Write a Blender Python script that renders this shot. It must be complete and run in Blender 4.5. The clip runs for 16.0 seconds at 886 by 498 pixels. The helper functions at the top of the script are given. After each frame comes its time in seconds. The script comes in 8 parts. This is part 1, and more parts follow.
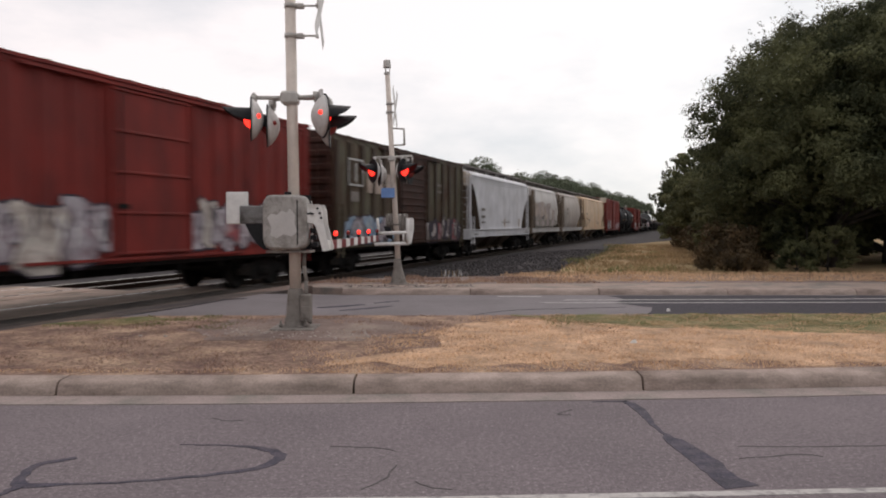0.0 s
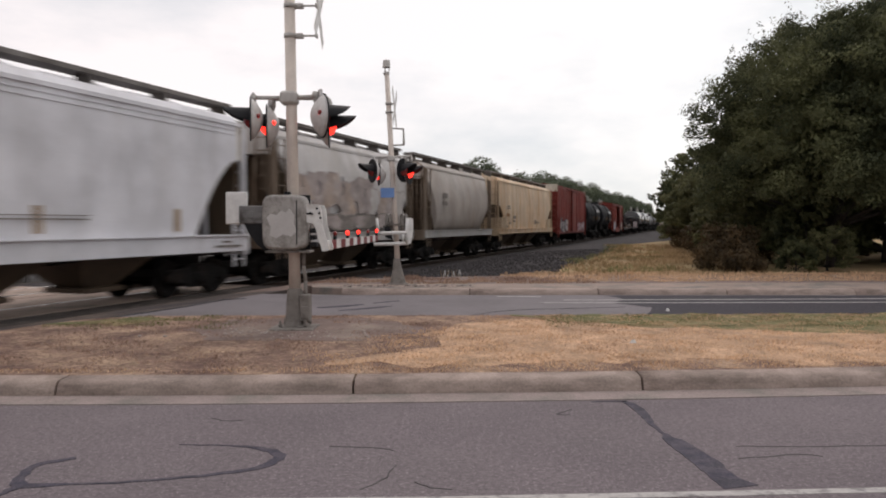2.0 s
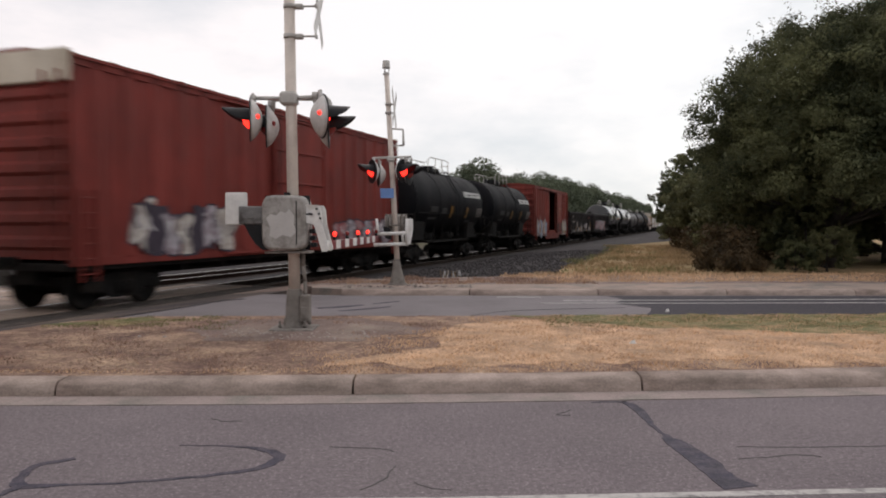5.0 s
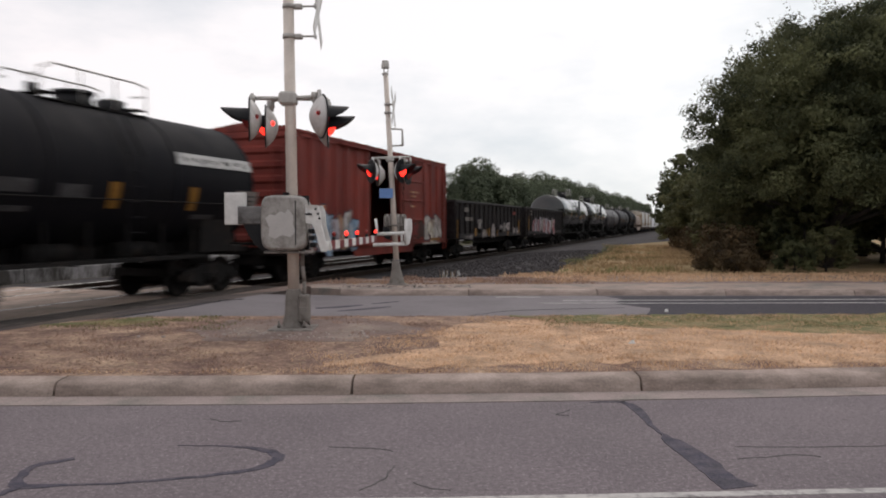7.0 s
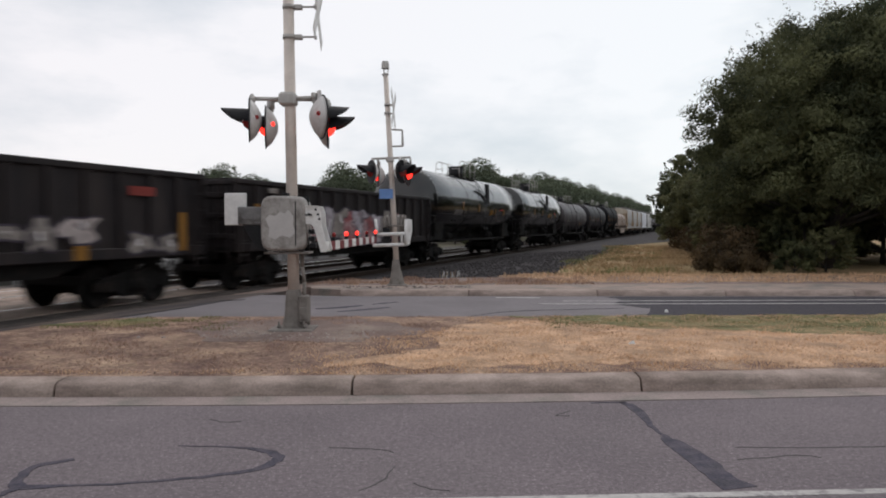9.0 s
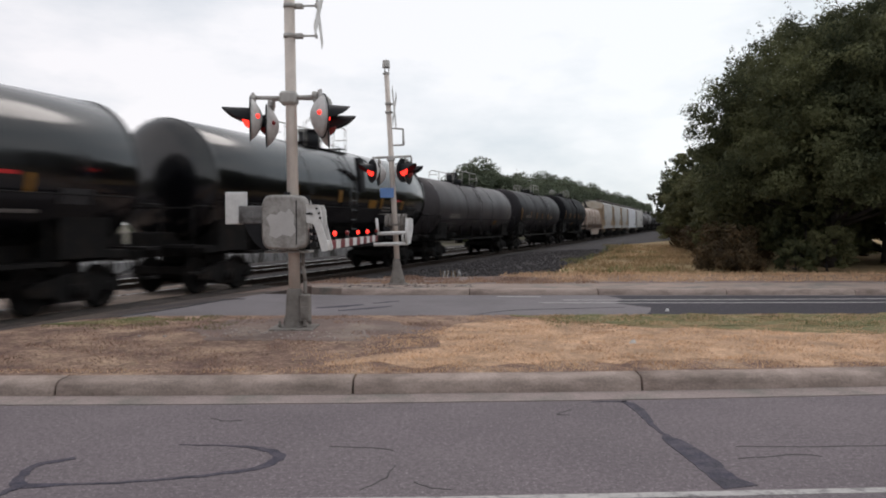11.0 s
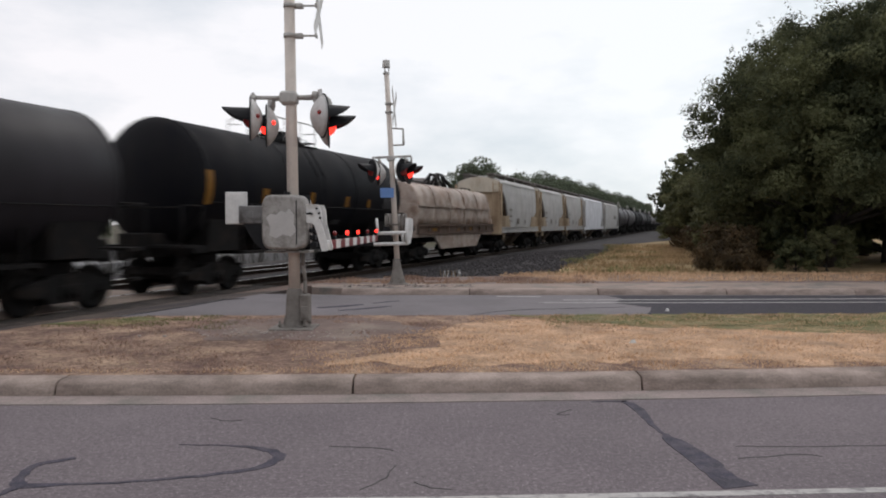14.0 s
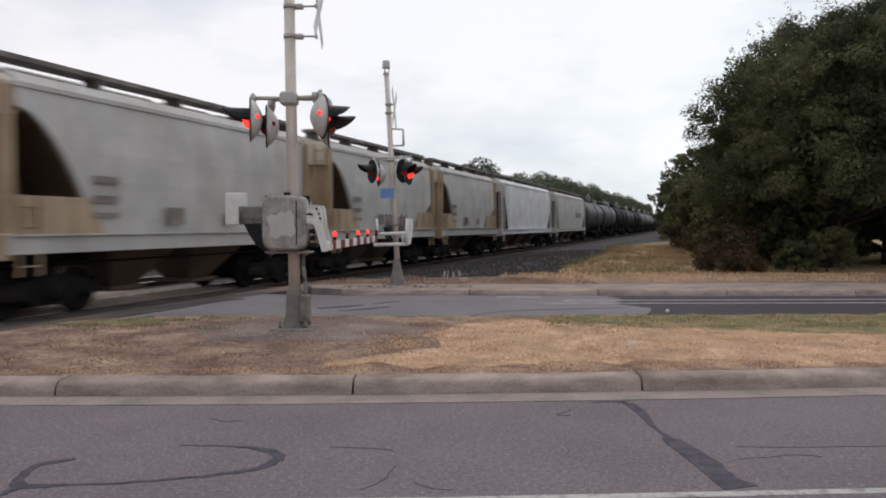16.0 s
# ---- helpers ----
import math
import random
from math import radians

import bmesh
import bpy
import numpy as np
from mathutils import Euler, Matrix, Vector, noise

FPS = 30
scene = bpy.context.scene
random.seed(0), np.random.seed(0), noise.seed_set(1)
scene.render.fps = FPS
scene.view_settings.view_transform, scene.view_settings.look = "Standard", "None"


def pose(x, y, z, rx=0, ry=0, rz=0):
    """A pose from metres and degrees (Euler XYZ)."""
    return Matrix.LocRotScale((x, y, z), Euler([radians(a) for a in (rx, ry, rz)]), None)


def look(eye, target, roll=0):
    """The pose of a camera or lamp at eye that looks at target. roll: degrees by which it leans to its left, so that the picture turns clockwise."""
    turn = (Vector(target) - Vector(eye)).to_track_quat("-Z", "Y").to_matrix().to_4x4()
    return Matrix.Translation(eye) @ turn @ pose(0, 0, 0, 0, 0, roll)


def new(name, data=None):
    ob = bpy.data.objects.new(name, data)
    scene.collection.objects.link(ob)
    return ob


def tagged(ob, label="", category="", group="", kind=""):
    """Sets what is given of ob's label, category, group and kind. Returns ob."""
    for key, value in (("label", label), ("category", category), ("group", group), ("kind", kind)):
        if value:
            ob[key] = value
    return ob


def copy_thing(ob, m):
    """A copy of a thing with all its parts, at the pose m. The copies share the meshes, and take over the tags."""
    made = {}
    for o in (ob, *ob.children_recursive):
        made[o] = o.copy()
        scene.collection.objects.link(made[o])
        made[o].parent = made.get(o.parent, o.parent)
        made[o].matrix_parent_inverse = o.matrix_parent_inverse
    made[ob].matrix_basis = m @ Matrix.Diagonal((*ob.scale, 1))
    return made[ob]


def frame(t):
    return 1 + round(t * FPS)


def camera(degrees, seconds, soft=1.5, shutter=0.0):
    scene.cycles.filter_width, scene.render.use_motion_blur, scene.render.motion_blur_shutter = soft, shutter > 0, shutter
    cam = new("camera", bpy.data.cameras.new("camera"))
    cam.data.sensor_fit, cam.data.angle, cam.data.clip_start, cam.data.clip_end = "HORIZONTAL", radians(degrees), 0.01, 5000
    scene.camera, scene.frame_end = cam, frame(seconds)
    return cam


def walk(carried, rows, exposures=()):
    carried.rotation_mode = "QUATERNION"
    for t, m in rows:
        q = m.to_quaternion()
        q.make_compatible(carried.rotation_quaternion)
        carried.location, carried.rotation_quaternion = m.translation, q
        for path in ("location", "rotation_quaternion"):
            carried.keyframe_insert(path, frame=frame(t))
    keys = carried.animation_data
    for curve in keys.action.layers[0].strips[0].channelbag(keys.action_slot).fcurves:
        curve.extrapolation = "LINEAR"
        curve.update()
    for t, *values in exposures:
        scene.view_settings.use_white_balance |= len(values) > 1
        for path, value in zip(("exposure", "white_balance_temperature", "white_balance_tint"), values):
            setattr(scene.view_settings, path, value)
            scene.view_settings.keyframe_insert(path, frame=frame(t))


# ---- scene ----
# ---------------------------------------------------------------- camera
# A camera on a stand beside the road, 1.75 m up; it only trembles a little.
cam = camera(62, 16.0, soft=1.9, shutter=0.5)
EYE_Z, TILT = 1.75, 88.11
SHAKE = ((0, 3, 1), (0.5, 2.5, 1), (1, 2.5, 1), (1.5, 2, 0), (2, 2, 1), (2.5, 2.5, 1), (3, 3, 1), (3.5, 2.5, 1),
         (4, 2.5, 1), (5.2, 1.2, 0), (6.5, 0, 0), (7.5, 0, 0), (8, 0, -1), (8.5, 0.5, 0), (9, 0, -1), (10.2, 1, 0),
         (11.5, 1.5, 1), (12, 1, 0), (12.5, 0, 0), (13, 1, 0), (13.5, 0.5, 0.5), (14, 1.5, 1), (14.5, 2, 0),
         (15, 1.5, 1), (15.5, 0, 0), (16, 1.5, 0))
walk(cam, [(t, pose(0, 0, EYE_Z, TILT - v * 0.044, 0, h * 0.044)) for t, h, v in SHAKE],
     exposures=((0, 0.0, 6800, 17.0), (4.2, 0.0, 6750, 16.0), (7, 0.0, 6650, 15.0), (9, -0.10, 6420, 13.0), (11.5, -0.04, 6420, 13.0), (14, -0.04, 6420, 13.0),
                (16, -0.06, 6420, 13.0)))

# ---------------------------------------------------------------- light
world = bpy.data.worlds.new("overcast_sky")
scene.world = world
world.use_nodes = True
wn, wl = world.node_tree.nodes, world.node_tree.links
wn.clear()
SUN_HEIGHT, SUN_ROUND = radians(53), radians(27)
sky = wn.new("ShaderNodeTexSky")
sky.sky_type = "NISHITA"
sky.sun_disc = False
sky.sun_elevation, sky.sun_rotation = SUN_HEIGHT, SUN_ROUND
sky_scale = wn.new("ShaderNodeVectorMath")
sky_scale.operation = "SCALE"
sky_scale.inputs["Scale"].default_value = 0.10
wl.new(sky.outputs["Color"], sky_scale.inputs[0])
w_co = wn.new("ShaderNodeTexCoord")
w_map = wn.new("ShaderNodeMapping")
w_map.inputs["Scale"].default_value = (1.0, 1.0, 2.6)
wl.new(w_co.outputs["Generated"], w_map.inputs["Vector"])
w_noise = wn.new("ShaderNodeTexNoise")
w_noise.inputs["Scale"].default_value = 2.3
w_noise.inputs["Detail"].default_value = 7
w_noise.inputs["Roughness"].default_value = 0.55
wl.new(w_map.outputs["Vector"], w_noise.inputs["Vector"])
w_ramp = wn.new("ShaderNodeValToRGB")
w_ramp.color_ramp.elements[0].position = 0.36
w_ramp.color_ramp.elements[0].color = (0.77, 0.84, 0.87, 1)
w_ramp.color_ramp.elements[1].position = 0.54
w_ramp.color_ramp.elements[1].color = (1.055, 1.075, 1.07, 1)
wl.new(w_noise.outputs["Fac"], w_ramp.inputs["Fac"])
w_mix = wn.new("ShaderNodeMix")
w_mix.data_type = "RGBA"
w_mix.inputs["Factor"].default_value = 0.9
wl.new(sky_scale.outputs["Vector"], w_mix.inputs["A"])
w_xyz = wn.new("ShaderNodeSeparateXYZ")
wl.new(w_co.outputs["Generated"], w_xyz.inputs["Vector"])
w_side = wn.new("ShaderNodeMapRange")
w_side.inputs["From Min"].default_value, w_side.inputs["From Max"].default_value = -0.5, 0.3
wl.new(w_xyz.outputs["X"], w_side.inputs["Value"])
w_tint = wn.new("ShaderNodeMix")
w_tint.data_type = "RGBA"
w_tint.inputs["A"].default_value, w_tint.inputs["B"].default_value = (1.01, 0.968, 0.965, 1), (0.985, 1.0, 0.995, 1)
wl.new(w_side.outputs["Result"], w_tint.inputs["Factor"])
w_mul = wn.new("ShaderNodeMix")
w_mul.data_type, w_mul.blend_type = "RGBA", "MULTIPLY"
w_mul.inputs["Factor"].default_value = 1.0
wl.new(w_ramp.outputs["Color"], w_mul.inputs["A"])
wl.new(w_tint.outputs["Result"], w_mul.inputs["B"])
wl.new(w_mul.outputs["Result"], w_mix.inputs["B"])
w_bg = wn.new("ShaderNodeBackground")
w_bg.inputs["Strength"].default_value = 1.0
wl.new(w_mix.outputs["Result"], w_bg.inputs["Color"])
w_out = wn.new("ShaderNodeOutputWorld")
wl.new(w_bg.outputs["Background"], w_out.inputs["Surface"])

sun_data = bpy.data.lights.new("sun", "SUN")
sun_data.energy, sun_data.angle, sun_data.color = 0.6, radians(25), (1.0, 0.93, 0.86)
sun = new("sun", sun_data)
sun.matrix_world = look((10, 30, 30), (0, 10, 0))
# ---------------------------------------------------------------- materials
def rgba(c, k=1.0):
    return (min(c[0] * k, 1), min(c[1] * k, 1), min(c[2] * k, 1), 1)


def material(name, color, rough=0.6, metal=0.0, var=0.25, scale=3.0, fine=40.0, bump=0.2, bump_scale=None, second=None,
             amount=0.5, second_scale=1.2, streak=1.0, per_object=0.0, coat=0.0, soft=0.08, second_rough=None, spec=0.2, rough_span=(0.08, 0.1), grain_var=None, grain_detail=3.0, grain_rough=0.6, flecks=None):
    """A worn surface: colour that varies at two scales, a second colour in blotches or streaks, and fine relief."""
    m = bpy.data.materials.new(name)
    m.use_nodes = True
    n, l = m.node_tree.nodes, m.node_tree.links
    bsdf = n["Principled BSDF"]
    co = n.new("ShaderNodeTexCoord")

    def noise_at(sc, detail=4.0, stretch=1.0, rough_=0.6):
        mp = n.new("ShaderNodeMapping")
        mp.inputs["Scale"].default_value = (1, 1, stretch)
        l.new(co.outputs["Object"], mp.inputs["Vector"])
        t = n.new("ShaderNodeTexNoise")
        t.inputs["Scale"].default_value, t.inputs["Detail"].default_value = sc, detail
        t.inputs["Roughness"].default_value = rough_
        l.new(mp.outputs["Vector"], t.inputs["Vector"])
        return t.outputs["Fac"]

    def spread(fac, lo, hi, to_lo, to_hi):
        r = n.new("ShaderNodeMapRange")
        r.inputs["From Min"].default_value, r.inputs["From Max"].default_value = lo, hi
        r.inputs["To Min"].default_value, r.inputs["To Max"].default_value = to_lo, to_hi
        l.new(fac, r.inputs["Value"])
        return r.outputs["Result"]

    coarse, grain = noise_at(scale), noise_at(fine, grain_detail, 1.0, grain_rough)
    k1, k2 = spread(coarse, 0.3, 0.7, 1 - var, 1 + var), spread(grain, 0.25, 0.75, 1 - (grain_var or var * 0.7), 1 + (grain_var or var * 0.7))
    mul = n.new("ShaderNodeMath")
    mul.operation = "MULTIPLY"
    l.new(k1, mul.inputs[0]), l.new(k2, mul.inputs[1])
    value = mul.outputs[0]
    if per_object:
        info = n.new("ShaderNodeObjectInfo")
        k3 = spread(info.outputs["Random"], 0, 1, 1 - per_object, 1 + per_object)
        mul2 = n.new("ShaderNodeMath")
        mul2.operation = "MULTIPLY"
        l.new(value, mul2.inputs[0]), l.new(k3, mul2.inputs[1])
        value = mul2.outputs[0]
    base = n.new("ShaderNodeRGB")
    base.outputs[0].default_value = rgba(color)
    colour = base.outputs[0]
    rough_out = None
    if second:
        mix = n.new("ShaderNodeMix")
        mix.data_type = "RGBA"
        blotch = noise_at(second_scale, 8.0, streak, 0.65)
        edge = 0.5 + (0.5 - amount) * 0.5
        fac = spread(blotch, edge - soft, edge + soft, 0, 1)
        l.new(fac, mix.inputs["Factor"])
        l.new(colour, mix.inputs["A"])
        mix.inputs["B"].default_value = rgba(second)
        colour = mix.outputs["Result"]
        if second_rough is not None:
            rough_out = spread(fac, 0, 1, rough, second_rough)
    if flecks:
        mix = n.new("ShaderNodeMix")
        mix.data_type = "RGBA"
        l.new(spread(noise_at(flecks[1], 2.0), flecks[2], flecks[2] + 0.07, 0, 1), mix.inputs["Factor"])
        l.new(colour, mix.inputs["A"])
        mix.inputs["B"].default_value = rgba(flecks[0])
        colour = mix.outputs["Result"]
    tint = n.new("ShaderNodeVectorMath")
    tint.operation = "SCALE"
    l.new(colour, tint.inputs[0]), l.new(value, tint.inputs["Scale"])
    l.new(tint.outputs["Vector"], bsdf.inputs["Base Color"])
    if rough_out is None:
        rough_out = spread(coarse, 0.3, 0.7, max(rough - rough_span[0], 0.02), min(rough + rough_span[1], 1))
    l.new(rough_out, bsdf.inputs["Roughness"])
    bsdf.inputs["Metallic"].default_value = metal
    bsdf.inputs["Coat Weight"].default_value = coat
    bsdf.inputs["Coat Roughness"].default_value = 0.08
    bsdf.inputs["Specular IOR Level"].default_value = spec
    if bump:
        b = n.new("ShaderNodeBump")
        b.inputs["Strength"].default_value, b.inputs["Distance"].default_value = bump, 0.02
        l.new(noise_at(bump_scale or fine * 1.5, 5.0), b.inputs["Height"])
        l.new(b.outputs["Normal"], bsdf.inputs["Normal"])
    return m


def glowing(name, color, strength):
    m = bpy.data.materials.new(name)
    m.use_nodes = True
    b = m.node_tree.nodes["Principled BSDF"]
    b.inputs["Base Color"].default_value = rgba(color)
    b.inputs["Roughness"].default_value = 0.25
    b.inputs["Emission Color"].default_value = rgba(color)
    b.inputs["Emission Strength"].default_value = strength
    return m


M_ASPHALT = material("worn_asphalt", (0.137, 0.115, 0.126), 0.9, var=0.09, scale=1.1, fine=24, bump=0.4, bump_scale=60, grain_var=0.7, grain_detail=8.0, grain_rough=0.9, flecks=((0.28, 0.246, 0.258), 40, 0.60),
                     second=(0.176, 0.150, 0.158), amount=0.5, second_scale=0.35, soft=0.25)
M_ASPHALT_FAR = material("old_pale_asphalt", (0.185, 0.168, 0.177), 0.9, var=0.12, scale=0.7, fine=40, bump=0.4, grain_var=0.2,
                         second=(0.155, 0.14, 0.147), amount=0.35, second_scale=0.5, streak=1.0, soft=0.1)
M_NEW_ASPHALT = material("fresh_dark_asphalt", (0.042, 0.038, 0.047), 0.8, var=0.2, scale=1.0, fine=60, bump=0.4)
M_TAR = material("crack_sealant_tar", (0.028, 0.028, 0.032), 0.45, var=0.2, scale=4, bump=0.2)
M_TAR_OLD = material("worn_crack_sealant", (0.050, 0.046, 0.064), 0.75, var=0.3, scale=5, fine=50, grain_var=0.4, bump=0.4, second=(0.095, 0.084, 0.102), amount=0.42, second_scale=7, soft=0.12)
M_CRACK = material("fine_dusty_crack", (0.095, 0.088, 0.09), 0.9, var=0.2, scale=5, bump=0.1)
M_PAINT = material("worn_road_paint", (0.42, 0.40, 0.39), 0.75, var=0.15, scale=5, bump=0.2, second=(0.2, 0.19, 0.19),
                   amount=0.36, second_scale=9)
M_KERB = material("weathered_kerb_concrete", (0.352, 0.28, 0.248), 0.9, var=0.16, scale=1.7, fine=40, bump=0.4, grain_var=0.2,
                  second=(0.19, 0.15, 0.13), amount=0.42, second_scale=2.0, soft=0.13, streak=3.5, per_object=0.07)
M_GUTTER = material("pale_gutter_concrete", (0.285, 0.232, 0.22), 0.9, var=0.14, scale=1.5, fine=40, bump=0.3, grain_var=0.2,
                    second=(0.22, 0.195, 0.178), amount=0.4, second_scale=1.8)
M_CONC = material("pavement_concrete", (0.29, 0.226, 0.197), 0.9, var=0.15, scale=1.0, fine=30, bump=0.3,
                  second=(0.18, 0.165, 0.15), amount=0.4, second_scale=1.4)
M_DRYGRASS = material("brown_soil_and_dead_lawn", (0.196, 0.120, 0.100), 0.95, var=0.34, scale=1.7, grain_var=0.5, fine=17, bump=0.9, bump_scale=60,
                      second=(0.315, 0.222, 0.158), amount=0.44, second_scale=1.7, soft=0.16, flecks=((0.32, 0.228, 0.16), 8, 0.58))
M_STRAWLAWN = material("straw_lawn", (0.56, 0.365, 0.24), 0.95, var=0.2, scale=2.3, fine=18, grain_var=0.38, bump=0.9, bump_scale=55,
                       second=(0.33, 0.222, 0.15), amount=0.45, second_scale=2.0, soft=0.13)
M_GREENLAWN = material("green_and_brown_lawn", (0.135, 0.145, 0.066), 0.95, var=0.2, scale=1.6, fine=24, bump=0.9, bump_scale=55, grain_var=0.25,
                       second=(0.28, 0.205, 0.12), amount=0.42, second_scale=1.6, soft=0.16)
M_DIRT = material("grey_brown_dirt", (0.19, 0.138, 0.123), 0.95, var=0.2, scale=1.5, fine=30, bump=0.7, bump_scale=50,
                  second=(0.25, 0.2, 0.17), amount=0.4, second_scale=1.2)
M_FIELD = material("straw_field", (0.33, 0.225, 0.125), 0.95, var=0.28, scale=0.35, fine=7, bump=0.7, bump_scale=25,
                   second=(0.19, 0.17, 0.08), amount=0.40, second_scale=0.16, soft=0.12)
M_GROUND = material("bare_ground", (0.095, 0.08, 0.066), 0.95, var=0.25, scale=0.2, fine=5, bump=0.5,
                    second=(0.085, 0.08, 0.05), amount=0.5, second_scale=0.05)
M_BALLAST = material("dark_ballast_gravel", (0.040, 0.036, 0.039), 0.95, var=0.3, scale=0.7, fine=14, bump=1.0, bump_scale=18, grain_var=0.5,
                     second=(0.062, 0.054, 0.052), amount=0.4, second_scale=0.35)
M_CROSSING = material("crossing_concrete", (0.36, 0.275, 0.228), 0.85, var=0.15, scale=0.9, fine=25, bump=0.3,
                      second=(0.2, 0.165, 0.14), amount=0.42, second_scale=0.9)
M_RAMP = material("dusty_dark_asphalt", (0.064, 0.055, 0.058), 0.9, var=0.16, scale=0.8, fine=40, bump=0.4, grain_var=0.25,
                  second=(0.135, 0.105, 0.09), amount=0.44, second_scale=0.6, soft=0.14)
M_PANELDARK = material("dark_rubber_crossing_panel", (0.06, 0.05, 0.046), 0.85, var=0.25, scale=1.2, fine=20, bump=0.4,
                       second=(0.11, 0.09, 0.08), amount=0.36, second_scale=1.3)
M_RAIL = material("polished_rail_steel", (0.42, 0.40, 0.38), 0.3, 0.9, var=0.15, bump=0.05)
M_RAILDULL = material("dull_rail_steel", (0.10, 0.08, 0.07), 0.6, 0.4, var=0.2, bump=0.05)
M_STONE = material("pale_limestone_chip", (0.34, 0.29, 0.265), 0.9, var=0.15, scale=8, bump=0.2)
M_RAILSIDE = material("rusty_rail_web", (0.045, 0.032, 0.026), 0.85, 0.2, var=0.3)
M_TIE = material("creosoted_timber", (0.055, 0.045, 0.04), 0.9, var=0.3, scale=4, bump=0.5)
M_GALV = material("galvanised_steel", (0.44, 0.42, 0.40), 0.5, 0.35, var=0.12, scale=5, fine=60, bump=0.08,
                  second=(0.36, 0.34, 0.32), amount=0.36, second_scale=3)
M_MASTALU = material("weathered_aluminium_mast", (0.62, 0.545, 0.49), 0.5, 0.1, var=0.1, scale=4, bump=0.06,
                     second=(0.54, 0.485, 0.45), amount=0.4, second_scale=2.0, streak=0.2)
M_BLACK = material("black_painted_steel", (0.014, 0.014, 0.016), 0.5, var=0.3, scale=5, bump=0.1)
M_WHITE = material("white_painted_steel", (0.66, 0.65, 0.64), 0.5, var=0.1, scale=5, bump=0.06, second=(0.4, 0.37, 0.34),
                   amount=0.3, second_scale=3)
M_GREYBOX = material("grey_cast_housing", (0.36, 0.34, 0.325), 0.55, 0.15, var=0.12, scale=6, bump=0.1,
                     second=(0.22, 0.205, 0.19), amount=0.4, second_scale=4.5)
M_BASE = material("dirty_cast_base", (0.21, 0.19, 0.175), 0.8, var=0.15, scale=6, bump=0.2, second=(0.13, 0.115, 0.105), amount=0.4, second_scale=5)
M_BRIGHTPATCH = material("bare_scraped_metal", (0.50, 0.48, 0.47), 0.45, 0.2, var=0.08, bump=0.05)
M_LIGHTBACK = material("pale_grey_signal_paint", (0.60, 0.58, 0.57), 0.55, 0.1, var=0.12, scale=6, bump=0.08, second=(0.44, 0.42, 0.41), amount=0.4, second_scale=5)
M_COUNTER = material("dark_grey_bracket_paint", (0.17, 0.165, 0.165), 0.6, 0.1, var=0.2, scale=6, bump=0.1, second=(0.07, 0.065, 0.06), amount=0.4, second_scale=5)
M_BLUE = material("blue_enamel_sign", (0.15, 0.26, 0.52), 0.4, var=0.08, bump=0.0)
M_REDBAND = material("red_reflective_band", (0.17, 0.032, 0.036), 0.5, var=0.12, bump=0.0)
M_LENS = glowing("lit_red_lens", (1.0, 0.03, 0.018), 2.6)
M_REDGLASS = material("unlit_red_glass", (0.22, 0.02, 0.02), 0.2, var=0.05, bump=0.0, spec=0.5)
M_TRUCK = material("grimy_truck_steel", (0.010, 0.009, 0.009), 0.8, 0.1, var=0.3, scale=5, bump=0.25, second=(0.024, 0.018, 0.015),
                   amount=0.33, second_scale=3)
M_BARK = material("rough_bark", (0.042, 0.036, 0.032), 0.95, var=0.35, scale=6, bump=0.8)
M_YARD = material("dark_gravel_yard", (0.15, 0.13, 0.115), 0.95, var=0.25, scale=0.5, fine=10, bump=0.5)
M_CLOD = material("dark_soil_clod", (0.20, 0.135, 0.11), 0.95, var=0.3, scale=1.2, fine=20, bump=0.3,
                  second=(0.30, 0.22, 0.175), amount=0.46, second_scale=9, soft=0.05)
M_GRAVEL = material("loose_gravel_stone", (0.055, 0.05, 0.052), 0.95, var=0.3, scale=2.0, fine=20, bump=0.3)
M_CLOUDGREY = material("grey_mortar_wall", (0.30, 0.29, 0.295), 0.9, var=0.2, scale=0.8, fine=8, bump=0.3,
                       second=(0.07, 0.065, 0.06), amount=0.5, second_scale=0.9, streak=0.5)
M_TRIM = material("white_house_siding", (0.62, 0.62, 0.6), 0.7, var=0.08)
M_SHINGLE = material("grey_roof_shingle", (0.12, 0.105, 0.1), 0.9, var=0.25, fine=12)
M_BACKDROP = material("dark_green_backdrop", (0.030, 0.036, 0.020), 0.95, var=0.4, scale=0.4, fine=3, bump=0.8)
M_GLASS = material("dark_window_glass", (0.03, 0.035, 0.04), 0.1, var=0.1, bump=0.0)


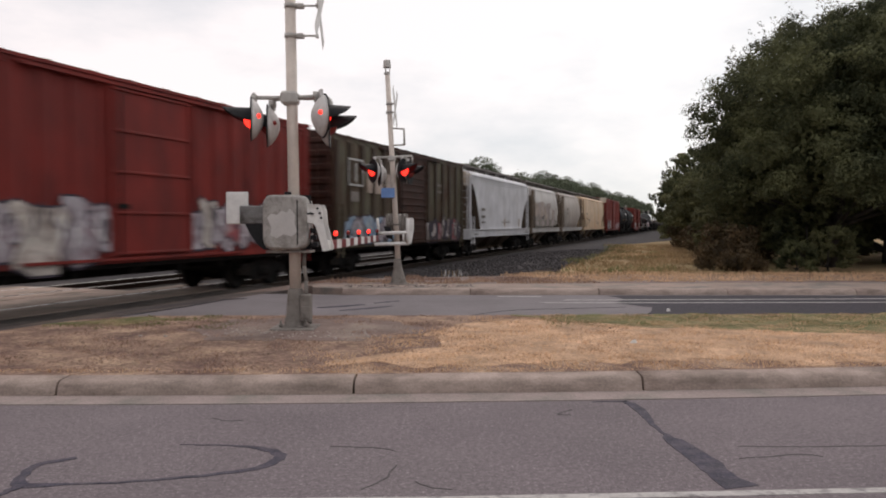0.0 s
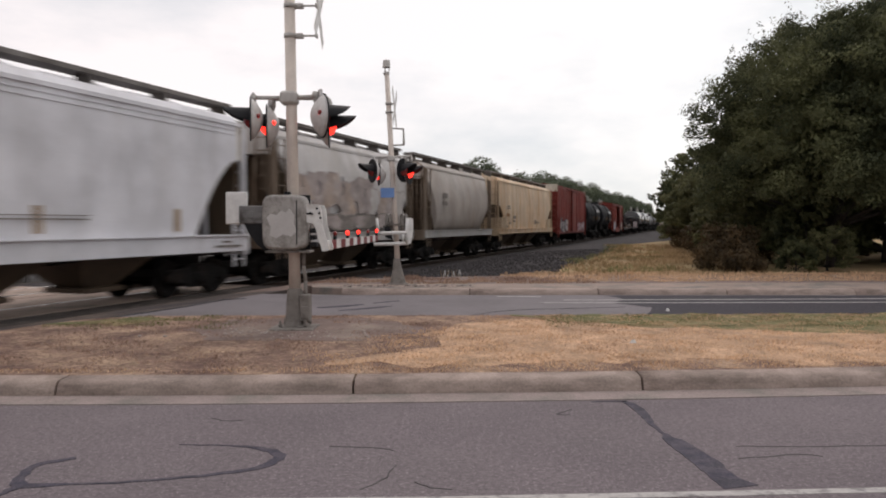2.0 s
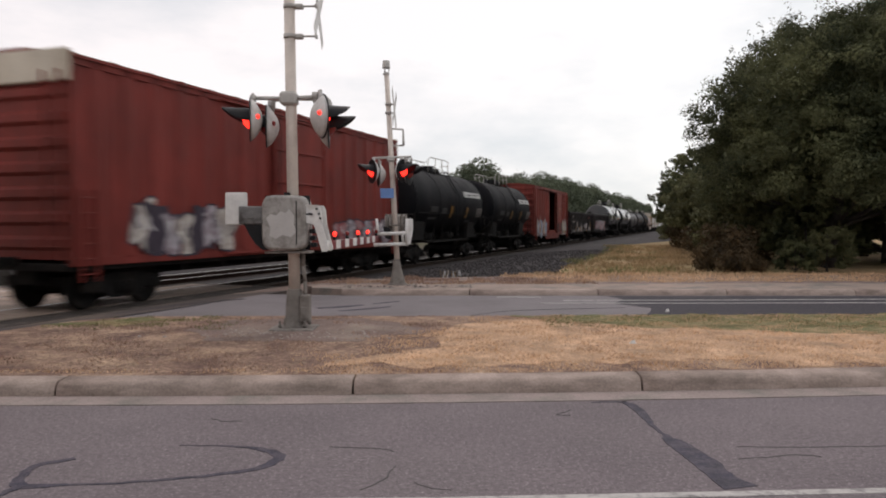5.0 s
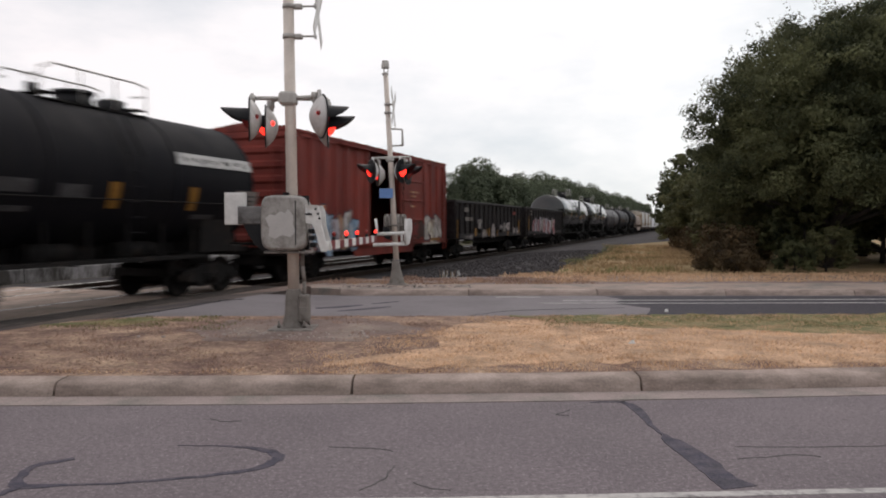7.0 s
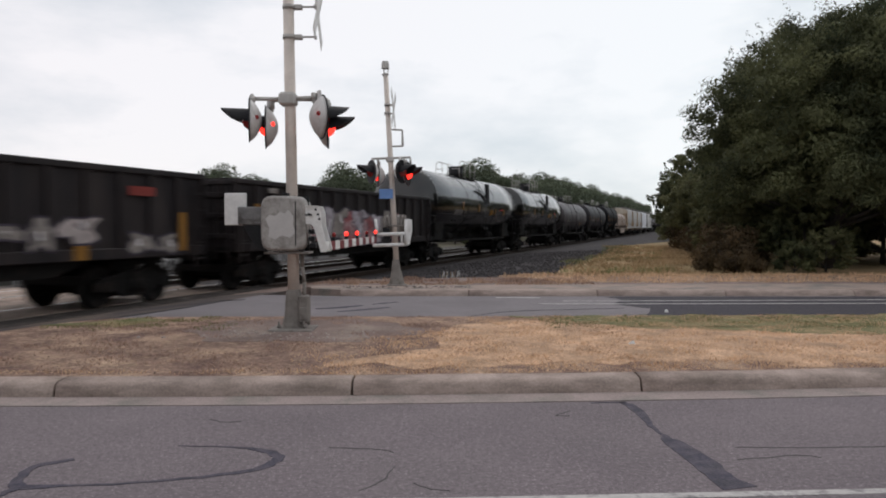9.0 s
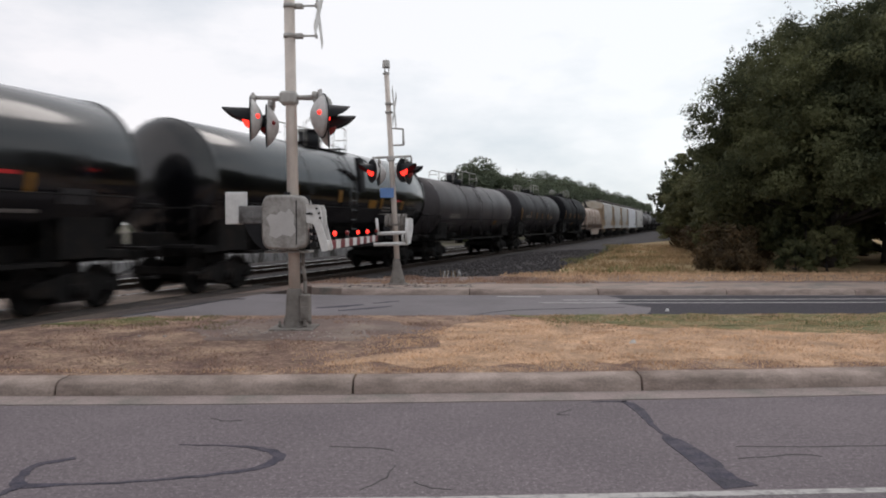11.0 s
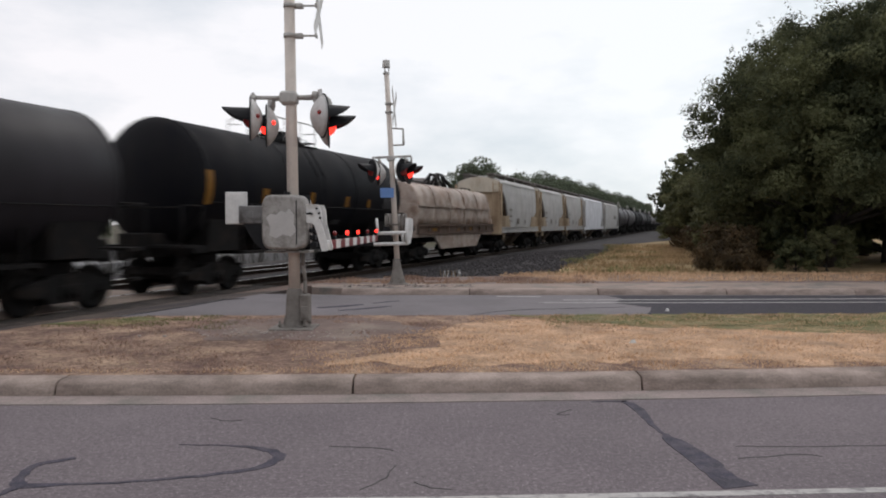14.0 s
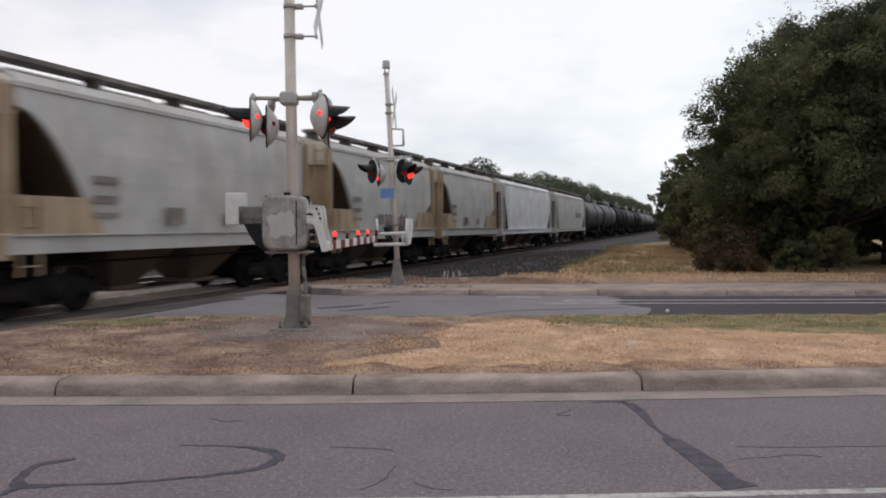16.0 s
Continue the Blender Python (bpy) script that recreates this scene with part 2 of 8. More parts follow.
def leaf_material(name, a, b, k=0.25, single=0.3, lump=0.7):
    m = bpy.data.materials.new(name)
    m.use_nodes = True
    n, l = m.node_tree.nodes, m.node_tree.links
    bsdf = n["Principled BSDF"]
    geo = n.new("ShaderNodeNewGeometry")
    co = n.new("ShaderNodeTexCoord")
    big = n.new("ShaderNodeTexNoise")
    big.inputs["Scale"].default_value, big.inputs["Detail"].default_value = lump, 3
    l.new(co.outputs["Object"], big.inputs["Vector"])
    add = n.new("ShaderNodeMath")
    add.operation = "MULTIPLY_ADD"
    l.new(geo.outputs["Random Per Island"], add.inputs[0])
    add.inputs[1].default_value = single
    l.new(big.outputs["Fac"], add.inputs[2])
    ramp = n.new("ShaderNodeValToRGB")
    ramp.color_ramp.elements[0].position, ramp.color_ramp.elements[0].color = 0.42, rgba(a)
    ramp.color_ramp.elements[1].position, ramp.color_ramp.elements[1].color = 0.9, rgba(b)
    l.new(add.outputs[0], ramp.inputs["Fac"])
    l.new(ramp.outputs["Color"], bsdf.inputs["Base Color"])
    bsdf.inputs["Roughness"].default_value = 0.7
    bsdf.inputs["Specular IOR Level"].default_value = 0.2
    tr = n.new("ShaderNodeBsdfTranslucent")
    l.new(ramp.outputs["Color"], tr.inputs["Color"])
    mx = n.new("ShaderNodeMixShader")
    mx.inputs["Fac"].default_value = k
    l.new(bsdf.outputs["BSDF"], mx.inputs[1]), l.new(tr.outputs["BSDF"], mx.inputs[2])
    l.new(mx.outputs["Shader"], n["Material Output"].inputs["Surface"])
    return m


M_LEAF = leaf_material("dark_oak_leaf", (0.036, 0.044, 0.023), (0.215, 0.222, 0.108), 0.32, 0.13, 0.55)
M_LEAF_SCRUB = leaf_material("olive_scrub_leaf", (0.046, 0.051, 0.024), (0.195, 0.190, 0.092), 0.2, 0.2, 0.8)
# Distance haze is put into the far leaves' paler green.
M_LEAF_FAR = leaf_material("haze_paled_green_leaf", (0.072, 0.090, 0.060), (0.150, 0.172, 0.108), 0.3, 0.2)
M_LEAF_PALE = leaf_material("yellow_green_leaf", (0.115, 0.135, 0.060), (0.21, 0.225, 0.11), 0.3, 0.2)
M_BRUSH = leaf_material("brown_undergrowth_leaf", (0.036, 0.027, 0.014), (0.135, 0.088, 0.046), 0.2, 0.25, 1.4)
M_BLADE = leaf_material("dry_grass_blade", (0.52, 0.34, 0.215), (0.82, 0.575, 0.38), 0.45)
M_BLADE_DULL = leaf_material("brown_grass_blade", (0.22, 0.142, 0.115), (0.50, 0.345, 0.255), 0.45)
M_BLADE_GREEN = leaf_material("green_grass_blade", (0.10, 0.12, 0.05), (0.27, 0.255, 0.12), 0.4)
M_STRAW = leaf_material("straw_blade", (0.24, 0.172, 0.095), (0.52, 0.365, 0.22), 0.35, 0.2, 0.35)

# ---------------------------------------------------------------- mesh tools
class Geo:
    """Points and faces of one part, gathered piece by piece."""

    def __init__(self):
        self.v, self.f, self.smooth = [], [], []

    def add(self, verts, faces, smooth=False):
        k = len(self.v)
        self.v += [tuple(p) for p in verts]
        self.f += [tuple(i + k for i in fc) for fc in faces]
        self.smooth += [smooth] * len(faces)
        return self

    def box(self, x0, x1, y0, y1, z0, z1):
        v = [(x, y, z) for z in (z0, z1) for y in (y0, y1) for x in (x0, x1)]
        return self.add(v, [(0, 2, 3, 1), (4, 5, 7, 6), (0, 1, 5, 4), (2, 6, 7, 3), (0, 4, 6, 2), (1, 3, 7, 5)])

    def slab(self, x0, x1, y0, y1, z0, z1, e=0.01):
        """A box with its edges cut off."""
        cx, cy, cz = (x0 + x1) / 2, (y0 + y1) / 2, (z0 + z1) / 2
        hx, hy, hz = abs(x1 - x0) / 2, abs(y1 - y0) / 2, abs(z1 - z0) / 2
        e = min(e, hx * 0.45, hy * 0.45, hz * 0.45)
        prof = [(-hx + e, -hy), (hx - e, -hy), (hx, -hy + e), (hx, hy - e), (hx - e, hy), (-hx + e, hy), (-hx, hy - e), (-hx, -hy + e)]
        ins = [(max(-hx + e, min(hx - e, a)), max(-hy + e, min(hy - e, b))) for a, b in prof]
        rings = [[(cx + a, cy + b, cz - hz) for a, b in ins], [(cx + a, cy + b, cz - hz + e) for a, b in prof],
                 [(cx + a, cy + b, cz + hz - e) for a, b in prof], [(cx + a, cy + b, cz + hz) for a, b in ins]]
        return self.loft(rings, smooth=False)

    def loft(self, rings, cap=True, closed=True, smooth=False):
        n, v, f = len(rings[0]), [], []
        for r in rings:
            v += r
        for i in range(len(rings) - 1):
            for j in range(n if closed else n - 1):
                a, b = i * n + j, i * n + (j + 1) % n
                f.append((a, b, b + n, a + n))
        self.add(v, f, smooth)
        if cap:
            k = len(self.v) - len(v)
            self.f += [tuple(k + j for j in range(n))[::-1], tuple(k + (len(rings) - 1) * n + j for j in range(n))]
            self.smooth += [False, False]
        return self

    def tube(self, p0, p1, r, seg=8, r1=None):
        p0, p1 = Vector(p0), Vector(p1)
        d = (p1 - p0).normalized()
        u = d.orthogonal().normalized()
        w = d.cross(u)
        rings = []
        for p, q in ((p0, r), (p1, r if r1 is None else r1)):
            rings.append([tuple(p + q * (math.cos(a) * u + math.sin(a) * w)) for a in [2 * math.pi * i / seg for i in range(seg)]])
        return self.loft(rings, smooth=seg > 5)

    def pipe(self, pts, r, seg=6):
        for a, b in zip(pts, pts[1:]):
            self.tube(a, b, r, seg)
        return self

    def prism(self, poly, y0, y1, axis="y"):
        """An outline in x and z, drawn out along y (or x and y along z, or y and z along x)."""
        put = {"y": lambda a, b, c: (a, c, b), "z": lambda a, b, c: (a, b, c), "x": lambda a, b, c: (c, a, b)}[axis]
        return self.loft([[put(a, b, y0) for a, b in poly], [put(a, b, y1) for a, b in poly]])

    def quad(self, a, b, c, d):
        return self.add([a, b, c, d], [(0, 1, 2, 3)])


def mesh_of(name, g, mat, fix=True):
    me = bpy.data.meshes.new(name)
    me.from_pydata(g.v, [], g.f)
    me.materials.append(mat)
    if fix:
        bm = bmesh.new()
        bm.from_mesh(me)
        bmesh.ops.recalc_face_normals(bm, faces=bm.faces)
        bm.to_mesh(me)
        bm.free()
    me.polygons.foreach_set("use_smooth", g.smooth)
    me.update()
    return me


def part(name, g, mat, parent=None, label="", at=None, fix=True):
    """Links gathered geometry, or a mesh that is there already, as one object."""
    me = g if isinstance(g, bpy.types.Mesh) else mesh_of(name, g, mat, fix)
    ob = new(name, me)
    if parent is not None:
        ob.parent = parent
    if at is not None:
        ob.matrix_basis = at
    if label:
        ob["label"] = label
    return ob


def thing(name, label, category, group="", kind="", at=None):
    ob = tagged(new(name), label, category, group, kind)
    if at is not None:
        ob.matrix_basis = at
    return ob
# ---------------------------------------------------------------- the plan
# x to the right, y away from the camera. The track runs off at an angle; s is the way along it.
DX, DZ = 0.3267, 0.9452
TRACK_TURN = math.degrees(math.atan2(DZ, DX))
RAIL_Z = -0.06
RIDE = 0.21          # the car bodies' own zero stands this high over the rail
NEAR_RAIL, GAUGE = 12.40, 1.505
TRACK = NEAR_RAIL + GAUGE / 2


def on_track(s, off=0.0, z=RAIL_Z):
    """The place s metres along the track; off: metres from its middle, away from the camera."""
    return (s * DX - TRACK / DZ - off * DZ, s * DZ + off * DX, z)


def track_pose(s, off=0.0, z=RAIL_Z + RIDE):
    x, y, z = on_track(s, off, z)
    return pose(x, y, z, 0, 0, TRACK_TURN)


def kerb_y(x):
    """The foot of the near kerb, gently bent."""
    c = max(-6.0, min(6.0, x))
    return 7.5 + 0.05 * c + 0.005 * c * c + (x - c) * (0.05 + 0.01 * c)


def sheet(name, outline, z0, z1, mat, label, category, kind="structure"):
    g = Geo()
    g.prism(outline, z0, z1, "z")
    return tagged(part(name, g, mat), label, category, "", kind)


# one sheet of ground to the horizon
g = Geo()
g.quad((-1500, -1500, -0.30), (1500, -1500, -0.30), (1500, 2500, -0.30), (-1500, 2500, -0.30))
tagged(part("ground", g, M_GROUND), "brown bare ground reaching the horizon", "ground", "", "structure")

XS = [x * 1.0 for x in range(-40, 41)]
# the near road
g = Geo()
g.loft([[(x, -12, -0.35), (x, -12, 0.0), (x, kerb_y(x) - 0.32, 0.0), (x, kerb_y(x) - 0.32, -0.35)] for x in XS])
tagged(part("road", g, M_ASPHALT), "worn grey asphalt road with sealed cracks", "road", "", "structure")

# the gutter pan
g = Geo()
g.loft([[(x, kerb_y(x) - 0.315, -0.35), (x, kerb_y(x) - 0.315, 0.008), (x, kerb_y(x) + 0.02, 0.018), (x, kerb_y(x) + 0.02, -0.35)] for x in XS])
tagged(part("gutter", g, M_GUTTER), "pale concrete gutter pan along the kerb", "gutter", "", "structure")


def kerb_run(name, x0, x1, foot, h, label, parent):
    """One cast length of kerb with a sloped face and a rounded nose."""
    g = Geo()
    n = max(2, int((x1 - x0) / 0.5))
    rings = []
    for i in range(n + 1):
        x = x0 + (x1 - x0) * i / n
        y = foot(x)
        wob = 0.006 * noise.noise((x * 1.3, 0, 3))
        prof = [(0, -0.35), (0, 0.015), (0.018, h * 0.5), (0.036, h * 0.76), (0.062, h * 0.92), (0.10, h * 0.985), (0.15, h), (0.30, h + 0.006), (0.315, h - 0.012), (0.315, -0.35)]
        rings.append([(x, y + a + wob, b + (wob if b > 0.05 else 0)) for a, b in prof])
    g.loft(rings, smooth=True)
    ob = part(name, g, M_KERB, parent)
    return ob


kerb = thing("kerb", "weathered tan concrete kerb cast in lengths", "kerb", "", "structure")
JOINTS = [-3.93 + 3.0 * i for i in range(-10, 13)]
for a, b in zip(JOINTS, JOINTS[1:]):
    kerb_run("kerb_stone", a + 0.012, b - 0.012, kerb_y, 0.16, "", kerb)

# the grass strip between the roads
def median_far(x):
    return 12.77 + (0.03 * x if x > 0 else 0)


med = [(-8.2, kerb_y(-8.2) + 0.31)] + [(x, kerb_y(x) + 0.31) for x in np.arange(-8, 40.1, 1.0)]
med += [(x, median_far(x)) for x in np.arange(40, -4.1, -2.0)]
med += [(-5.0, 12.68), (-5.65, 12.50), (-6.05, 12.15), (-6.35, 11.6), (-6.6, 10.9), (-6.9, 10.0), (-7.4, 9.0)]
g = Geo()
g.prism(med, -0.35, 0.165, "z")
tagged(part("grass_strip", g, M_DRYGRASS), "strip of dry brown lawn between two roads", "lawn", "", "structure")

# bare dirt round the mast, and the straw-coloured lawn
def ragged(pts, seed, amp=0.22, step=0.25):
    out = []
    for (x0, y0), (x1, y1) in zip(pts, pts[1:] + pts[:1]):
        n = max(1, int(math.hypot(x1 - x0, y1 - y0) / step))
        for i in range(n):
            x, y = x0 + (x1 - x0) * i / n, y0 + (y1 - y0) * i / n
            out.append((x + amp * noise.noise((x * 1.7, y * 1.7, seed)), y + amp * noise.noise((x * 1.7, y * 1.7, seed + 9))))
    return out


lawn = [(-1.45, 8.25), (0, 8.28), (2, 8.36), (4, 8.46), (6, 8.66), (9, 9.0), (14, 9.6), (14, 11.9), (9, 11.7), (5, 11.5), (2.4, 11.7), (1.2, 12.1), (0.2, 11.3), (-0.3, 10.4), (-0.1, 9.6), (-1.0, 8.9)]
sheet("lawn", ragged(lawn, 3, 0.5, 0.1), 0.1, 0.169, M_STRAWLAWN, "patch of straw-coloured dry lawn", "lawn")
green = [(1.9, 12.0), (2.6, 11.5), (4.5, 11.0), (7, 10.75), (9, 10.8), (14, 11.0), (20, 11.6), (20, 13.3), (9, 13.0), (5, 12.88), (2.2, 12.78), (1.2, 12.7)]
sheet("lawn", ragged(green, 8, 0.55, 0.1), 0.1, 0.1715, M_GREENLAWN, "band of dull green lawn along the far road", "lawn")
tip = [(-6.2, 11.6), (-5.6, 11.5), (-5.0, 11.7), (-4.5, 12.1), (-4.6, 12.4), (-5.0, 12.5), (-5.6, 12.3)]
sheet("lawn", ragged(tip, 12, 0.4, 0.1), 0.1, 0.1705, M_GREENLAWN, "patch of green and brown grass at the strip's tip", "lawn")
dirt = [(-3.6, 10.3), (-2.0, 9.9), (-0.7, 10.3), (-0.3, 11.2), (-0.8, 12.0), (-1.6, 12.4), (-3.2, 12.2), (-3.9, 11.3)]
sheet("dirt_patch", ragged(dirt, 5, 0.5, 0.1), 0.1, 0.1685, M_DIRT, "bare grey-brown dirt round the signal mast", "dirt")

# the far road, which crosses the tracks
far_out = [(60, 13.0), (40, 13.9), (7.9, 12.95), (-4, 12.6), (-5.6, 12.3), (-6.2, 11.5), (-6.9, 9.5), (-8.5, 7.9), (-60, 6.6), (-60, 18.6), (-9, 18.2), (-2.4, 17.15), (2.8, 17.2), (10.2, 17.1), (60, 16.5)]


def cut(poly, keep, far):
    """The part of an outline on one side of a line along the track, far metres from the eye."""
    out = []
    for p, q in zip(poly, poly[1:] + poly[:1]):
        a, b = (keep * (far - (v[1] * DX - v[0] * DZ)) for v in (p, q))
        if a >= 0:
            out.append(p)
        if a * b < 0:
            k = a / (a - b)
            out.append((p[0] + (q[0] - p[0]) * k, p[1] + (q[1] - p[1]) * k))
    return out


sheet("road", cut(far_out, 1, TRACK - 3.4), -0.35, 0.10, M_ASPHALT_FAR, "pale worn asphalt road up to the rail crossing", "road")
sheet("road", cut(far_out, -1, TRACK + 7.0), -0.35, -0.07, M_ASPHALT_FAR, "pale worn asphalt road beyond the rail crossing", "road")
patch_out = [(3.75, 17.0), (3.95, 16.2), (3.55, 15.4), (4.1, 14.6), (3.75, 13.5), (4.15, 12.98), (60, 14.2), (60, 16.4), (10.2, 17.0)]
tagged(sheet("road_patch", ragged(patch_out, 77, 0.1, 0.2), 0.05, 0.104, M_NEW_ASPHALT, "fresh black asphalt overlay with a ragged edge", "asphalt patch"), "", "")

# painted lines
def stripe(name, pts, w, z, mat, label):
    g = Geo()
    for (x0, y0), (x1, y1) in zip(pts, pts[1:]):
        d = Vector((x1 - x0, y1 - y0)).normalized()
        nx, ny = -d.y * w / 2, d.x * w / 2
        g.loft([[(x0 - nx, y0 - ny, z - 0.02), (x0 + nx, y0 + ny, z - 0.02), (x0 + nx, y0 + ny, z), (x0 - nx, y0 - ny, z)],
                [(x1 - nx, y1 - ny, z - 0.02), (x1 + nx, y1 + ny, z - 0.02), (x1 + nx, y1 + ny, z), (x1 - nx, y1 - ny, z)]])
    return tagged(part(name, g, mat), label, "road marking", "", "structure")


stripe("lane_line", [(-30, 4.0), (-2.82, 4.56), (0, 4.63), (2.92, 4.80), (30, 6.1)], 0.085, 0.004, M_PAINT, "worn white painted lane line on asphalt")
stripe("lane_line", [(2.0, 15.40), (5, 15.4), (9.4, 15.5), (40, 16.0)], 0.10, 0.108, M_PAINT, "pair of worn white lane lines on the far road")
stripe("lane_line", [(2.6, 15.95), (6, 16.05), (9.9, 16.25), (40, 16.5)], 0.10, 0.108, M_PAINT, "pair of worn white lane lines on the far road")
stripe("lane_line", [(1.2, 16.75), (2.2, 16.75)], 0.12, 0.104, M_PAINT, "short scuffed white paint mark")

# tar on cracks: bands of changing width laid along a bent way
def tar(name, pts, widths, mat, label, z=0.004, seed=0):
    rings = []
    steps = 10
    path, wid = [], []
    for i in range(len(pts) - 1):
        p0, p1, p2, p3 = (Vector(pts[max(0, min(len(pts) - 1, i + k))]) for k in (-1, 0, 1, 2))
        for j in range(steps):
            u = j / steps
            path.append(0.5 * ((2 * p1) + (p2 - p0) * u + (2 * p0 - 5 * p1 + 4 * p2 - p3) * u * u + (3 * p1 - p0 - 3 * p2 + p3) * u ** 3))
            wid.append(widths[i] * (1 - u) + widths[i + 1] * u)
    path.append(Vector(pts[-1])), wid.append(widths[-1])
    for i, p in enumerate(path):
        d = (path[min(i + 1, len(path) - 1)] - path[max(i - 1, 0)]).normalized()
        w = wid[i] * (1 + 0.25 * noise.noise((i * 0.13, seed, 0))) / 2
        nx, ny = -d.y * w, d.x * w
        wx, wy = 0.02 * noise.noise((i * 0.3, seed, 7)), 0.02 * noise.noise((i * 0.3, seed, 9))
        x, y = p.x + wx, p.y + wy
        rings.append([(x - nx, y - ny, z - 0.02), (x - nx, y - ny, z), (x + nx, y + ny, z), (x + nx, y + ny, z - 0.02)])
    g = Geo()
    g.loft(rings)
    return tagged(part(name, g, mat), label, "crack seal", "", "structure")


tar("crack_seal", [(1.78, 7.25), (1.84, 6.9), (1.82, 6.45), (1.83, 6.12), (1.86, 5.85), (1.92, 5.4), (1.93, 5.05), (1.98, 4.85)],
    [0.05, 0.12, 0.05, 0.03, 0.17, 0.20, 0.19, 0.26], M_TAR_OLD, "dark tar sealing a crack in the asphalt", seed=1)
tar("crack_seal", [(1.45, 7.2), (1.6, 7.23), (1.8, 7.22)], [0.02, 0.03, 0.05], M_TAR_OLD, "dark tar sealing a crack in the asphalt", seed=2)
tar("crack_seal", [(-2.75, 5.45), (-2.95, 5.3), (-2.93, 5.05), (-2.83, 4.88), (-2.5, 4.9), (-2.16, 4.94), (-1.75, 5.05), (-1.38, 5.2), (-1.24, 5.42), (-1.30, 5.6), (-1.5, 5.72), (-1.75, 5.77), (-2.1, 5.79)],
    [0.05, 0.07, 0.07, 0.10, 0.03, 0.03, 0.04, 0.06, 0.10, 0.09, 0.05, 0.02, 0.008], M_TAR_OLD, "loop of dark tar on the asphalt", seed=3)
tar("crack_seal", [(-2.83, 4.88), (-2.86, 4.75), (-2.9, 4.6)], [0.08, 0.05, 0.02], M_TAR_OLD, "loop of dark tar on the asphalt", z=0.0065, seed=4)
for i, pts in enumerate(([(-0.35, 5.3), (-0.42, 5.0), (-0.55, 4.8)], [(-0.9, 5.75), (-0.5, 5.7), (-0.38, 5.62)], [(1.2, 6.9), (1.05, 6.75), (1.16, 6.7)],
                         [(2.3, 5.75), (3.0, 5.75), (3.7, 5.8)], [(2.2, 5.45), (2.7, 5.55), (2.85, 5.5)],
                         [(-2.1, 6.6), (-1.95, 6.5), (-1.8, 6.52)], [(-0.2, 4.95), (-0.1, 4.85), (0.05, 4.8)])):
    tar("crack", pts, [0.006] + [0.014] * (len(pts) - 2) + [0.004], M_CRACK, "thin dark crack in the asphalt", seed=20 + i)
# seams on the far road, and three dark scuffs in M_TAR_OLD
for i, (pts, w, m) in enumerate((([(-5.9, 13.0), (-5.75, 13.24), (-5.21, 14.6), (-4.82, 15.9), (-4.5, 16.27)], 0.11, M_TAR), ([(-4.9, 16.05), (-4.6, 16.2), (-4.4, 16.3)], 0.16, M_TAR),
                                 ([(-2.5, 14.5), (-2.0, 14.8), (-1.67, 15.12)], 0.24, M_TAR_OLD), ([(-2.0, 14.03), (-1.5, 14.4), (-1.07, 14.8)], 0.16, M_TAR_OLD),
                                 ([(-1.46, 15.33), (-1.2, 15.6), (-0.96, 15.79)], 0.12, M_TAR_OLD), ([(0.4, 13.2), (1.4, 14.1), (3.6, 14.6)], 0.03, M_TAR))):
    tar("crack_seal", pts, [w * 0.5] + [w] * (len(pts) - 2) + [w * 0.4], m, "dark tar seam on the far road", z=0.106, seed=40 + i)

# the far kerb with its concrete strip, and the verge behind it
def far_kerb_y(x):
    return 17.12 + 0.0 * x


fk = thing("kerb", "tan concrete kerb beyond the far road", "kerb", "", "structure")
for i in range(14):
    a = -2.4 + 3.0 * i
    g = Geo()
    rings = []
    for k in range(4):
        x = a + 0.012 + (2.976) * k / 3
        prof = [(0, 0.05), (0.0, 0.105), (0.04, 0.17), (0.07, 0.215), (0.13, 0.23), (0.30, 0.232), (0.30, 0.05)]
        rings.append([(x, far_kerb_y(x) + p, q) for p, q in prof])
    g.loft(rings, smooth=True)
    part("kerb_stone", g, M_KERB, fk)
strip = [(-2.4, 17.44), (40, 17.44), (40, 19.6), (11.6, 19.3), (3.1, 18.95), (-2.6, 18.75), (-3.3, 18.4), (-3.2, 17.8)]
sheet("pavement", strip, 0.05, 0.226, M_CONC, "strip of weathered concrete behind the kerb", "pavement")
verge = [(-9.0, 18.0), (-3.2, 18.3), (-2.6, 18.7), (3.1, 18.9), (11.6, 19.2), (60, 20.0), (60, 24.0), (13.4, 22.6), (3.6, 22.3), (-2.8, 20.6), (-6, 20.4), (-7.0, 20.0)]
sheet("verge", cut(verge, 1, 9.2), -0.35, 0.218, M_DIRT, "grey-brown dirt and gravel verge", "verge")
g = Geo()
g.loft([[on_track(q, o, z) for o, z in ((-4.0, -0.4), (-4.0, z0), (-1.58, RAIL_Z - 0.008), (-1.58, -0.4))] for q, z0 in ((20.82, 0.10), (21.6, 0.16), (23.0, 0.19), (24.6, 0.12), (26.0, -0.1))])
tagged(part("verge", g, M_DIRT), "dirt sloping from the verge to the rails", "verge", "", "structure")

# the straw field at the foot of the trees
field = [(3.6, 22.0), (60, 22.6), (80, 60), (60, 120), (26, 78), (13.6, 55.5), (10.6, 46.0), (7.6, 36.0), (5.2, 29.0), (3.9, 25.0)]
sheet("field", field, -0.35, 0.205, M_FIELD, "straw-coloured field of dry grass under trees", "field")

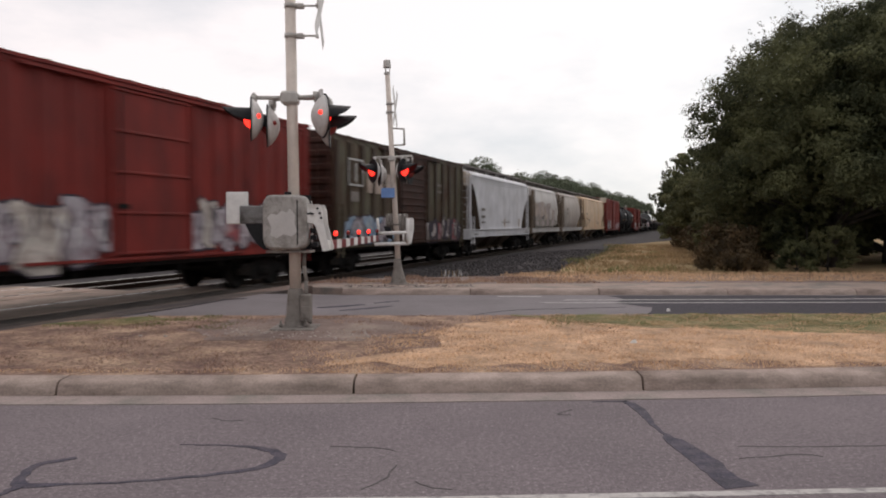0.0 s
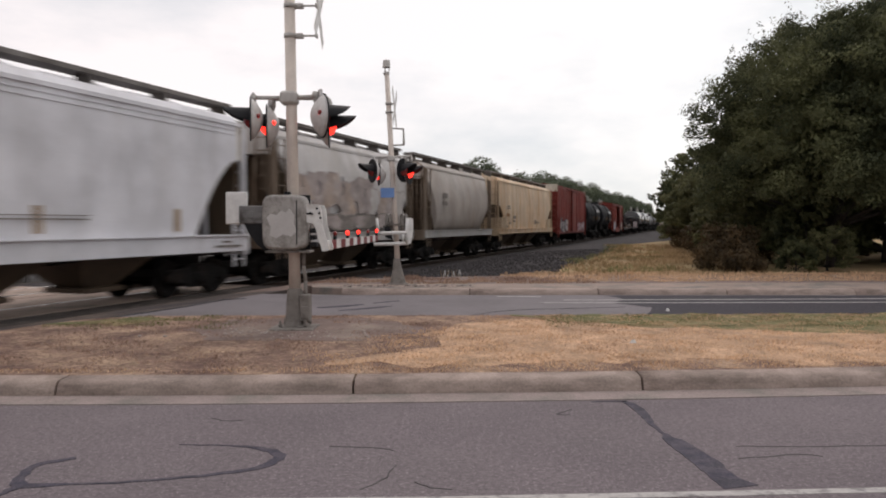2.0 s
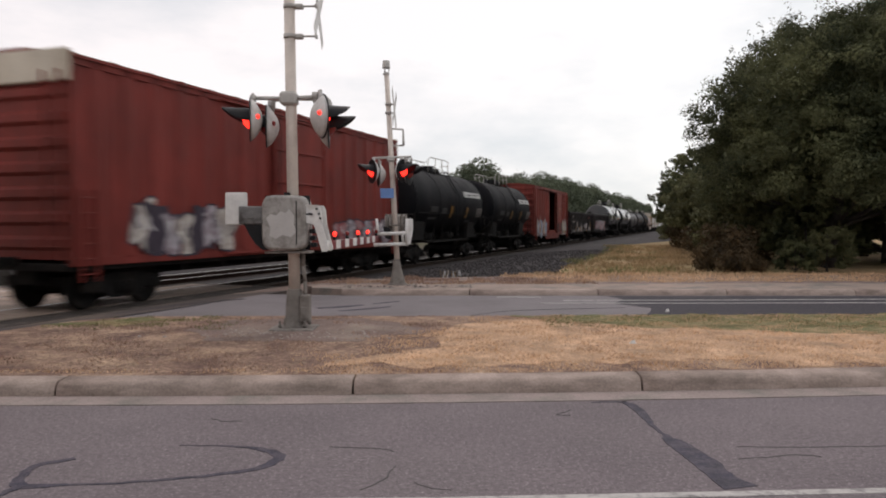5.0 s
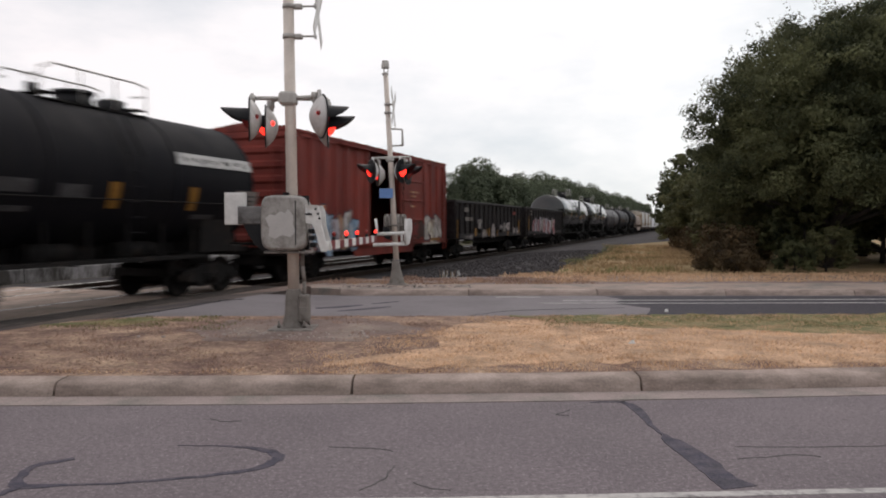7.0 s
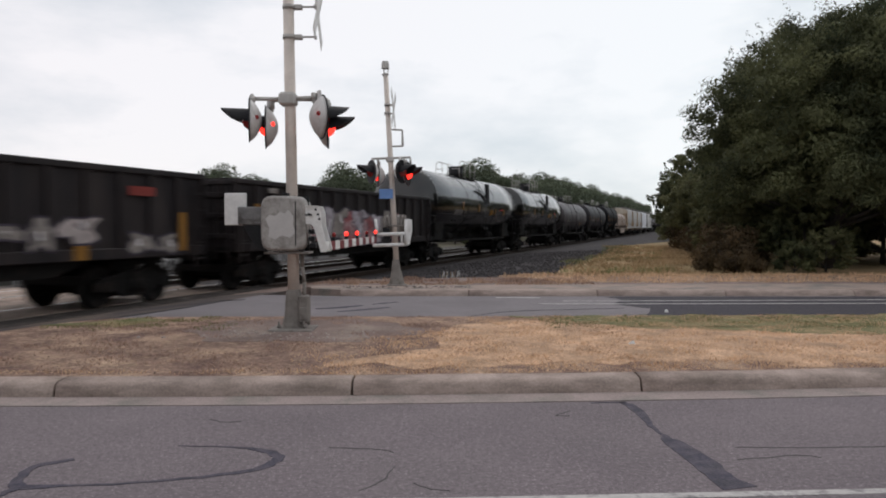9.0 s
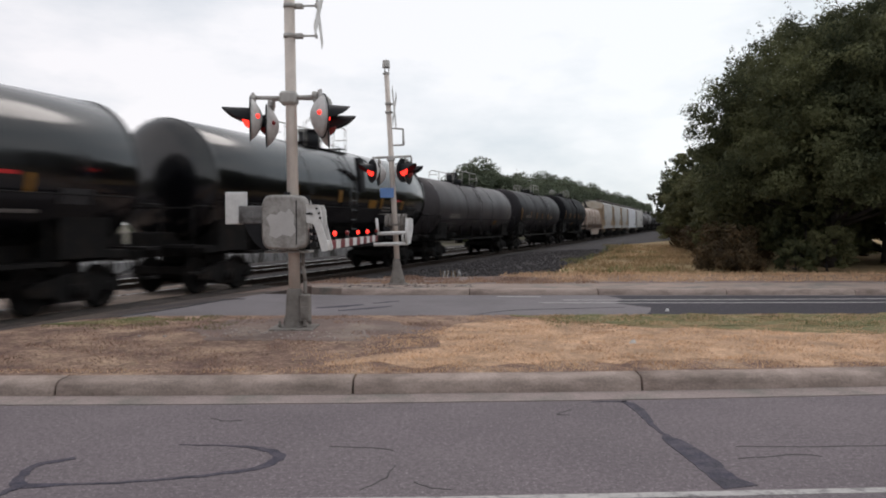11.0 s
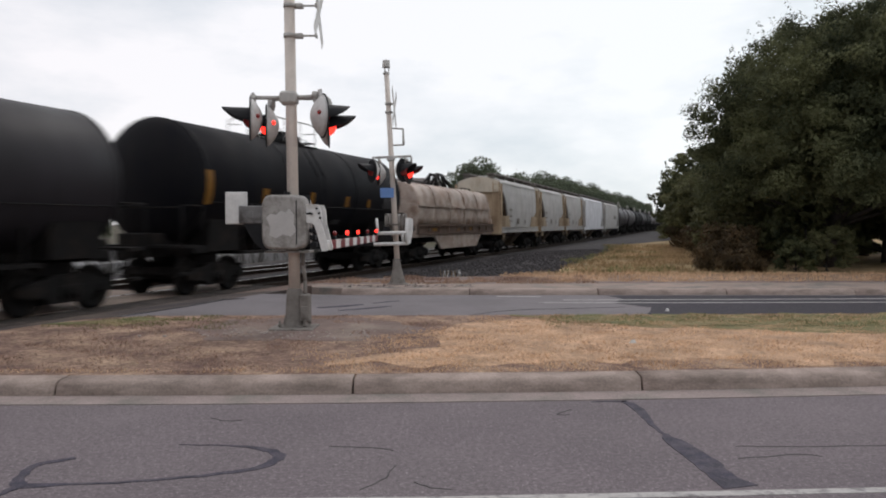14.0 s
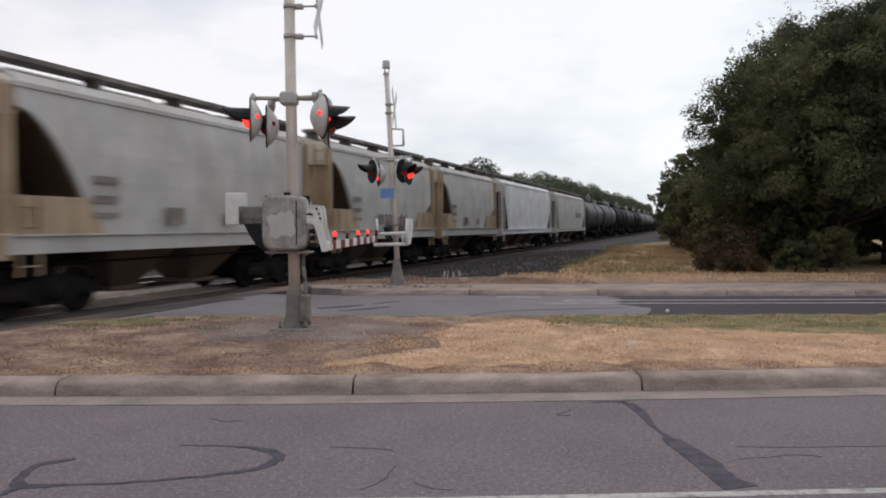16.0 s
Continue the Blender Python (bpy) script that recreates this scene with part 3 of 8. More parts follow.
# ballast under both tracks: one low bank on each, and a wide apron of spilt gravel
def bank(s0, s1, o0, o1, top, flank, mat, label):
    g = Geo()
    rings = []
    n = 40
    for i in range(n + 1):
        s = s0 + (s1 - s0) * i / n
        rings.append([on_track(s, o, z) for o, z in ((o0 - flank, -0.35), (o0, top), (o1, top), (o1 + flank, -0.35))])
    g.loft(rings)
    return tagged(part("ballast", g, mat), label, "ballast", "", "structure")


bank(20.9, 420, -1.6, 8.0, RAIL_Z - 0.165, 0.9, M_BALLAST, "bed of dark gravel ballast under the rails")
bank(-300, -0.2, -1.6, 8.0, RAIL_Z - 0.165, 0.9, M_BALLAST, "bed of dark gravel ballast under the rails")


def apron_z(x, y):
    """The gravel beside the track rises from the ballast to the verge."""
    u = (TRACK - 1.7 - (y * DX - x * DZ)) / 4.0
    return -0.22 + 0.24 * max(0.0, min(1.0, u))


g = Geo()
rings = []
for i in range(61):
    top = [on_track(14 + 406 * (i / 60) ** 2, o)[:2] for o in (-11.0, -5.7, -3.7, -1.7, 0.0)]
    rings.append([(x, y, apron_z(x, y)) for x, y in top] + [top[-1] + (-0.4,), top[0] + (-0.4,)])
g.loft(rings)
tagged(part("ballast_apron", g, M_BALLAST), "dark spilt gravel beside the track", "gravel", "", "structure")

# rails, sleepers and the concrete crossing panels
def rail_line(s0, s1, off, parent):
    g, cap = Geo(), Geo()
    prof = [(-0.07, -0.17), (-0.07, -0.158), (-0.012, -0.145), (-0.01, -0.35), (-0.036, -0.04), (-0.036, -0.008), (0.036, -0.008), (0.036, -0.04), (0.01, -0.35), (0.012, -0.145), (0.07, -0.158), (0.07, -0.17)]
    g.loft([[on_track(s, off + a, RAIL_Z + b) for a, b in prof] for s in (s0, s1)])
    cap.loft([[on_track(s, off + a, RAIL_Z + b) for a, b in ((-0.036, -0.0085), (-0.03, 0.0), (0.03, 0.0), (0.036, -0.0085))] for s in (s0, s1)])
    rail = part("rail", g, M_RAILSIDE, parent)
    part("rail_head", cap, M_RAILDULL if -1 < off < 0 else M_RAIL, rail, "worn steel running surface")


SECOND = 4.05
for o, lab in ((0.0, "railway track with polished rails crossing the road"), (SECOND, "second railway track beyond the train")):
    tr = thing("railway_track", lab, "railway track", "railway tracks", "structure")
    for side in (-1, 1):
        rail_line(-300, 420, o + side * GAUGE / 2, tr)
    tie_g = Geo()
    tie_g.slab(-0.11, 0.11, -1.3, 1.3, -0.16, 0.0, 0.015)
    tie_me = mesh_of("tie", tie_g, M_TIE)
    for i in range(130):
        s = 21.2 + 0.54 * i
        part("tie", tie_me, M_TIE, tr, "", track_pose(s, o, RAIL_Z - 0.155))
    for i in range(16):
        part("tie", tie_me, M_TIE, tr, "", track_pose(-0.6 - 0.54 * i, o, RAIL_Z - 0.155))

crossing = thing("rail_crossing", "tan concrete panels between the rails at the crossing", "rail crossing", "", "structure")
for o in (0.0, SECOND):
    for a, b in ((-1.55, -0.84), (-0.60, 0.68), (0.82, 1.55)):
        for i in range(9 if o == 0 else 8):
            g = Geo()
            s0 = 2.6 * i
            pts = [on_track(s0 + 0.01, o + a)[:2], on_track(s0 + 2.59, o + a)[:2], on_track(s0 + 2.59, o + b)[:2], on_track(s0 + 0.01, o + b)[:2]]
            g.prism(pts, -0.35, RAIL_Z - 0.004, "z")
            part("panel", g, M_PANELDARK if (o == 0 and a < -1) else M_CROSSING, crossing)
g = Geo()
pts = [on_track(0, 1.57)[:2], on_track(20.8, 1.57)[:2], on_track(20.8, SECOND - 1.57)[:2], on_track(0, SECOND - 1.57)[:2]]
g.prism(pts, -0.35, RAIL_Z - 0.012, "z")
part("infill", g, M_CROSSING, crossing)
for o0, o1, z0, z1 in ((-3.39, -1.57, 0.099, RAIL_Z - 0.006), (SECOND + 1.57, 6.99, RAIL_Z - 0.006, -0.075)):
    g = Geo()
    g.loft([[on_track(q, o, z) for o, z in ((o0, -0.35), (o0, z0), (o1, z1), (o1, -0.35))] for q in (0.0, 20.8)])
    part("ramp", g, M_RAMP, crossing, "darker asphalt ramp beside the rails")

# a low mortar wall and pale yard beyond the tracks
yard = [on_track(-40, 7.0)[:2], on_track(20.6, 7.0)[:2], on_track(20.6, 20)[:2], on_track(-40, 20)[:2]]
sheet("yard", yard, -0.35, -0.08, M_YARD, "dark gravel yard beyond the tracks", "yard")
g = Geo()
for i in range(20):
    s0 = -20 + 4.0 * i
    v = []
    for s in (s0 + 0.02, s0 + 3.98):
        v.append([on_track(s, o, z) for o, z in ((9.0, -0.35), (9.0, 0.18), (9.16, 0.35), (9.22, 0.95), (9.4, 0.95), (9.46, 0.35), (9.62, 0.18), (9.62, -0.35))])
    g.loft(v)
tagged(part("barrier_wall", g, M_CLOUDGREY), "low stained concrete barrier beyond the tracks", "barrier", "", "structure")

# unseen wood edge added to close the place behind the near road; dims reflections
g = Geo()
rings = []
for i in range(91):
    x = -180 + 4.0 * i
    y = -34 + 2.0 * noise.noise((x * 0.07, 1, 5))
    h = 8.6 + 2.2 * noise.noise((x * 0.09, 3, 1)) + 1.2 * noise.noise((x * 0.31, 7, 2))
    rings.append([(x, y, -0.35), (x, y + 0.8, h * 0.35), (x, y + 0.4, h * 0.75), (x, y - 1.2, h), (x, y - 4.0, h * 0.9), (x, y - 6.0, -0.35)])
g.loft(rings)
tagged(part("backdrop", g, M_BACKDROP), "unseen dark wood edge added behind the near road", "wood", "", "structure")
# ---------------------------------------------------------------- crossing signals
def facing(x, y, z, dx, dy):
    """A pose whose x axis points along (dx, dy)."""
    return pose(x, y, z, 0, 0, math.degrees(math.atan2(dy, dx)))


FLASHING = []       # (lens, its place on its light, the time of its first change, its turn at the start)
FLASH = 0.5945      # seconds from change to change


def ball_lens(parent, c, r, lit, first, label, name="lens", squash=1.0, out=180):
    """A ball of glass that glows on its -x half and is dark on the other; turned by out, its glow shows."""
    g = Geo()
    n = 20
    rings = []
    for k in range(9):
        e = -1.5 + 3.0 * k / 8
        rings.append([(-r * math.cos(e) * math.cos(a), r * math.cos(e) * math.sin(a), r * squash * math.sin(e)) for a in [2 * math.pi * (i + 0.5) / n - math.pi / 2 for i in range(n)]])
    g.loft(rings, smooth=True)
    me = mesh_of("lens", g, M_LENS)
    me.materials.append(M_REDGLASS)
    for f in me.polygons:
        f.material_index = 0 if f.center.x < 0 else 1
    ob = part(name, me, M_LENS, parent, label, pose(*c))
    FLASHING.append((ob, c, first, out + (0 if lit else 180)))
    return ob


def flasher(mast, at, lit, first, r=0.335, hood=0.40, side=True):
    """One flashing light that shines along its own x: conical back, round background plate, hood and lens."""
    def ring(x, q, n=28):
        return [(x, q * math.cos(a), q * math.sin(a)) for a in [2 * math.pi * i / n for i in range(n)]]

    g = Geo()
    g.loft([ring(x, q) for x, q in ((-0.178, 0.02), (-0.175, 0.06), (-0.16, 0.11), (-0.13, r * 0.5), (-0.09, r * 0.70), (-0.045, r * 0.85), (-0.002, r * 0.94))], smooth=True)
    g.slab(-0.06, -0.01, -0.05, 0.05, r * 0.8, r + 0.06, 0.01)
    body = part("light_unit", g, M_LIGHTBACK, mast, "pale grey flashing light with a conical back", at)
    g = Geo()
    g.loft([ring(x, q, 36) for x, q in ((-0.001, r - 0.02), (0.004, r), (0.014, r), (0.018, r - 0.01))])
    part("background_plate", g, M_BLACK, body, "round black background plate")
    g = Geo()
    rings = []
    for x, k in ((0.018, 1.0), (0.02 + hood * 0.35, 0.90), (0.02 + hood * 0.65, 0.72), (0.02 + hood * 0.85, 0.5), (0.02 + hood, 0.2)):
        row = []
        for q, order in ((0.172, range(15)), (0.163, range(14, -1, -1))):
            for i in order:
                a = math.pi * (0.5 - k * 0.58) + 2 * math.pi * k * 0.58 * i / 14
                row.append((x, q * math.cos(a), q * math.sin(a)))
        rings.append(row)
    g.loft(rings)
    part("hood", g, M_BLACK, body, "black sheet metal hood")
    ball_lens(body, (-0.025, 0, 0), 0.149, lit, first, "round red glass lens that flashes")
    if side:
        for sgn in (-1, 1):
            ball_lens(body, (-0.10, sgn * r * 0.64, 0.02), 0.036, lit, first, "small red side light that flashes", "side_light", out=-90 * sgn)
    return body


def crossbuck(mast, at):
    """Two white blades crossed on one face, in the plane across its x axis."""
    for i, s in enumerate((-1, 1)):
        g = Geo()
        c = math.sqrt(0.5)
        u, w = Vector((0, c * s, c)), Vector((0, -c, c * s))
        out = []
        for a, b in ((-0.61, -0.11), (0.61, -0.11), (0.61, 0.11), (-0.61, 0.11)):
            out.append(tuple(u * a + w * b))
        x = 0.008 * i
        g.loft([[(x + k, p[1], p[2]) for p in out] for k in (0.0, 0.006)])
        part("sign_blade", g, M_WHITE, mast, "white crossed sign blade", at)


# --- the signal in the grass strip
MX, MY, MZ = -2.29, 11.29, 0.165
m1 = thing("crossing_signal", "grey crossing signal mast with red lights and lowered gate", "crossing signal", "crossing signals", at=pose(MX, MY, MZ))
LEAN = -0.011


g = Geo()
g.tube((0.0, 0, 0.55), (LEAN * 5.6, 0, 5.6), 0.088, 20, 0.080)
g.tube((LEAN * 5.6, 0, 5.6), (LEAN * 5.6, 0, 5.64), 0.095, 20)
part("mast", g, M_MASTALU, m1, "weathered aluminium tube")
g = Geo()
rings = []
for z, a, b in ((0.0, 0.23, 0.23), (0.03, 0.23, 0.23), (0.035, 0.16, 0.16), (0.10, 0.14, 0.14), (0.30, 0.125, 0.125), (0.52, 0.115, 0.115), (0.60, 0.10, 0.10), (0.60, 0.085, 0.085)):
    rings.append([(a * math.copysign(abs(math.cos(t)) ** 0.5, math.cos(t)), b * math.copysign(abs(math.sin(t)) ** 0.5, math.sin(t)), z) for t in [2 * math.pi * i / 24 for i in range(24)]])
g.loft(rings)
part("cast_base", g, M_BASE, m1, "cast flared base on a concrete footing")
g = Geo()
g.slab(-0.30, 0.34, -0.40, 0.24, -0.02, 0.025, 0.012)
part("base_plate", g, M_BASE, m1, "dark footing plate on the dirt")
for bx in (-0.19, 0.19):
    for by in (-0.19, 0.19):
        g = Geo()
        g.tube((bx, by, 0.03), (bx, by, 0.13), 0.018, 8)
        g.tube((bx, by, 0.04), (bx, by, 0.07), 0.034, 6)
        part("anchor_bolt", g, M_BASE, m1)
g = Geo()
g.slab(-0.36, 0.32, -0.33, 0.33, -0.1, 0.012, 0.02)
part("footing", g, M_BASE, m1, "dirty footing flush with the soil")
# conduit and its box beside the mast
g = Geo()
g.pipe([(0.17, -0.06, 0.45), (0.175, -0.06, 0.72), (0.145, -0.06, 0.95), (0.15, -0.06, 1.25)], 0.03, 8)
part("conduit", g, M_BASE, m1)
g = Geo()
g.slab(0.10, 0.25, -0.17, 0.05, 0.10, 0.52, 0.02)
g.slab(0.12, 0.24, -0.19, -0.16, 0.16, 0.34, 0.01)
part("junction_box", g, M_BASE, m1)

# gate mechanism: a rounded housing clamped round the mast
g = Geo()
x0, z1 = (-0.424, 2.024)
x1, z0 = (0.251, 1.202)
cx, cz, hx, hz = (x0 + x1) / 2, (z0 + z1) / 2, (x1 - x0) / 2, (z1 - z0) / 2
rings = []
for yy, k in ((-0.34, 0.90), (-0.325, 0.965), (-0.29, 1.0), (0.16, 1.0), (0.20, 0.95)):
    row = []
    for i in range(32):
        t = 2 * math.pi * i / 32
        row.append((cx + hx * k * math.copysign(abs(math.cos(t)) ** 0.38, math.cos(t)), yy, cz + hz * k * math.copysign(abs(math.sin(t)) ** 0.38, math.sin(t))))
    rings.append(row)
g.loft(rings, smooth=True)
mech = part("gate_mechanism", g, M_GREYBOX, m1, "rounded grey gate machine housing")
g = Geo()
g.box(cx - hx * 1.01, cx + hx * 1.01, -0.06, -0.045, cz - hz * 1.005, cz + hz * 1.005)
g.box(cx + 0.18, cx + 0.195, -0.347, -0.33, cz - hz * 0.8, cz + hz * 0.8)
part("housing_seam", g, M_BLACK, mech)
g = Geo()
pts = [(-0.346, 1.678), (-0.285, 1.739), (-0.199, 1.721), (-0.130, 1.782), (-0.052, 1.756), (-0.009, 1.817), (0.069, 1.721), (0.061, 1.592), (0.104, 1.479), (0.017, 1.401), (-0.104, 1.436), (-0.199, 1.375), (-0.303, 1.419), (-0.285, 1.540)]
g.prism(pts, -0.346, -0.338)
part("scraped_patch", g, M_BRIGHTPATCH, mech, "bright worn patch of bare metal")
g = Geo()
g.slab(cx - 0.05, cx + 0.05, -0.12, 0.0, cz + hz, cz + hz + 0.05, 0.01)
g.tube((cx + 0.02, -0.05, cz + hz), (cx + 0.02, -0.05, cz + hz + 0.10), 0.015, 6)
part("latch", g, M_BLACK, mech)
g = Geo()
g.slab(cx - hx * 0.95, cx + hx * 1.05, -0.2, 0.2, cz - hz - 0.05, cz - hz - 0.02, 0.005)
part("mounting_plate", g, M_GREYBOX, m1)

# counterweight side: dark channel arms and a pale steel plate
g = Geo()
a, b = (-0.770, 1.592), (-0.363, 1.860)
g.slab(a[0], b[0], -0.30, -0.20, a[1], b[1], 0.015)
g.slab(a[0] + 0.06, a[0] + 0.22, -0.315, -0.295, a[1] + 0.08, a[1] + 0.18, 0.006)
part("counterweight_bracket", g, M_COUNTER, m1, "grey steel counterweight bracket")
g = Geo()
poly = [(-0.70, 1.60), (-0.363, 1.60), (-0.325, 1.20), (-0.42, 1.205), (-0.53, 1.30), (-0.62, 1.44)]
g.prism(poly, -0.28, -0.2)
part("counterweight_arm", g, M_BLACK, m1, "black curved counterweight arm")
g = Geo()
poly = [(-0.536, 1.842), (-0.363, 1.842), (-0.346, 1.557), (-0.502, 1.557)]
g.prism(poly, 0.12, 0.2)
part("counterweight_arm", g, M_BLACK, m1, "black curved counterweight arm")
g = Geo()
a, b = (-0.995, 1.583), (-0.666, 2.067)
g.slab(a[0], b[0], -0.03, 0.03, a[1], b[1], 0.012)
part("counterweight_plate", g, M_WHITE, m1, "pale steel counterweight plate", pose(0, -0.25, 0, 0, 0, -4))

# arm side: white forked bracket
for yy in (-0.31, 0.14):
    g = Geo()
    poly = [(0.235, 1.878), (0.425, 1.878), (0.462, 1.80), (0.478, 1.574), (0.572, 1.225), (0.548, 1.182), (0.470, 1.182), (0.372, 1.540), (0.338, 1.592), (0.245, 1.612)]
    g.prism(poly, yy, yy + 0.035)
    part("arm_bracket", g, M_WHITE, m1, "white forked arm bracket")
for u, v in ((0.398, 1.817), (0.432, 1.747), (0.450, 1.678), (0.294, 1.747)):
    p = (u, v)
    g = Geo()
    g.tube((p[0], -0.325, p[1]), (p[0], -0.30, p[1]), 0.018, 8)
    part("bracket_bolt", g, M_BLACK, m1)
a = (0.242, 1.739)
g = Geo()
g.box(a[0], a[0] + 0.10, -0.318, -0.308, a[1] - 0.012, a[1] + 0.012)
part("bracket_slot", g, M_BLACK, m1)
for u, v in ((0.277, 1.488), (0.277, 1.384), (0.294, 1.280)):
    p = (u, v)
    g = Geo()
    g.slab(p[0], p[0] + 0.09, -0.27, -0.1, p[1] - 0.035, p[1] + 0.035, 0.01)
    part("pivot_block", g, M_BLACK, m1)

# the lowered arm, striped red and white, with its lights
AX0, AY0, AX1, AY1, AZ = -1.80, 11.15, -1.50, 16.5, 1.355
adx, ady = AX1 - AX0, AY1 - AY0
al = math.hypot(adx, ady)
arm_pose = Matrix.Translation((-MX, -MY, -MZ)) @ facing(AX0, AY0, AZ, adx, ady)
n = 14
for i in range(n):
    g = Geo()
    a, b = al * i / n, al * (i + 1) / n
    g.slab(a, b - 0.002, -0.02, 0.02, 0.075 * a / al * 0.2, 0.145, 0.006)
    part("gate_arm_band", g, (M_WHITE, M_REDBAND)[i % 2], m1, ("white band of the gate arm", "red band of the gate arm")[i % 2], arm_pose)
for u, lit, first in ((0.138, True, 0.55), (0.339, False, 0.55), (0.543, True, None), (0.758, True, 0.55), (0.985, False, 0.55)):
    g = Geo()
    g.slab(al * u - 0.045, al * u + 0.045, -0.025, 0.025, 0.146, 0.205, 0.01)
    lamp = part("arm_lamp", g, M_BLACK, m1, "", arm_pose)
    if first is None:
        g = Geo()
        c, r = (al * u, 0, 0.243), 0.036
        g.loft([[(c[0] + r * math.cos(e) * math.cos(a), r * math.cos(e) * math.sin(a), c[2] + r * 1.15 * math.sin(e)) for a in [2 * math.pi * k / 12 for k in range(12)]] for e in (-1.5, -0.9, -0.3, 0.3, 0.9, 1.5)], smooth=True)
        part("lens", g, M_LENS, lamp, "red lamp that stays lit")
    else:
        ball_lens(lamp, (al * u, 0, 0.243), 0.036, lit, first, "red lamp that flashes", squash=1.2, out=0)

# light arms on the mast
hub = (-0.061, 3.495)
g = Geo()
g.slab(hub[0] - 0.13, hub[0] + 0.13, -0.14, 0.10, hub[1] - 0.10, hub[1] + 0.10, 0.035)
part("junction_hub", g, M_GALV, m1, "grey octagonal cable hub")
g = Geo()
for (ua, va), yy in (((-0.588, 3.486), -0.10), ((-0.346, 3.425), 0.12)):
    p = (ua, va)
    g.pipe([(hub[0], 0, hub[1] + 0.01), (p[0], yy * 0.8, hub[1] + 0.0), (p[0], yy, p[1] - 0.10)], 0.032, 10)
    g.tube((p[0], yy, p[1] - 0.05), (p[0], yy, p[1] + 0.05), 0.045, 10)
for (ua, va), yy in (((0.346, 3.529), -0.10), ((0.519, 3.425), 0.16)):
    p = (ua, va)
    g.pipe([(hub[0], 0, hub[1] + 0.01), (p[0], yy * 0.8, hub[1] + 0.02), (p[0], yy, p[1] - 0.10)], 0.032, 10)
    g.tube((p[0], yy, p[1] - 0.05), (p[0], yy, p[1] + 0.05), 0.045, 10)
part("light_arm", g, M_GALV, m1, "grey tube arms carrying the lights")
for u, v, yy, dx, dy, lit in ((-0.625, 3.17, -0.10, -1, -0.24, True), (-0.435, 3.10, 0.14, -1, -0.20, False), (0.455, 3.22, -0.10, 1, 0.46, True), (0.50, 3.10, 0.20, 1, 0.12, False)):
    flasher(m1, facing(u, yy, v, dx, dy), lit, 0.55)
# crossed sign on two standoffs at the top
for v in (4.887, 4.437):
    p = (-0.043, v)
    q = (0.372, v)
    g = Geo()
    g.tube((p[0] - 0.0, -0.02, p[1]), (q[0], -0.02, q[1]), 0.016, 8)
    g.tube((p[0], 0, p[1] - 0.03), (p[0], 0, p[1] + 0.03), 0.10, 16)
    g.slab(p[0] + 0.09, p[0] + 0.20, -0.05, 0.05, p[1] - 0.035, p[1] + 0.035, 0.01)
    g.slab(q[0] - 0.03, q[0] + 0.0, -0.06, 0.04, q[1] - 0.03, q[1] + 0.03, 0.01)
    part("standoff", g, M_GALV, m1, "grey standoff clamp")
p = (0.381, 4.827)
crossbuck(m1, facing(p[0], 0.02, p[1], 1, 0.02))

# --- the signal beyond the far road
NX, NY, NZ = -1.17, 18.73, 0.222
m2 = thing("crossing_signal", "leaning grey crossing signal mast with red lights beyond the road", "crossing signal", "crossing signals", at=pose(NX, NY, NZ))


def lean2(z):
    return -0.052 * z


g = Geo()
g.tube((0, 0, 0.3), (lean2(5.3), 0, 5.3), 0.072, 16, 0.062)
part("mast", g, M_MASTALU, m2, "weathered aluminium tube leaning a little")
g = Geo()
c = lean2(5.5)
g.loft([[(c + q * math.cos(a), q * math.sin(a), z) for a in [2 * math.pi * i / 16 for i in range(16)]] for z, q in ((5.27, 0.05), (5.33, 0.09), (5.37, 0.03))], smooth=True)
for k in range(3):
    t = 2 * math.pi * k / 3
    g.tube((c + 0.06 * math.cos(t), 0.06 * math.sin(t), 5.33), (c + 0.075 * math.cos(t), 0.075 * math.sin(t), 5.49), 0.012, 5)
g.loft([[(c + q * math.cos(a), q * math.sin(a), z) for a in [2 * math.pi * i / 16 for i in range(16)]] for z, q in ((5.47, 0.10), (5.49, 0.10), (5.65, 0.085), (5.66, 0.02))], smooth=False)
part("bell", g, M_GALV, m2, "grey bell on the mast top")
g = Geo()
rings = []
for z, a in ((0.0, 0.25), (0.03, 0.25), (0.04, 0.20), (0.12, 0.18), (0.45, 0.11), (0.65, 0.085)):
    rings.append([(a * math.copysign(abs(math.cos(t)) ** 0.6, math.cos(t)) + lean2(z), a * math.copysign(abs(math.sin(t)) ** 0.6, math.sin(t)), z) for t in [2 * math.pi * i / 20 for i in range(20)]])
g.loft(rings)
part("cast_base", g, M_BASE, m2, "cast flared base")
g = Geo()
g.slab(-0.3, 0.3, -0.3, 0.3, -0.1, 0.01, 0.02)
part("footing", g, M_CONC, m2)
g = Geo()
p = (0.014, 1.593)
g.slab(-0.34, 0.22, 0.06, 0.38, p[1] - 0.26, p[1] + 0.2, 0.05)
mech = part("gate_mechanism", g, M_GREYBOX, m2, "grey gate machine housing")
for u in (-0.29, -0.19, 0.10, 0.20):
    g = Geo()
    g.tube((u, 0.03, p[1] - 0.24), (u, 0.03, p[1] + 0.16), 0.042, 12)
    g.tube((u, 0.03, p[1] + 0.16), (u, 0.03, p[1] + 0.20), 0.028, 10)
    part("buffer_cylinder", g, M_BASE, mech, "dull grey upright cylinder")
g = Geo()
g.slab(-0.33, 0.24, -0.09, -0.06, p[1] - 0.10, p[1] - 0.06, 0.006)
part("cross_strap", g, M_BASE, mech, "dull grey steel strap")
g = Geo()
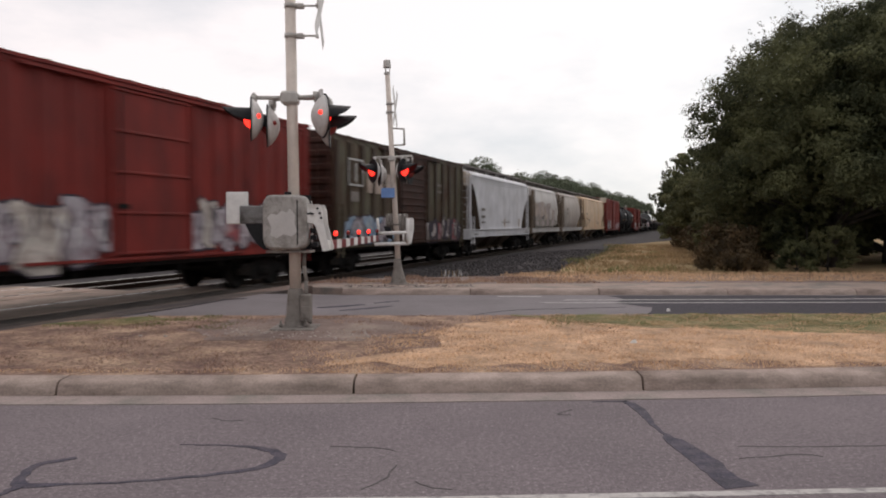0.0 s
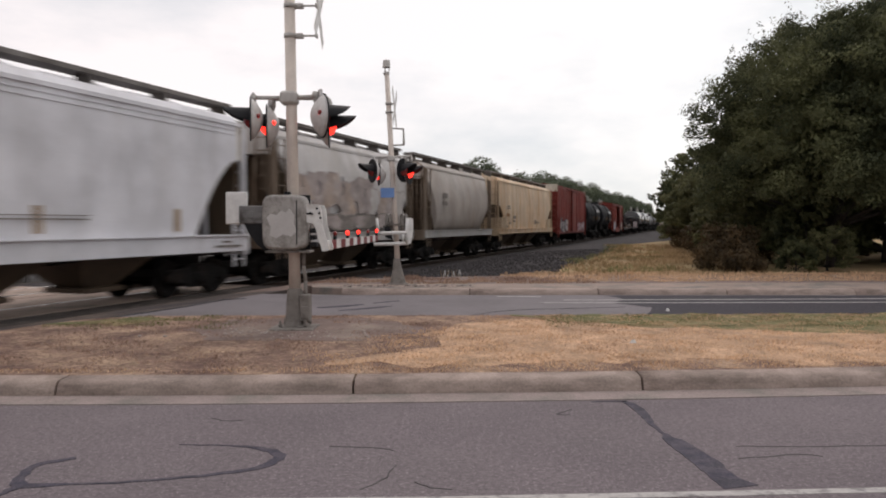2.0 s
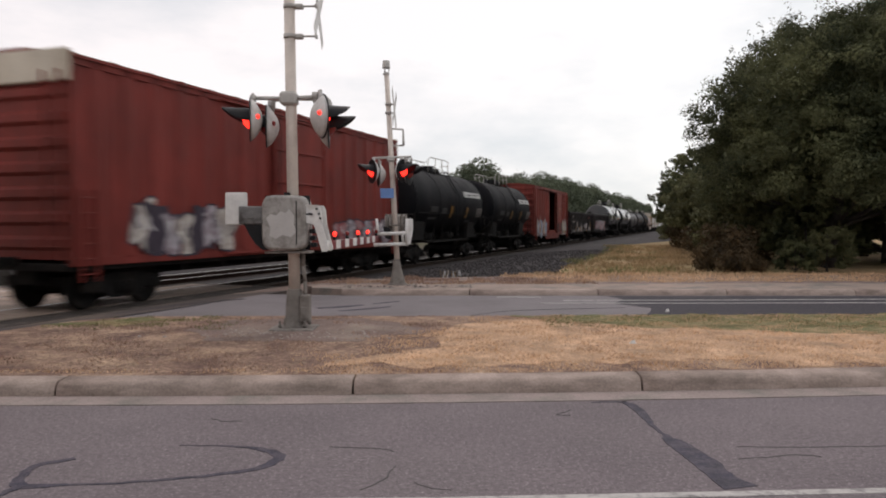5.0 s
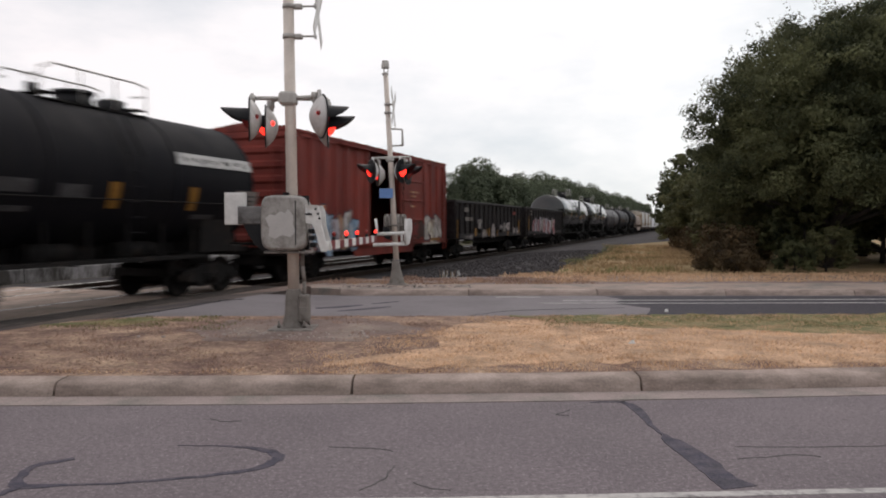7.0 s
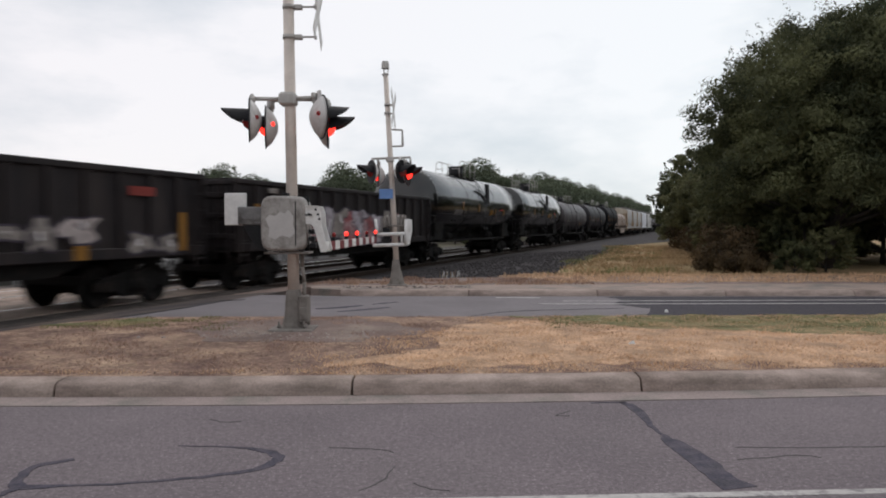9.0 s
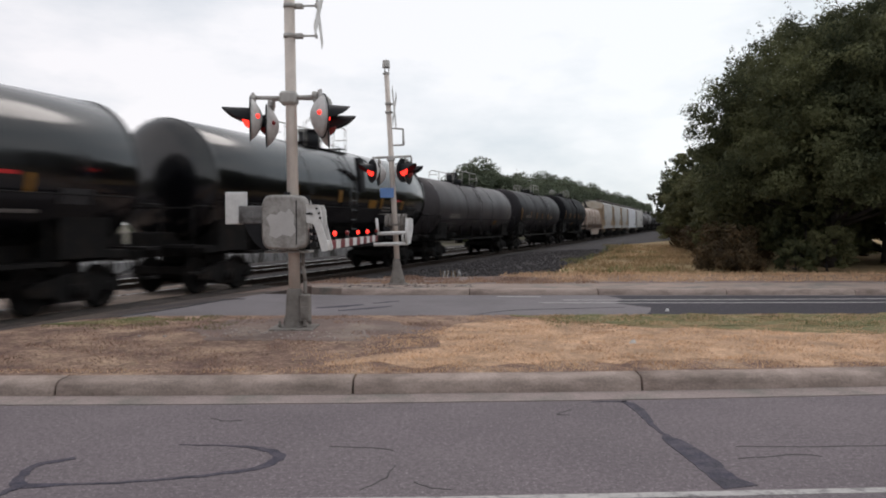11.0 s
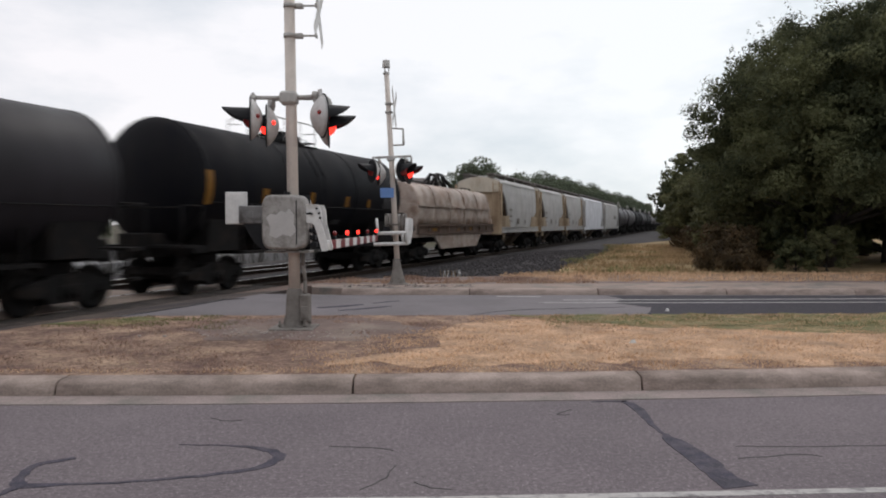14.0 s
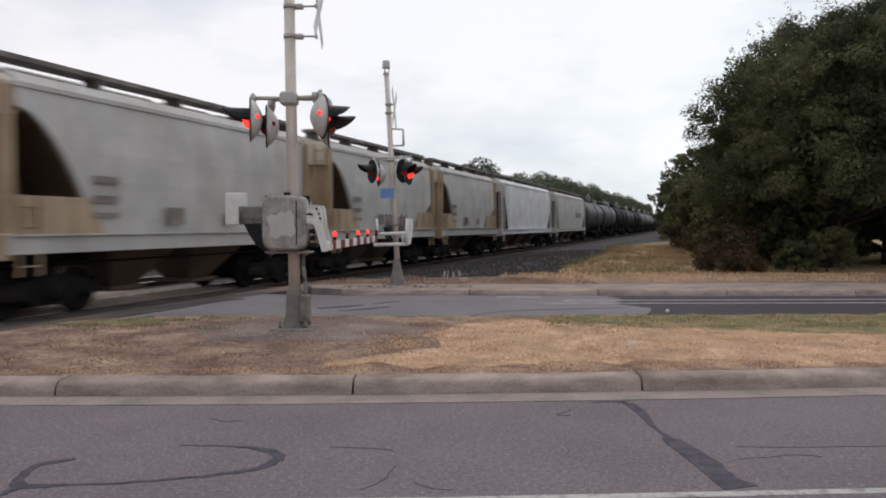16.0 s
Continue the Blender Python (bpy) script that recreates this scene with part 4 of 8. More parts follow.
for (a, b), (c_, d), w in (((-0.517, 1.679), (-0.474, 1.277), 0.035), ((-0.502, 1.292), (0.273, 1.320), 0.045), ((0.258, 1.679), (0.230, 1.019), 0.05), ((-0.588, 1.019), (0.273, 1.048), 0.045), ((0.129, 1.320), (0.143, 1.048), 0.03)):
    pa, pb = (a, b), (c_, d)
    g.tube((pa[0], -0.24, pa[1]), (pb[0], -0.24, pb[1]), w, 8)
part("arm_frame", g, M_WHITE, m2, "white tubular arm frame")
g = Geo()
g.prism([(0.262, 1.650), (0.325, 1.690), (0.395, 1.66), (0.400, 1.406), (0.335, 1.048), (0.262, 1.019)], -0.28, -0.22)
part("arm_bracket", g, M_WHITE, m2, "white arm bracket")
g = Geo()
g.prism([(-0.359, 1.478), (-0.187, 1.449), (-0.129, 1.134), (-0.301, 1.191)], -0.2, -0.1)
part("counterweight", g, M_BLACK, m2, "dark counterweight")
g = Geo()
p, q = (-0.430, 2.196), (-0.086, 2.439)
g.slab(p[0], q[0], -0.14, -0.12, p[1], q[1], 0.006)
part("sign_plate", g, M_BLUE, m2, "small blue enamel sign plate")
hub2 = (-0.172, 3.186)
g = Geo()
g.slab(hub2[0] - 0.10, hub2[0] + 0.10, -0.1, 0.1, hub2[1] - 0.07, hub2[1] + 0.07, 0.03)
g.tube((hub2[0] - 0.45, -0.02, hub2[1] + 0.02), (hub2[0] + 0.52, -0.02, hub2[1] + 0.06), 0.03, 8)
for k in (-0.45, -0.3, 0.36, 0.52):
    g.tube((hub2[0] + k, -0.02, hub2[1] + 0.04), (hub2[0] + k, -0.02, hub2[1] - 0.12), 0.026, 8)
part("light_arm", g, M_GALV, m2, "grey tube arms carrying the lights")
for u, v, yy, dx, dy, lit in ((-0.63, 2.87, -0.10, -1, -0.55, True), (-0.49, 2.80, 0.14, -1, -0.22, False), (0.13, 2.88, -0.10, 1, -0.55, True), (0.27, 2.84, 0.16, 1, -0.30, False)):
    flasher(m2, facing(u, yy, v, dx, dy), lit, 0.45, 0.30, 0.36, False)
g = Geo()
pts = [(-0.158, 3.946), (0.143, 3.932), (0.158, 3.530), (-0.172, 3.516)]
g.pipe([(p[0], -0.02, p[1]) for p in pts], 0.022, 8)
g.slab(pts[1][0] - 0.02, pts[1][0] + 0.01, -0.08, 0.04, pts[2][1], pts[1][1], 0.005)
part("sign_bracket", g, M_GALV, m2, "square tube sign bracket")
p = (-0.086, 4.463)
crossbuck(m2, facing(p[0], 0.0, p[1], 1, -0.05))
for v in (4.563, 4.348):
    g = Geo()
    a, b = (-0.230, v), (-0.086, v)
    g.tube((a[0], 0, a[1]), (b[0], 0, b[1]), 0.02, 8)
    g.tube((a[0], 0, a[1] - 0.03), (a[0], 0, a[1] + 0.03), 0.085, 14)
    part("standoff", g, M_GALV, m2)
# ---------------------------------------------------------------- the train
SPEED = 17.4
TRAIN = []          # (car, place of its middle along the track at the start)
AXLES = []          # (wheelset, its place on the truck)
HW = 1.55           # half a car's width
EAVE = 0.36         # a hopper's roof rises this much over its eaves


def paint(name, c, second, amount=0.42, rough=0.55, scale=0.8, streak=0.25, var=0.16, sscale=1.6, metal=0.0, soft=0.14, spec=0.2, coat=0.0):
    return material(name, c, rough, metal, var, scale, 30, 0.05, 60, second, amount, sscale, streak, soft=soft, spec=spec, coat=coat)


P_RED = paint("oxide_red_paint", (0.20, 0.026, 0.021), (0.105, 0.02, 0.018), 0.45)
P_RED2 = paint("bright_oxide_paint", (0.205, 0.036, 0.029), (0.13, 0.025, 0.02), 0.42)
P_ORANGE = paint("faded_orange_red_paint", (0.228, 0.043, 0.032), (0.125, 0.026, 0.022), 0.45, sscale=1.2)
P_BROWN = paint("weathered_brown_paint", (0.046, 0.030, 0.022), (0.066, 0.050, 0.036), 0.42, sscale=1.5, streak=0.35, soft=0.1)
P_OLIVE = paint("faded_olive_paint", (0.118, 0.108, 0.076), (0.066, 0.030, 0.020), 0.46, sscale=1.6, streak=0.35, soft=0.12)
P_BROWN_END = paint("rust_brown_end_paint", (0.066, 0.027, 0.020), (0.034, 0.019, 0.016), 0.47, sscale=2.4, streak=2.0)
P_WHITE = paint("dull_white_paint", (0.64, 0.635, 0.67), (0.54, 0.53, 0.55), 0.36, streak=0.2)
P_GREY = paint("light_grey_paint", (0.47, 0.455, 0.45), (0.39, 0.36, 0.335), 0.38, streak=0.2)
P_GREYDIRT = paint("rust_stained_grey_paint", (0.47, 0.435, 0.415), (0.30, 0.235, 0.19), 0.42, streak=0.5, sscale=0.6, soft=0.22)
P_GREY2 = paint("sooty_grey_paint", (0.52, 0.50, 0.50), (0.42, 0.385, 0.36), 0.42, streak=0.2)
P_TAN = paint("faded_tan_paint", (0.62, 0.495, 0.37), (0.47, 0.265, 0.13), 0.40, streak=0.16, sscale=1.7, soft=0.15)
P_TANEND = paint("tan_end_paint", (0.42, 0.325, 0.225), (0.26, 0.18, 0.12), 0.42)
P_CREAM = paint("cream_roof_paint", (0.55, 0.50, 0.42), (0.4, 0.33, 0.26), 0.36)
# Rusty brown with the car ends' shade put into it, darker than tan.
P_SHADEDRUSTEND = paint("shaded_rusty_end_paint", (0.21, 0.165, 0.13), (0.10, 0.066, 0.045), 0.45)
# Shade of the open end recess is put into this dark brown.
P_DARKSLOPE = paint("shaded_brown_slope_sheet", (0.12, 0.085, 0.06), (0.08, 0.06, 0.045), 0.45)
P_TANK = paint("glossy_black_tank_paint", (0.0055, 0.0055, 0.008), (0.010, 0.009, 0.010), 0.4, 0.66, streak=0.3, spec=0.10)
P_TANKSHINE = material("new_black_tank_paint", (0.003, 0.003, 0.004), 0.16, var=0.04, scale=0.8, fine=30, bump=0.0, second=(0.005, 0.005, 0.005), amount=0.3, second_scale=1.6, streak=0.3, spec=0.55, coat=0.18, rough_span=(0.05, 0.08))
P_TANKGREY = paint("sooty_tank_paint", (0.060, 0.050, 0.054), (0.034, 0.028, 0.030), 0.45, 0.5, streak=0.4, spec=0.4)
P_TANKDULL = paint("dull_black_tank_paint", (0.022, 0.019, 0.023), (0.014, 0.012, 0.014), 0.45, 0.55, streak=0.4, spec=0.22)
P_GOND = paint("black_gondola_paint", (0.014, 0.0112, 0.0126), (0.034, 0.026, 0.024), 0.36, 0.6)
P_COIL = paint("dusty_coil_car_paint", (0.44, 0.36, 0.315), (0.27, 0.19, 0.15), 0.42, streak=0.9, sscale=1.9, var=0.25, soft=0.1)
P_WALKWAY = paint("galvanised_grating", (0.20, 0.185, 0.175), (0.1, 0.085, 0.075), 0.45, 0.6)
P_INSIDE = paint("dark_car_inside", (0.012, 0.011, 0.011), (0.02, 0.018, 0.016), 0.4, 0.9)
P_YELLOW = material("yellow_reflective_tape", (0.21, 0.10, 0.018), 0.5, var=0.15, bump=0.0)
P_MARK = material("white_stencil_paint", (0.5, 0.49, 0.48), 0.6, var=0.15, bump=0.0, second=(0.25, 0.25, 0.25), amount=0.4, second_scale=6)
P_MARKDARK = material("grey_stencil_paint", (0.21, 0.185, 0.17), 0.6, var=0.3, scale=4, fine=18, bump=0.0)
P_FAINT = material("faint_stencil_paint", (0.045, 0.043, 0.045), 0.6, var=0.4, scale=4, fine=14, bump=0.0)
P_COILSILL = paint("rusty_brown_sill", (0.13, 0.085, 0.065), (0.08, 0.055, 0.045), 0.4)
P_PLACARD = material("faded_notice_panel", (0.17, 0.15, 0.14), 0.7, var=0.3, scale=3, fine=20, bump=0.0)
P_REDMARK = material("red_placard", (0.5, 0.03, 0.03), 0.5, var=0.1, bump=0.0)

# ---- trucks
def wheelset_mesh():
    g = Geo()
    for sgn in (-1, 1):
        y = sgn * GAUGE / 2
        rings = []
        for yy, r in ((y - sgn * 0.075, 0.485), (y - sgn * 0.05, 0.49), (y - sgn * 0.04, 0.462), (y + sgn * 0.055, 0.455), (y + sgn * 0.06, 0.40),
                      (y + sgn * 0.03, 0.38), (y + sgn * 0.02, 0.2), (y + sgn * 0.08, 0.12), (y + sgn * 0.085, 0.02)):
            rings.append([(r * math.cos(a), yy, r * math.sin(a)) for a in [2 * math.pi * i / 24 for i in range(24)]])
        g.loft(rings, smooth=True)
    g.tube((0, -0.98, 0), (0, 0.98, 0), 0.08, 10)
    return mesh_of("wheelset", g, M_TRUCK)


def sideframe_mesh():
    g = Geo()
    top = [(-1.2, 0.56), (-1.06, 0.66), (-0.62, 0.70), (-0.35, 0.80), (0.35, 0.80), (0.62, 0.70), (1.06, 0.66), (1.2, 0.56)]
    low = [(1.2, 0.40), (1.02, 0.36), (0.72, 0.42), (0.42, 0.22), (-0.42, 0.22), (-0.72, 0.42), (-1.02, 0.36), (-1.2, 0.40)]
    g.prism(top + low, -1.06, -0.92)
    for k in (-0.17, 0.0, 0.17):
        g.tube((k, -1.07, 0.30), (k, -1.07, 0.58), 0.07, 8)
    for k in (-0.89, 0.89):
        g.tube((k, -1.13, 0.46), (k, -0.9, 0.46), 0.12, 10)
    return mesh_of("sideframe", g, M_TRUCK)


def bolster_mesh():
    g = Geo()
    g.slab(-0.2, 0.2, -1.1, 1.1, 0.5, 0.78, 0.03)
    g.slab(-0.45, 0.45, -0.75, 0.75, 0.76, 1.03, 0.03)
    for k in (-0.5, 0.5):
        g.box(k - 0.05, k + 0.05, -0.85, 0.85, 0.36, 0.46)
    return mesh_of("bolster", g, M_TRUCK)


def rigging_mesh():
    """Brake beams, rods and spring plank between the wheels."""
    g = Geo()
    g.slab(-0.30, 0.30, -0.62, 0.62, 0.20, 0.52, 0.03)
    for k in (-0.42, 0.42):
        g.slab(k - 0.07, k + 0.07, -0.68, 0.68, 0.26, 0.50, 0.03)
        g.slab(k * 0.95 - 0.06, k * 0.95 + 0.06, -0.82, -0.64, 0.24, 0.66, 0.02)
        g.slab(k * 0.95 - 0.06, k * 0.95 + 0.06, 0.64, 0.82, 0.24, 0.66, 0.02)
    for y in (-0.25, 0.25):
        g.tube((-1.3, y, 0.62), (1.3, y, 0.62), 0.03, 6)
    g.slab(-1.35, -1.28, -0.9, 0.9, 0.52, 0.72, 0.02)
    g.slab(1.28, 1.35, -0.9, 0.9, 0.52, 0.72, 0.02)
    return mesh_of("brake_rigging", g, M_TRUCK)


WHEELSET, SIDEFRAME, BOLSTER, RIGGING = wheelset_mesh(), sideframe_mesh(), bolster_mesh(), rigging_mesh()


def truck(car, x):
    tk = part("truck", BOLSTER, M_TRUCK, car, "grimy black two-axle truck", pose(x, 0, -RIDE))
    part("sideframe", SIDEFRAME, M_TRUCK, tk)
    part("brake_rigging", RIGGING, M_TRUCK, tk)
    part("sideframe", SIDEFRAME, M_TRUCK, tk, "", pose(0, 0, 0, 0, 0, 180))
    for k in (-0.89, 0.89):
        AXLES.append((part("wheelset", WHEELSET, M_TRUCK, tk, "", pose(k, 0, 0.46)), k))


def coupler(car, x, sgn):
    g = Geo()
    g.slab(min(x, x + sgn * 0.55), max(x, x + sgn * 0.55), -0.09, 0.09, 0.76, 0.95, 0.03)
    g.slab(min(x + sgn * 0.5, x + sgn * 0.78), max(x + sgn * 0.5, x + sgn * 0.78), -0.17, 0.15, 0.72, 1.0, 0.05)
    g.pipe([(x, 0.4, 0.8), (x + sgn * 0.3, 0.38, 0.5), (x + sgn * 0.7, 0.3, 0.38)], 0.03)
    part("coupler", g, M_TRUCK, car)


def ladder(car, x0, x1, y, z0, z1, mat, rungs=6, flat="x"):
    """A ladder of stiles and rungs, flat on a side (along x) or on an end (along y)."""
    g = Geo()
    if flat == "x":
        for x in (x0, x1):
            g.box(x - 0.02, x + 0.02, y - 0.025, y + 0.025, z0, z1)
        for i in range(rungs):
            z = z0 + (z1 - z0) * (i + 0.5) / rungs
            g.tube((x0, y, z), (x1, y, z), 0.014, 5)
    else:
        for yy in (y - 0.2, y + 0.2):
            g.box(x0 - 0.025, x0 + 0.025, yy - 0.02, yy + 0.02, z0, z1)
        for i in range(rungs):
            z = z0 + (z1 - z0) * (i + 0.5) / rungs
            g.tube((x0, y - 0.2, z), (x0, y + 0.2, z), 0.014, 5)
    part("ladder", g, mat, car)


def running_gear(car, L, inset):
    for sgn in (-1, 1):
        truck(car, sgn * (L / 2 - inset))
        coupler(car, sgn * (L / 2 - 0.05), sgn)


def blobs(car, x0, x1, z0, z1, mats, seed, n=9, y=-HW - 0.012, strokes=3, edge_mat=None):
    """Spray-painted letters nobody can read: rounded patches, each its own thickness off the side."""
    rnd = random.Random(seed)
    for i in range(n):
        cx = x0 + (x1 - x0) * (i + 0.5) / n + rnd.uniform(-0.1, 0.1)
        w, h = (x1 - x0) / n * rnd.uniform(0.58, 0.8), (z1 - z0) * rnd.uniform(0.38, 0.5)
        cz = (z0 + z1) / 2 + rnd.uniform(-0.08, 0.08) * (z1 - z0)
        k = rnd.uniform(0, 6)

        def outline(grow):
            out = []
            for a in range(18):
                t = 2 * math.pi * a / 18
                r = 1 + 0.24 * math.sin(3 * t + k) + 0.2 * math.sin(5 * t + 2 * k)
                ca, sa = math.cos(t), math.sin(t)
                out.append((cx + (w * r + grow) * math.copysign(abs(ca) ** 0.6, ca), cz + (h * min(r, 1.12) + grow) * math.copysign(abs(sa) ** 0.6, sa)))
            return out

        yy = y - 0.003 * i
        g = Geo()
        g.prism(outline(0.05), yy, yy + 0.012)
        edge = part("graffiti_outline", g, edge_mat or G_DARK, car, "dark sprayed outline")
        g = Geo()
        g.prism(outline(0.0), yy - 0.0011, yy + 0.012)
        part("graffiti_fill", g, mats[i % len(mats)], edge, "faded sprayed lettering, not readable")
        for j in range(strokes):
            ax, az = cx + rnd.uniform(-0.7, 0.7) * w, cz + rnd.uniform(-0.7, 0.2) * h
            bend = rnd.uniform(-0.5, 0.5) * w
            way = [(ax + bend * math.sin(2.6 * u), az + u * h * rnd.uniform(0.55, 0.8)) for u in (0, 0.25, 0.5, 0.75, 1.0)]
            q = rnd.uniform(0.018, 0.05)
            g = Geo()
            g.prism([(x - q, z) for x, z in way] + [(x + q, z + 0.02) for x, z in reversed(way)], yy - 0.0026, yy + 0.012)
            part("graffiti_stroke", g, (G_DARK, G_LIGHT, G_DARK)[j % 3], edge, "sprayed stroke inside a letter")


def bars(car, rows, mat, y=-HW - 0.01, label="stencilled markings", name="marking"):
    """Writing too blurred to read: plain bars."""
    for x0, x1, z0, z1 in rows:
        g = Geo()
        g.box(x0, x1, y, y + 0.008, z0, z1)
        part(name, g, mat, car, label)


# ---- box cars
def box_car(L, label, side_mat, end_mat, roof_mat, top=4.62, sill=1.05, doors=((-1.3, 1.3),), gap=None, rib=0.62, deep=0.045, end_top=None, door_mat=None, post_mat=None):
    car = thing("boxcar", label, "boxcar", "cars of the freight train")
    h = L / 2
    # floor and frame
    g = Geo()
    g.slab(-h, h, -HW + 0.12, HW - 0.12, sill - 0.14, sill + 0.02, 0.02)
    g.box(-h + 0.2, h - 0.2, -0.28, 0.28, sill - 0.4, sill - 0.12)
    for k in np.arange(-h + 3.6, h - 3.4, 1.6):
        g.box(k - 0.06, k + 0.06, -1.3, 1.3, sill - 0.3, sill - 0.12)
    g.tube((-0.8, -0.7, 0.72), (0.5, -0.7, 0.72), 0.22, 12)
    part("underframe", g, M_TRUCK, car, "grimy black steel underframe")
    eave = top - 0.22
    # each long side: sheets with pressed ribs, left open where the doorway is
    for sgn in (-1, 1):
        y = sgn * HW
        spans = [(-h, h)] if (gap is None or sgn == 1) else [(-h, gap[0]), (gap[1], h)]
        for a, b in spans:
            n = max(1, round((b - a) / rib))
            w = (b - a) / n
            out = []
            for i in range(n):
                c = a + w * i
                out += [(c, 0.0), (c + w * 0.55, 0.0), (c + w * 0.63, deep), (c + w * 0.92, deep)]
            out.append((b, 0.0))
            g = Geo()
            g.loft([[(x, y - sgn * (deep - d), z) for x, d in out] + [(x, y - sgn * 0.09, z) for x, d in reversed(out)] for z in (sill + 0.10, eave)])
            part("side_wall", g, side_mat, car)
        for z0, z1 in ((eave - 0.16, eave), (sill - 0.03, sill + 0.14)):
            g = Geo()
            g.box(-h, h, min(y, y - sgn * 0.07), max(y, y - sgn * 0.07), z0, z1)
            part("side_plate", g, side_mat, car)
    # ends with pressed horizontal corrugations
    for sgn in (-1, 1):
        g = Geo()
        x = sgn * h
        n = 8
        rows_ = []
        for i in range(n):
            z = sill + 0.1 + (eave - sill - 0.1) * i / n
            dz = (eave - sill - 0.1) / n
            rows_ += [(z, 0.0), (z + dz * 0.35, 0.0), (z + dz * 0.5, 0.085), (z + dz * 0.8, 0.085), (z + dz * 0.95, 0.0)]
        rows_.append((eave, 0.0))
        g.loft([[(x + sgn * (d - 0.05), yy, z) for z, d in rows_] + [(x - sgn * 0.08, yy, z) for z, d in reversed(rows_)] for yy in (-HW + 0.1, HW - 0.1)])
        part("end_wall", g, end_mat, car, "end wall with pressed horizontal ribs")
        for yy in (-HW, HW - 0.14):
            g = Geo()
            g.box(min(x, x - sgn * 0.06), max(x, x - sgn * 0.06), yy, yy + 0.14, sill, eave)
            part("corner_post", g, end_mat, car)
        g = Geo()
        g.box(min(x, x - sgn * 0.1), max(x, x - sgn * 0.1), -HW + 0.1, HW - 0.1, eave + 0.002, eave + 0.1)
        part("end_plate", g, end_mat, car)
        if end_top is not None:
            g = Geo()
            g.slab(min(x, x + sgn * 0.09), max(x, x + sgn * 0.09), -HW - 0.01, HW + 0.01, eave - 0.5, eave + 0.14, 0.02)
            part("end_cap", g, end_top, car, "white painted upper end panel")
        ladder(car, x + sgn * 0.16, 0, -HW + 0.35, sill + 0.1, eave - 0.3 if sgn < 0 else sill + 1.4, end_mat, 7, "y")
    # roof: shallow pitch with standing seams
    g = Geo()
    g.loft([[(x, -HW - 0.03, eave - 0.03), (x, -HW - 0.03, eave + 0.04), (x, -0.3, top - 0.02), (x, 0.3, top - 0.02), (x, HW + 0.03, eave + 0.04), (x, HW + 0.03, eave - 0.03)] for x in (-h, h)])
    roof = part("roof", g, roof_mat, car, "low pitched sheet roof with seams")
    n = round(L / 1.1)
    g = Geo()
    g.loft([[(xx, -HW - 0.035, eave + 0.01), (xx, -HW - 0.035, eave + 0.06), (xx, -0.3, top + 0.012), (xx, 0.3, top + 0.012), (xx, HW + 0.035, eave + 0.06), (xx, HW + 0.035, eave + 0.01)] for xx in (-0.04, 0.04)])
    seam = mesh_of("roof_seam", g, roof_mat)
    for i in range(n + 1):
        part("roof_seam", seam, roof_mat, roof, "", pose(-h + 0.045 + (L - 0.09) * i / n, 0, 0))
    if post_mat:
        g = Geo()
        g.slab(-0.11, 0.11, -HW - 0.045, -HW + 0.03, sill + 0.145, eave - 0.165, 0.02)
        post = mesh_of("side_post", g, post_mat)
        for i in range(15):
            x = -h + 0.2 + (L - 0.4) * i / 14
            if not any(a - 0.15 < x < b + 0.15 for a, b in doors):
                part("side_post", post, post_mat, car, "dark rusty side post", pose(x, 0, 0))
    # doors hang on the near and the far side
    for a, b in doors:
        for sgn in (-1, 1):
            g = Geo()
            y0, y1 = sgn * (HW + 0.012), sgn * (HW + 0.055)
            z0, z1 = sill + 0.13, eave - 0.16
            g.slab(a, b, min(y0, y1), max(y0, y1), z0, z1, 0.01)
            leaf = part("door", g, door_mat or side_mat, car, "sliding plug door with horizontal ribs")
            y2 = sgn * (HW + 0.095)
            for z in np.linspace(z0 + 0.02, z1 - 0.08, 13 if post_mat else 5):
                g = Geo()
                g.slab(a + 0.075, b - 0.075, min(y1, y2), max(y1, y2), z, z + 0.06, 0.012)
                part("door_rib", g, door_mat or side_mat, leaf)
            for x in (a, b - 0.07):
                g = Geo()
                g.box(x, x + 0.07, min(y1, y2), max(y1, y2), z0, z1)
                part("door_stile", g, door_mat or side_mat, leaf)
            g = Geo()
            g.tube((a + 0.25, y2, z0), (a + 0.25, y2, z1), 0.02, 6)
            g.box(a + 0.15, a + 0.5, min(y1, y2), max(y1, y2), z0 + 1.0, z0 + 1.1)
            part("lock_bar", g, M_TRUCK, leaf, "dark lock bar")
    g = Geo()
    rng = max(abs(gap[0]), abs(gap[1])) + 2.6 if gap else 3.4
    for z in (sill + 0.06, eave - 0.12):
        g = Geo()
        g.box(-rng, rng, -HW - 0.11, -HW - 0.0, z - 0.03, z + 0.03)
        part("door_rail", g, end_mat, car)
    if gap:
        g = Geo()
        g.box(-h + 0.1, h - 0.1, -HW + 0.12, HW - 0.12, sill + 0.02, sill + 0.32)
        part("floor_boards", g, P_INSIDE, car)
        g = Geo()
        g.box(gap[0] + 0.002, gap[1] - 0.002, -HW + 0.002, -HW + 0.1, sill + 0.142, sill + 0.34)
        part("door_threshold", g, side_mat, car)
    if gap:
        for y in (-HW + 0.0, HW - 0.06):
            g = Geo()
            g.prism([(-3.1, sill - 0.031), (3.1, sill - 0.031), (2.75, 0.46), (-2.75, 0.46)], y, y + 0.06)
            part("side_skirt", g, side_mat, car, "deep side sill under the doorway")
    for sgn in (-1, 1):
        x = sgn * (h - 0.36)
        ladder(car, x - 0.2, x + 0.2, -HW - 0.06, sill - 0.35, eave - 0.3 if sgn > 0 else sill + 1.5, side_mat, 6)
    running_gear(car, L, 1.9)
    return car


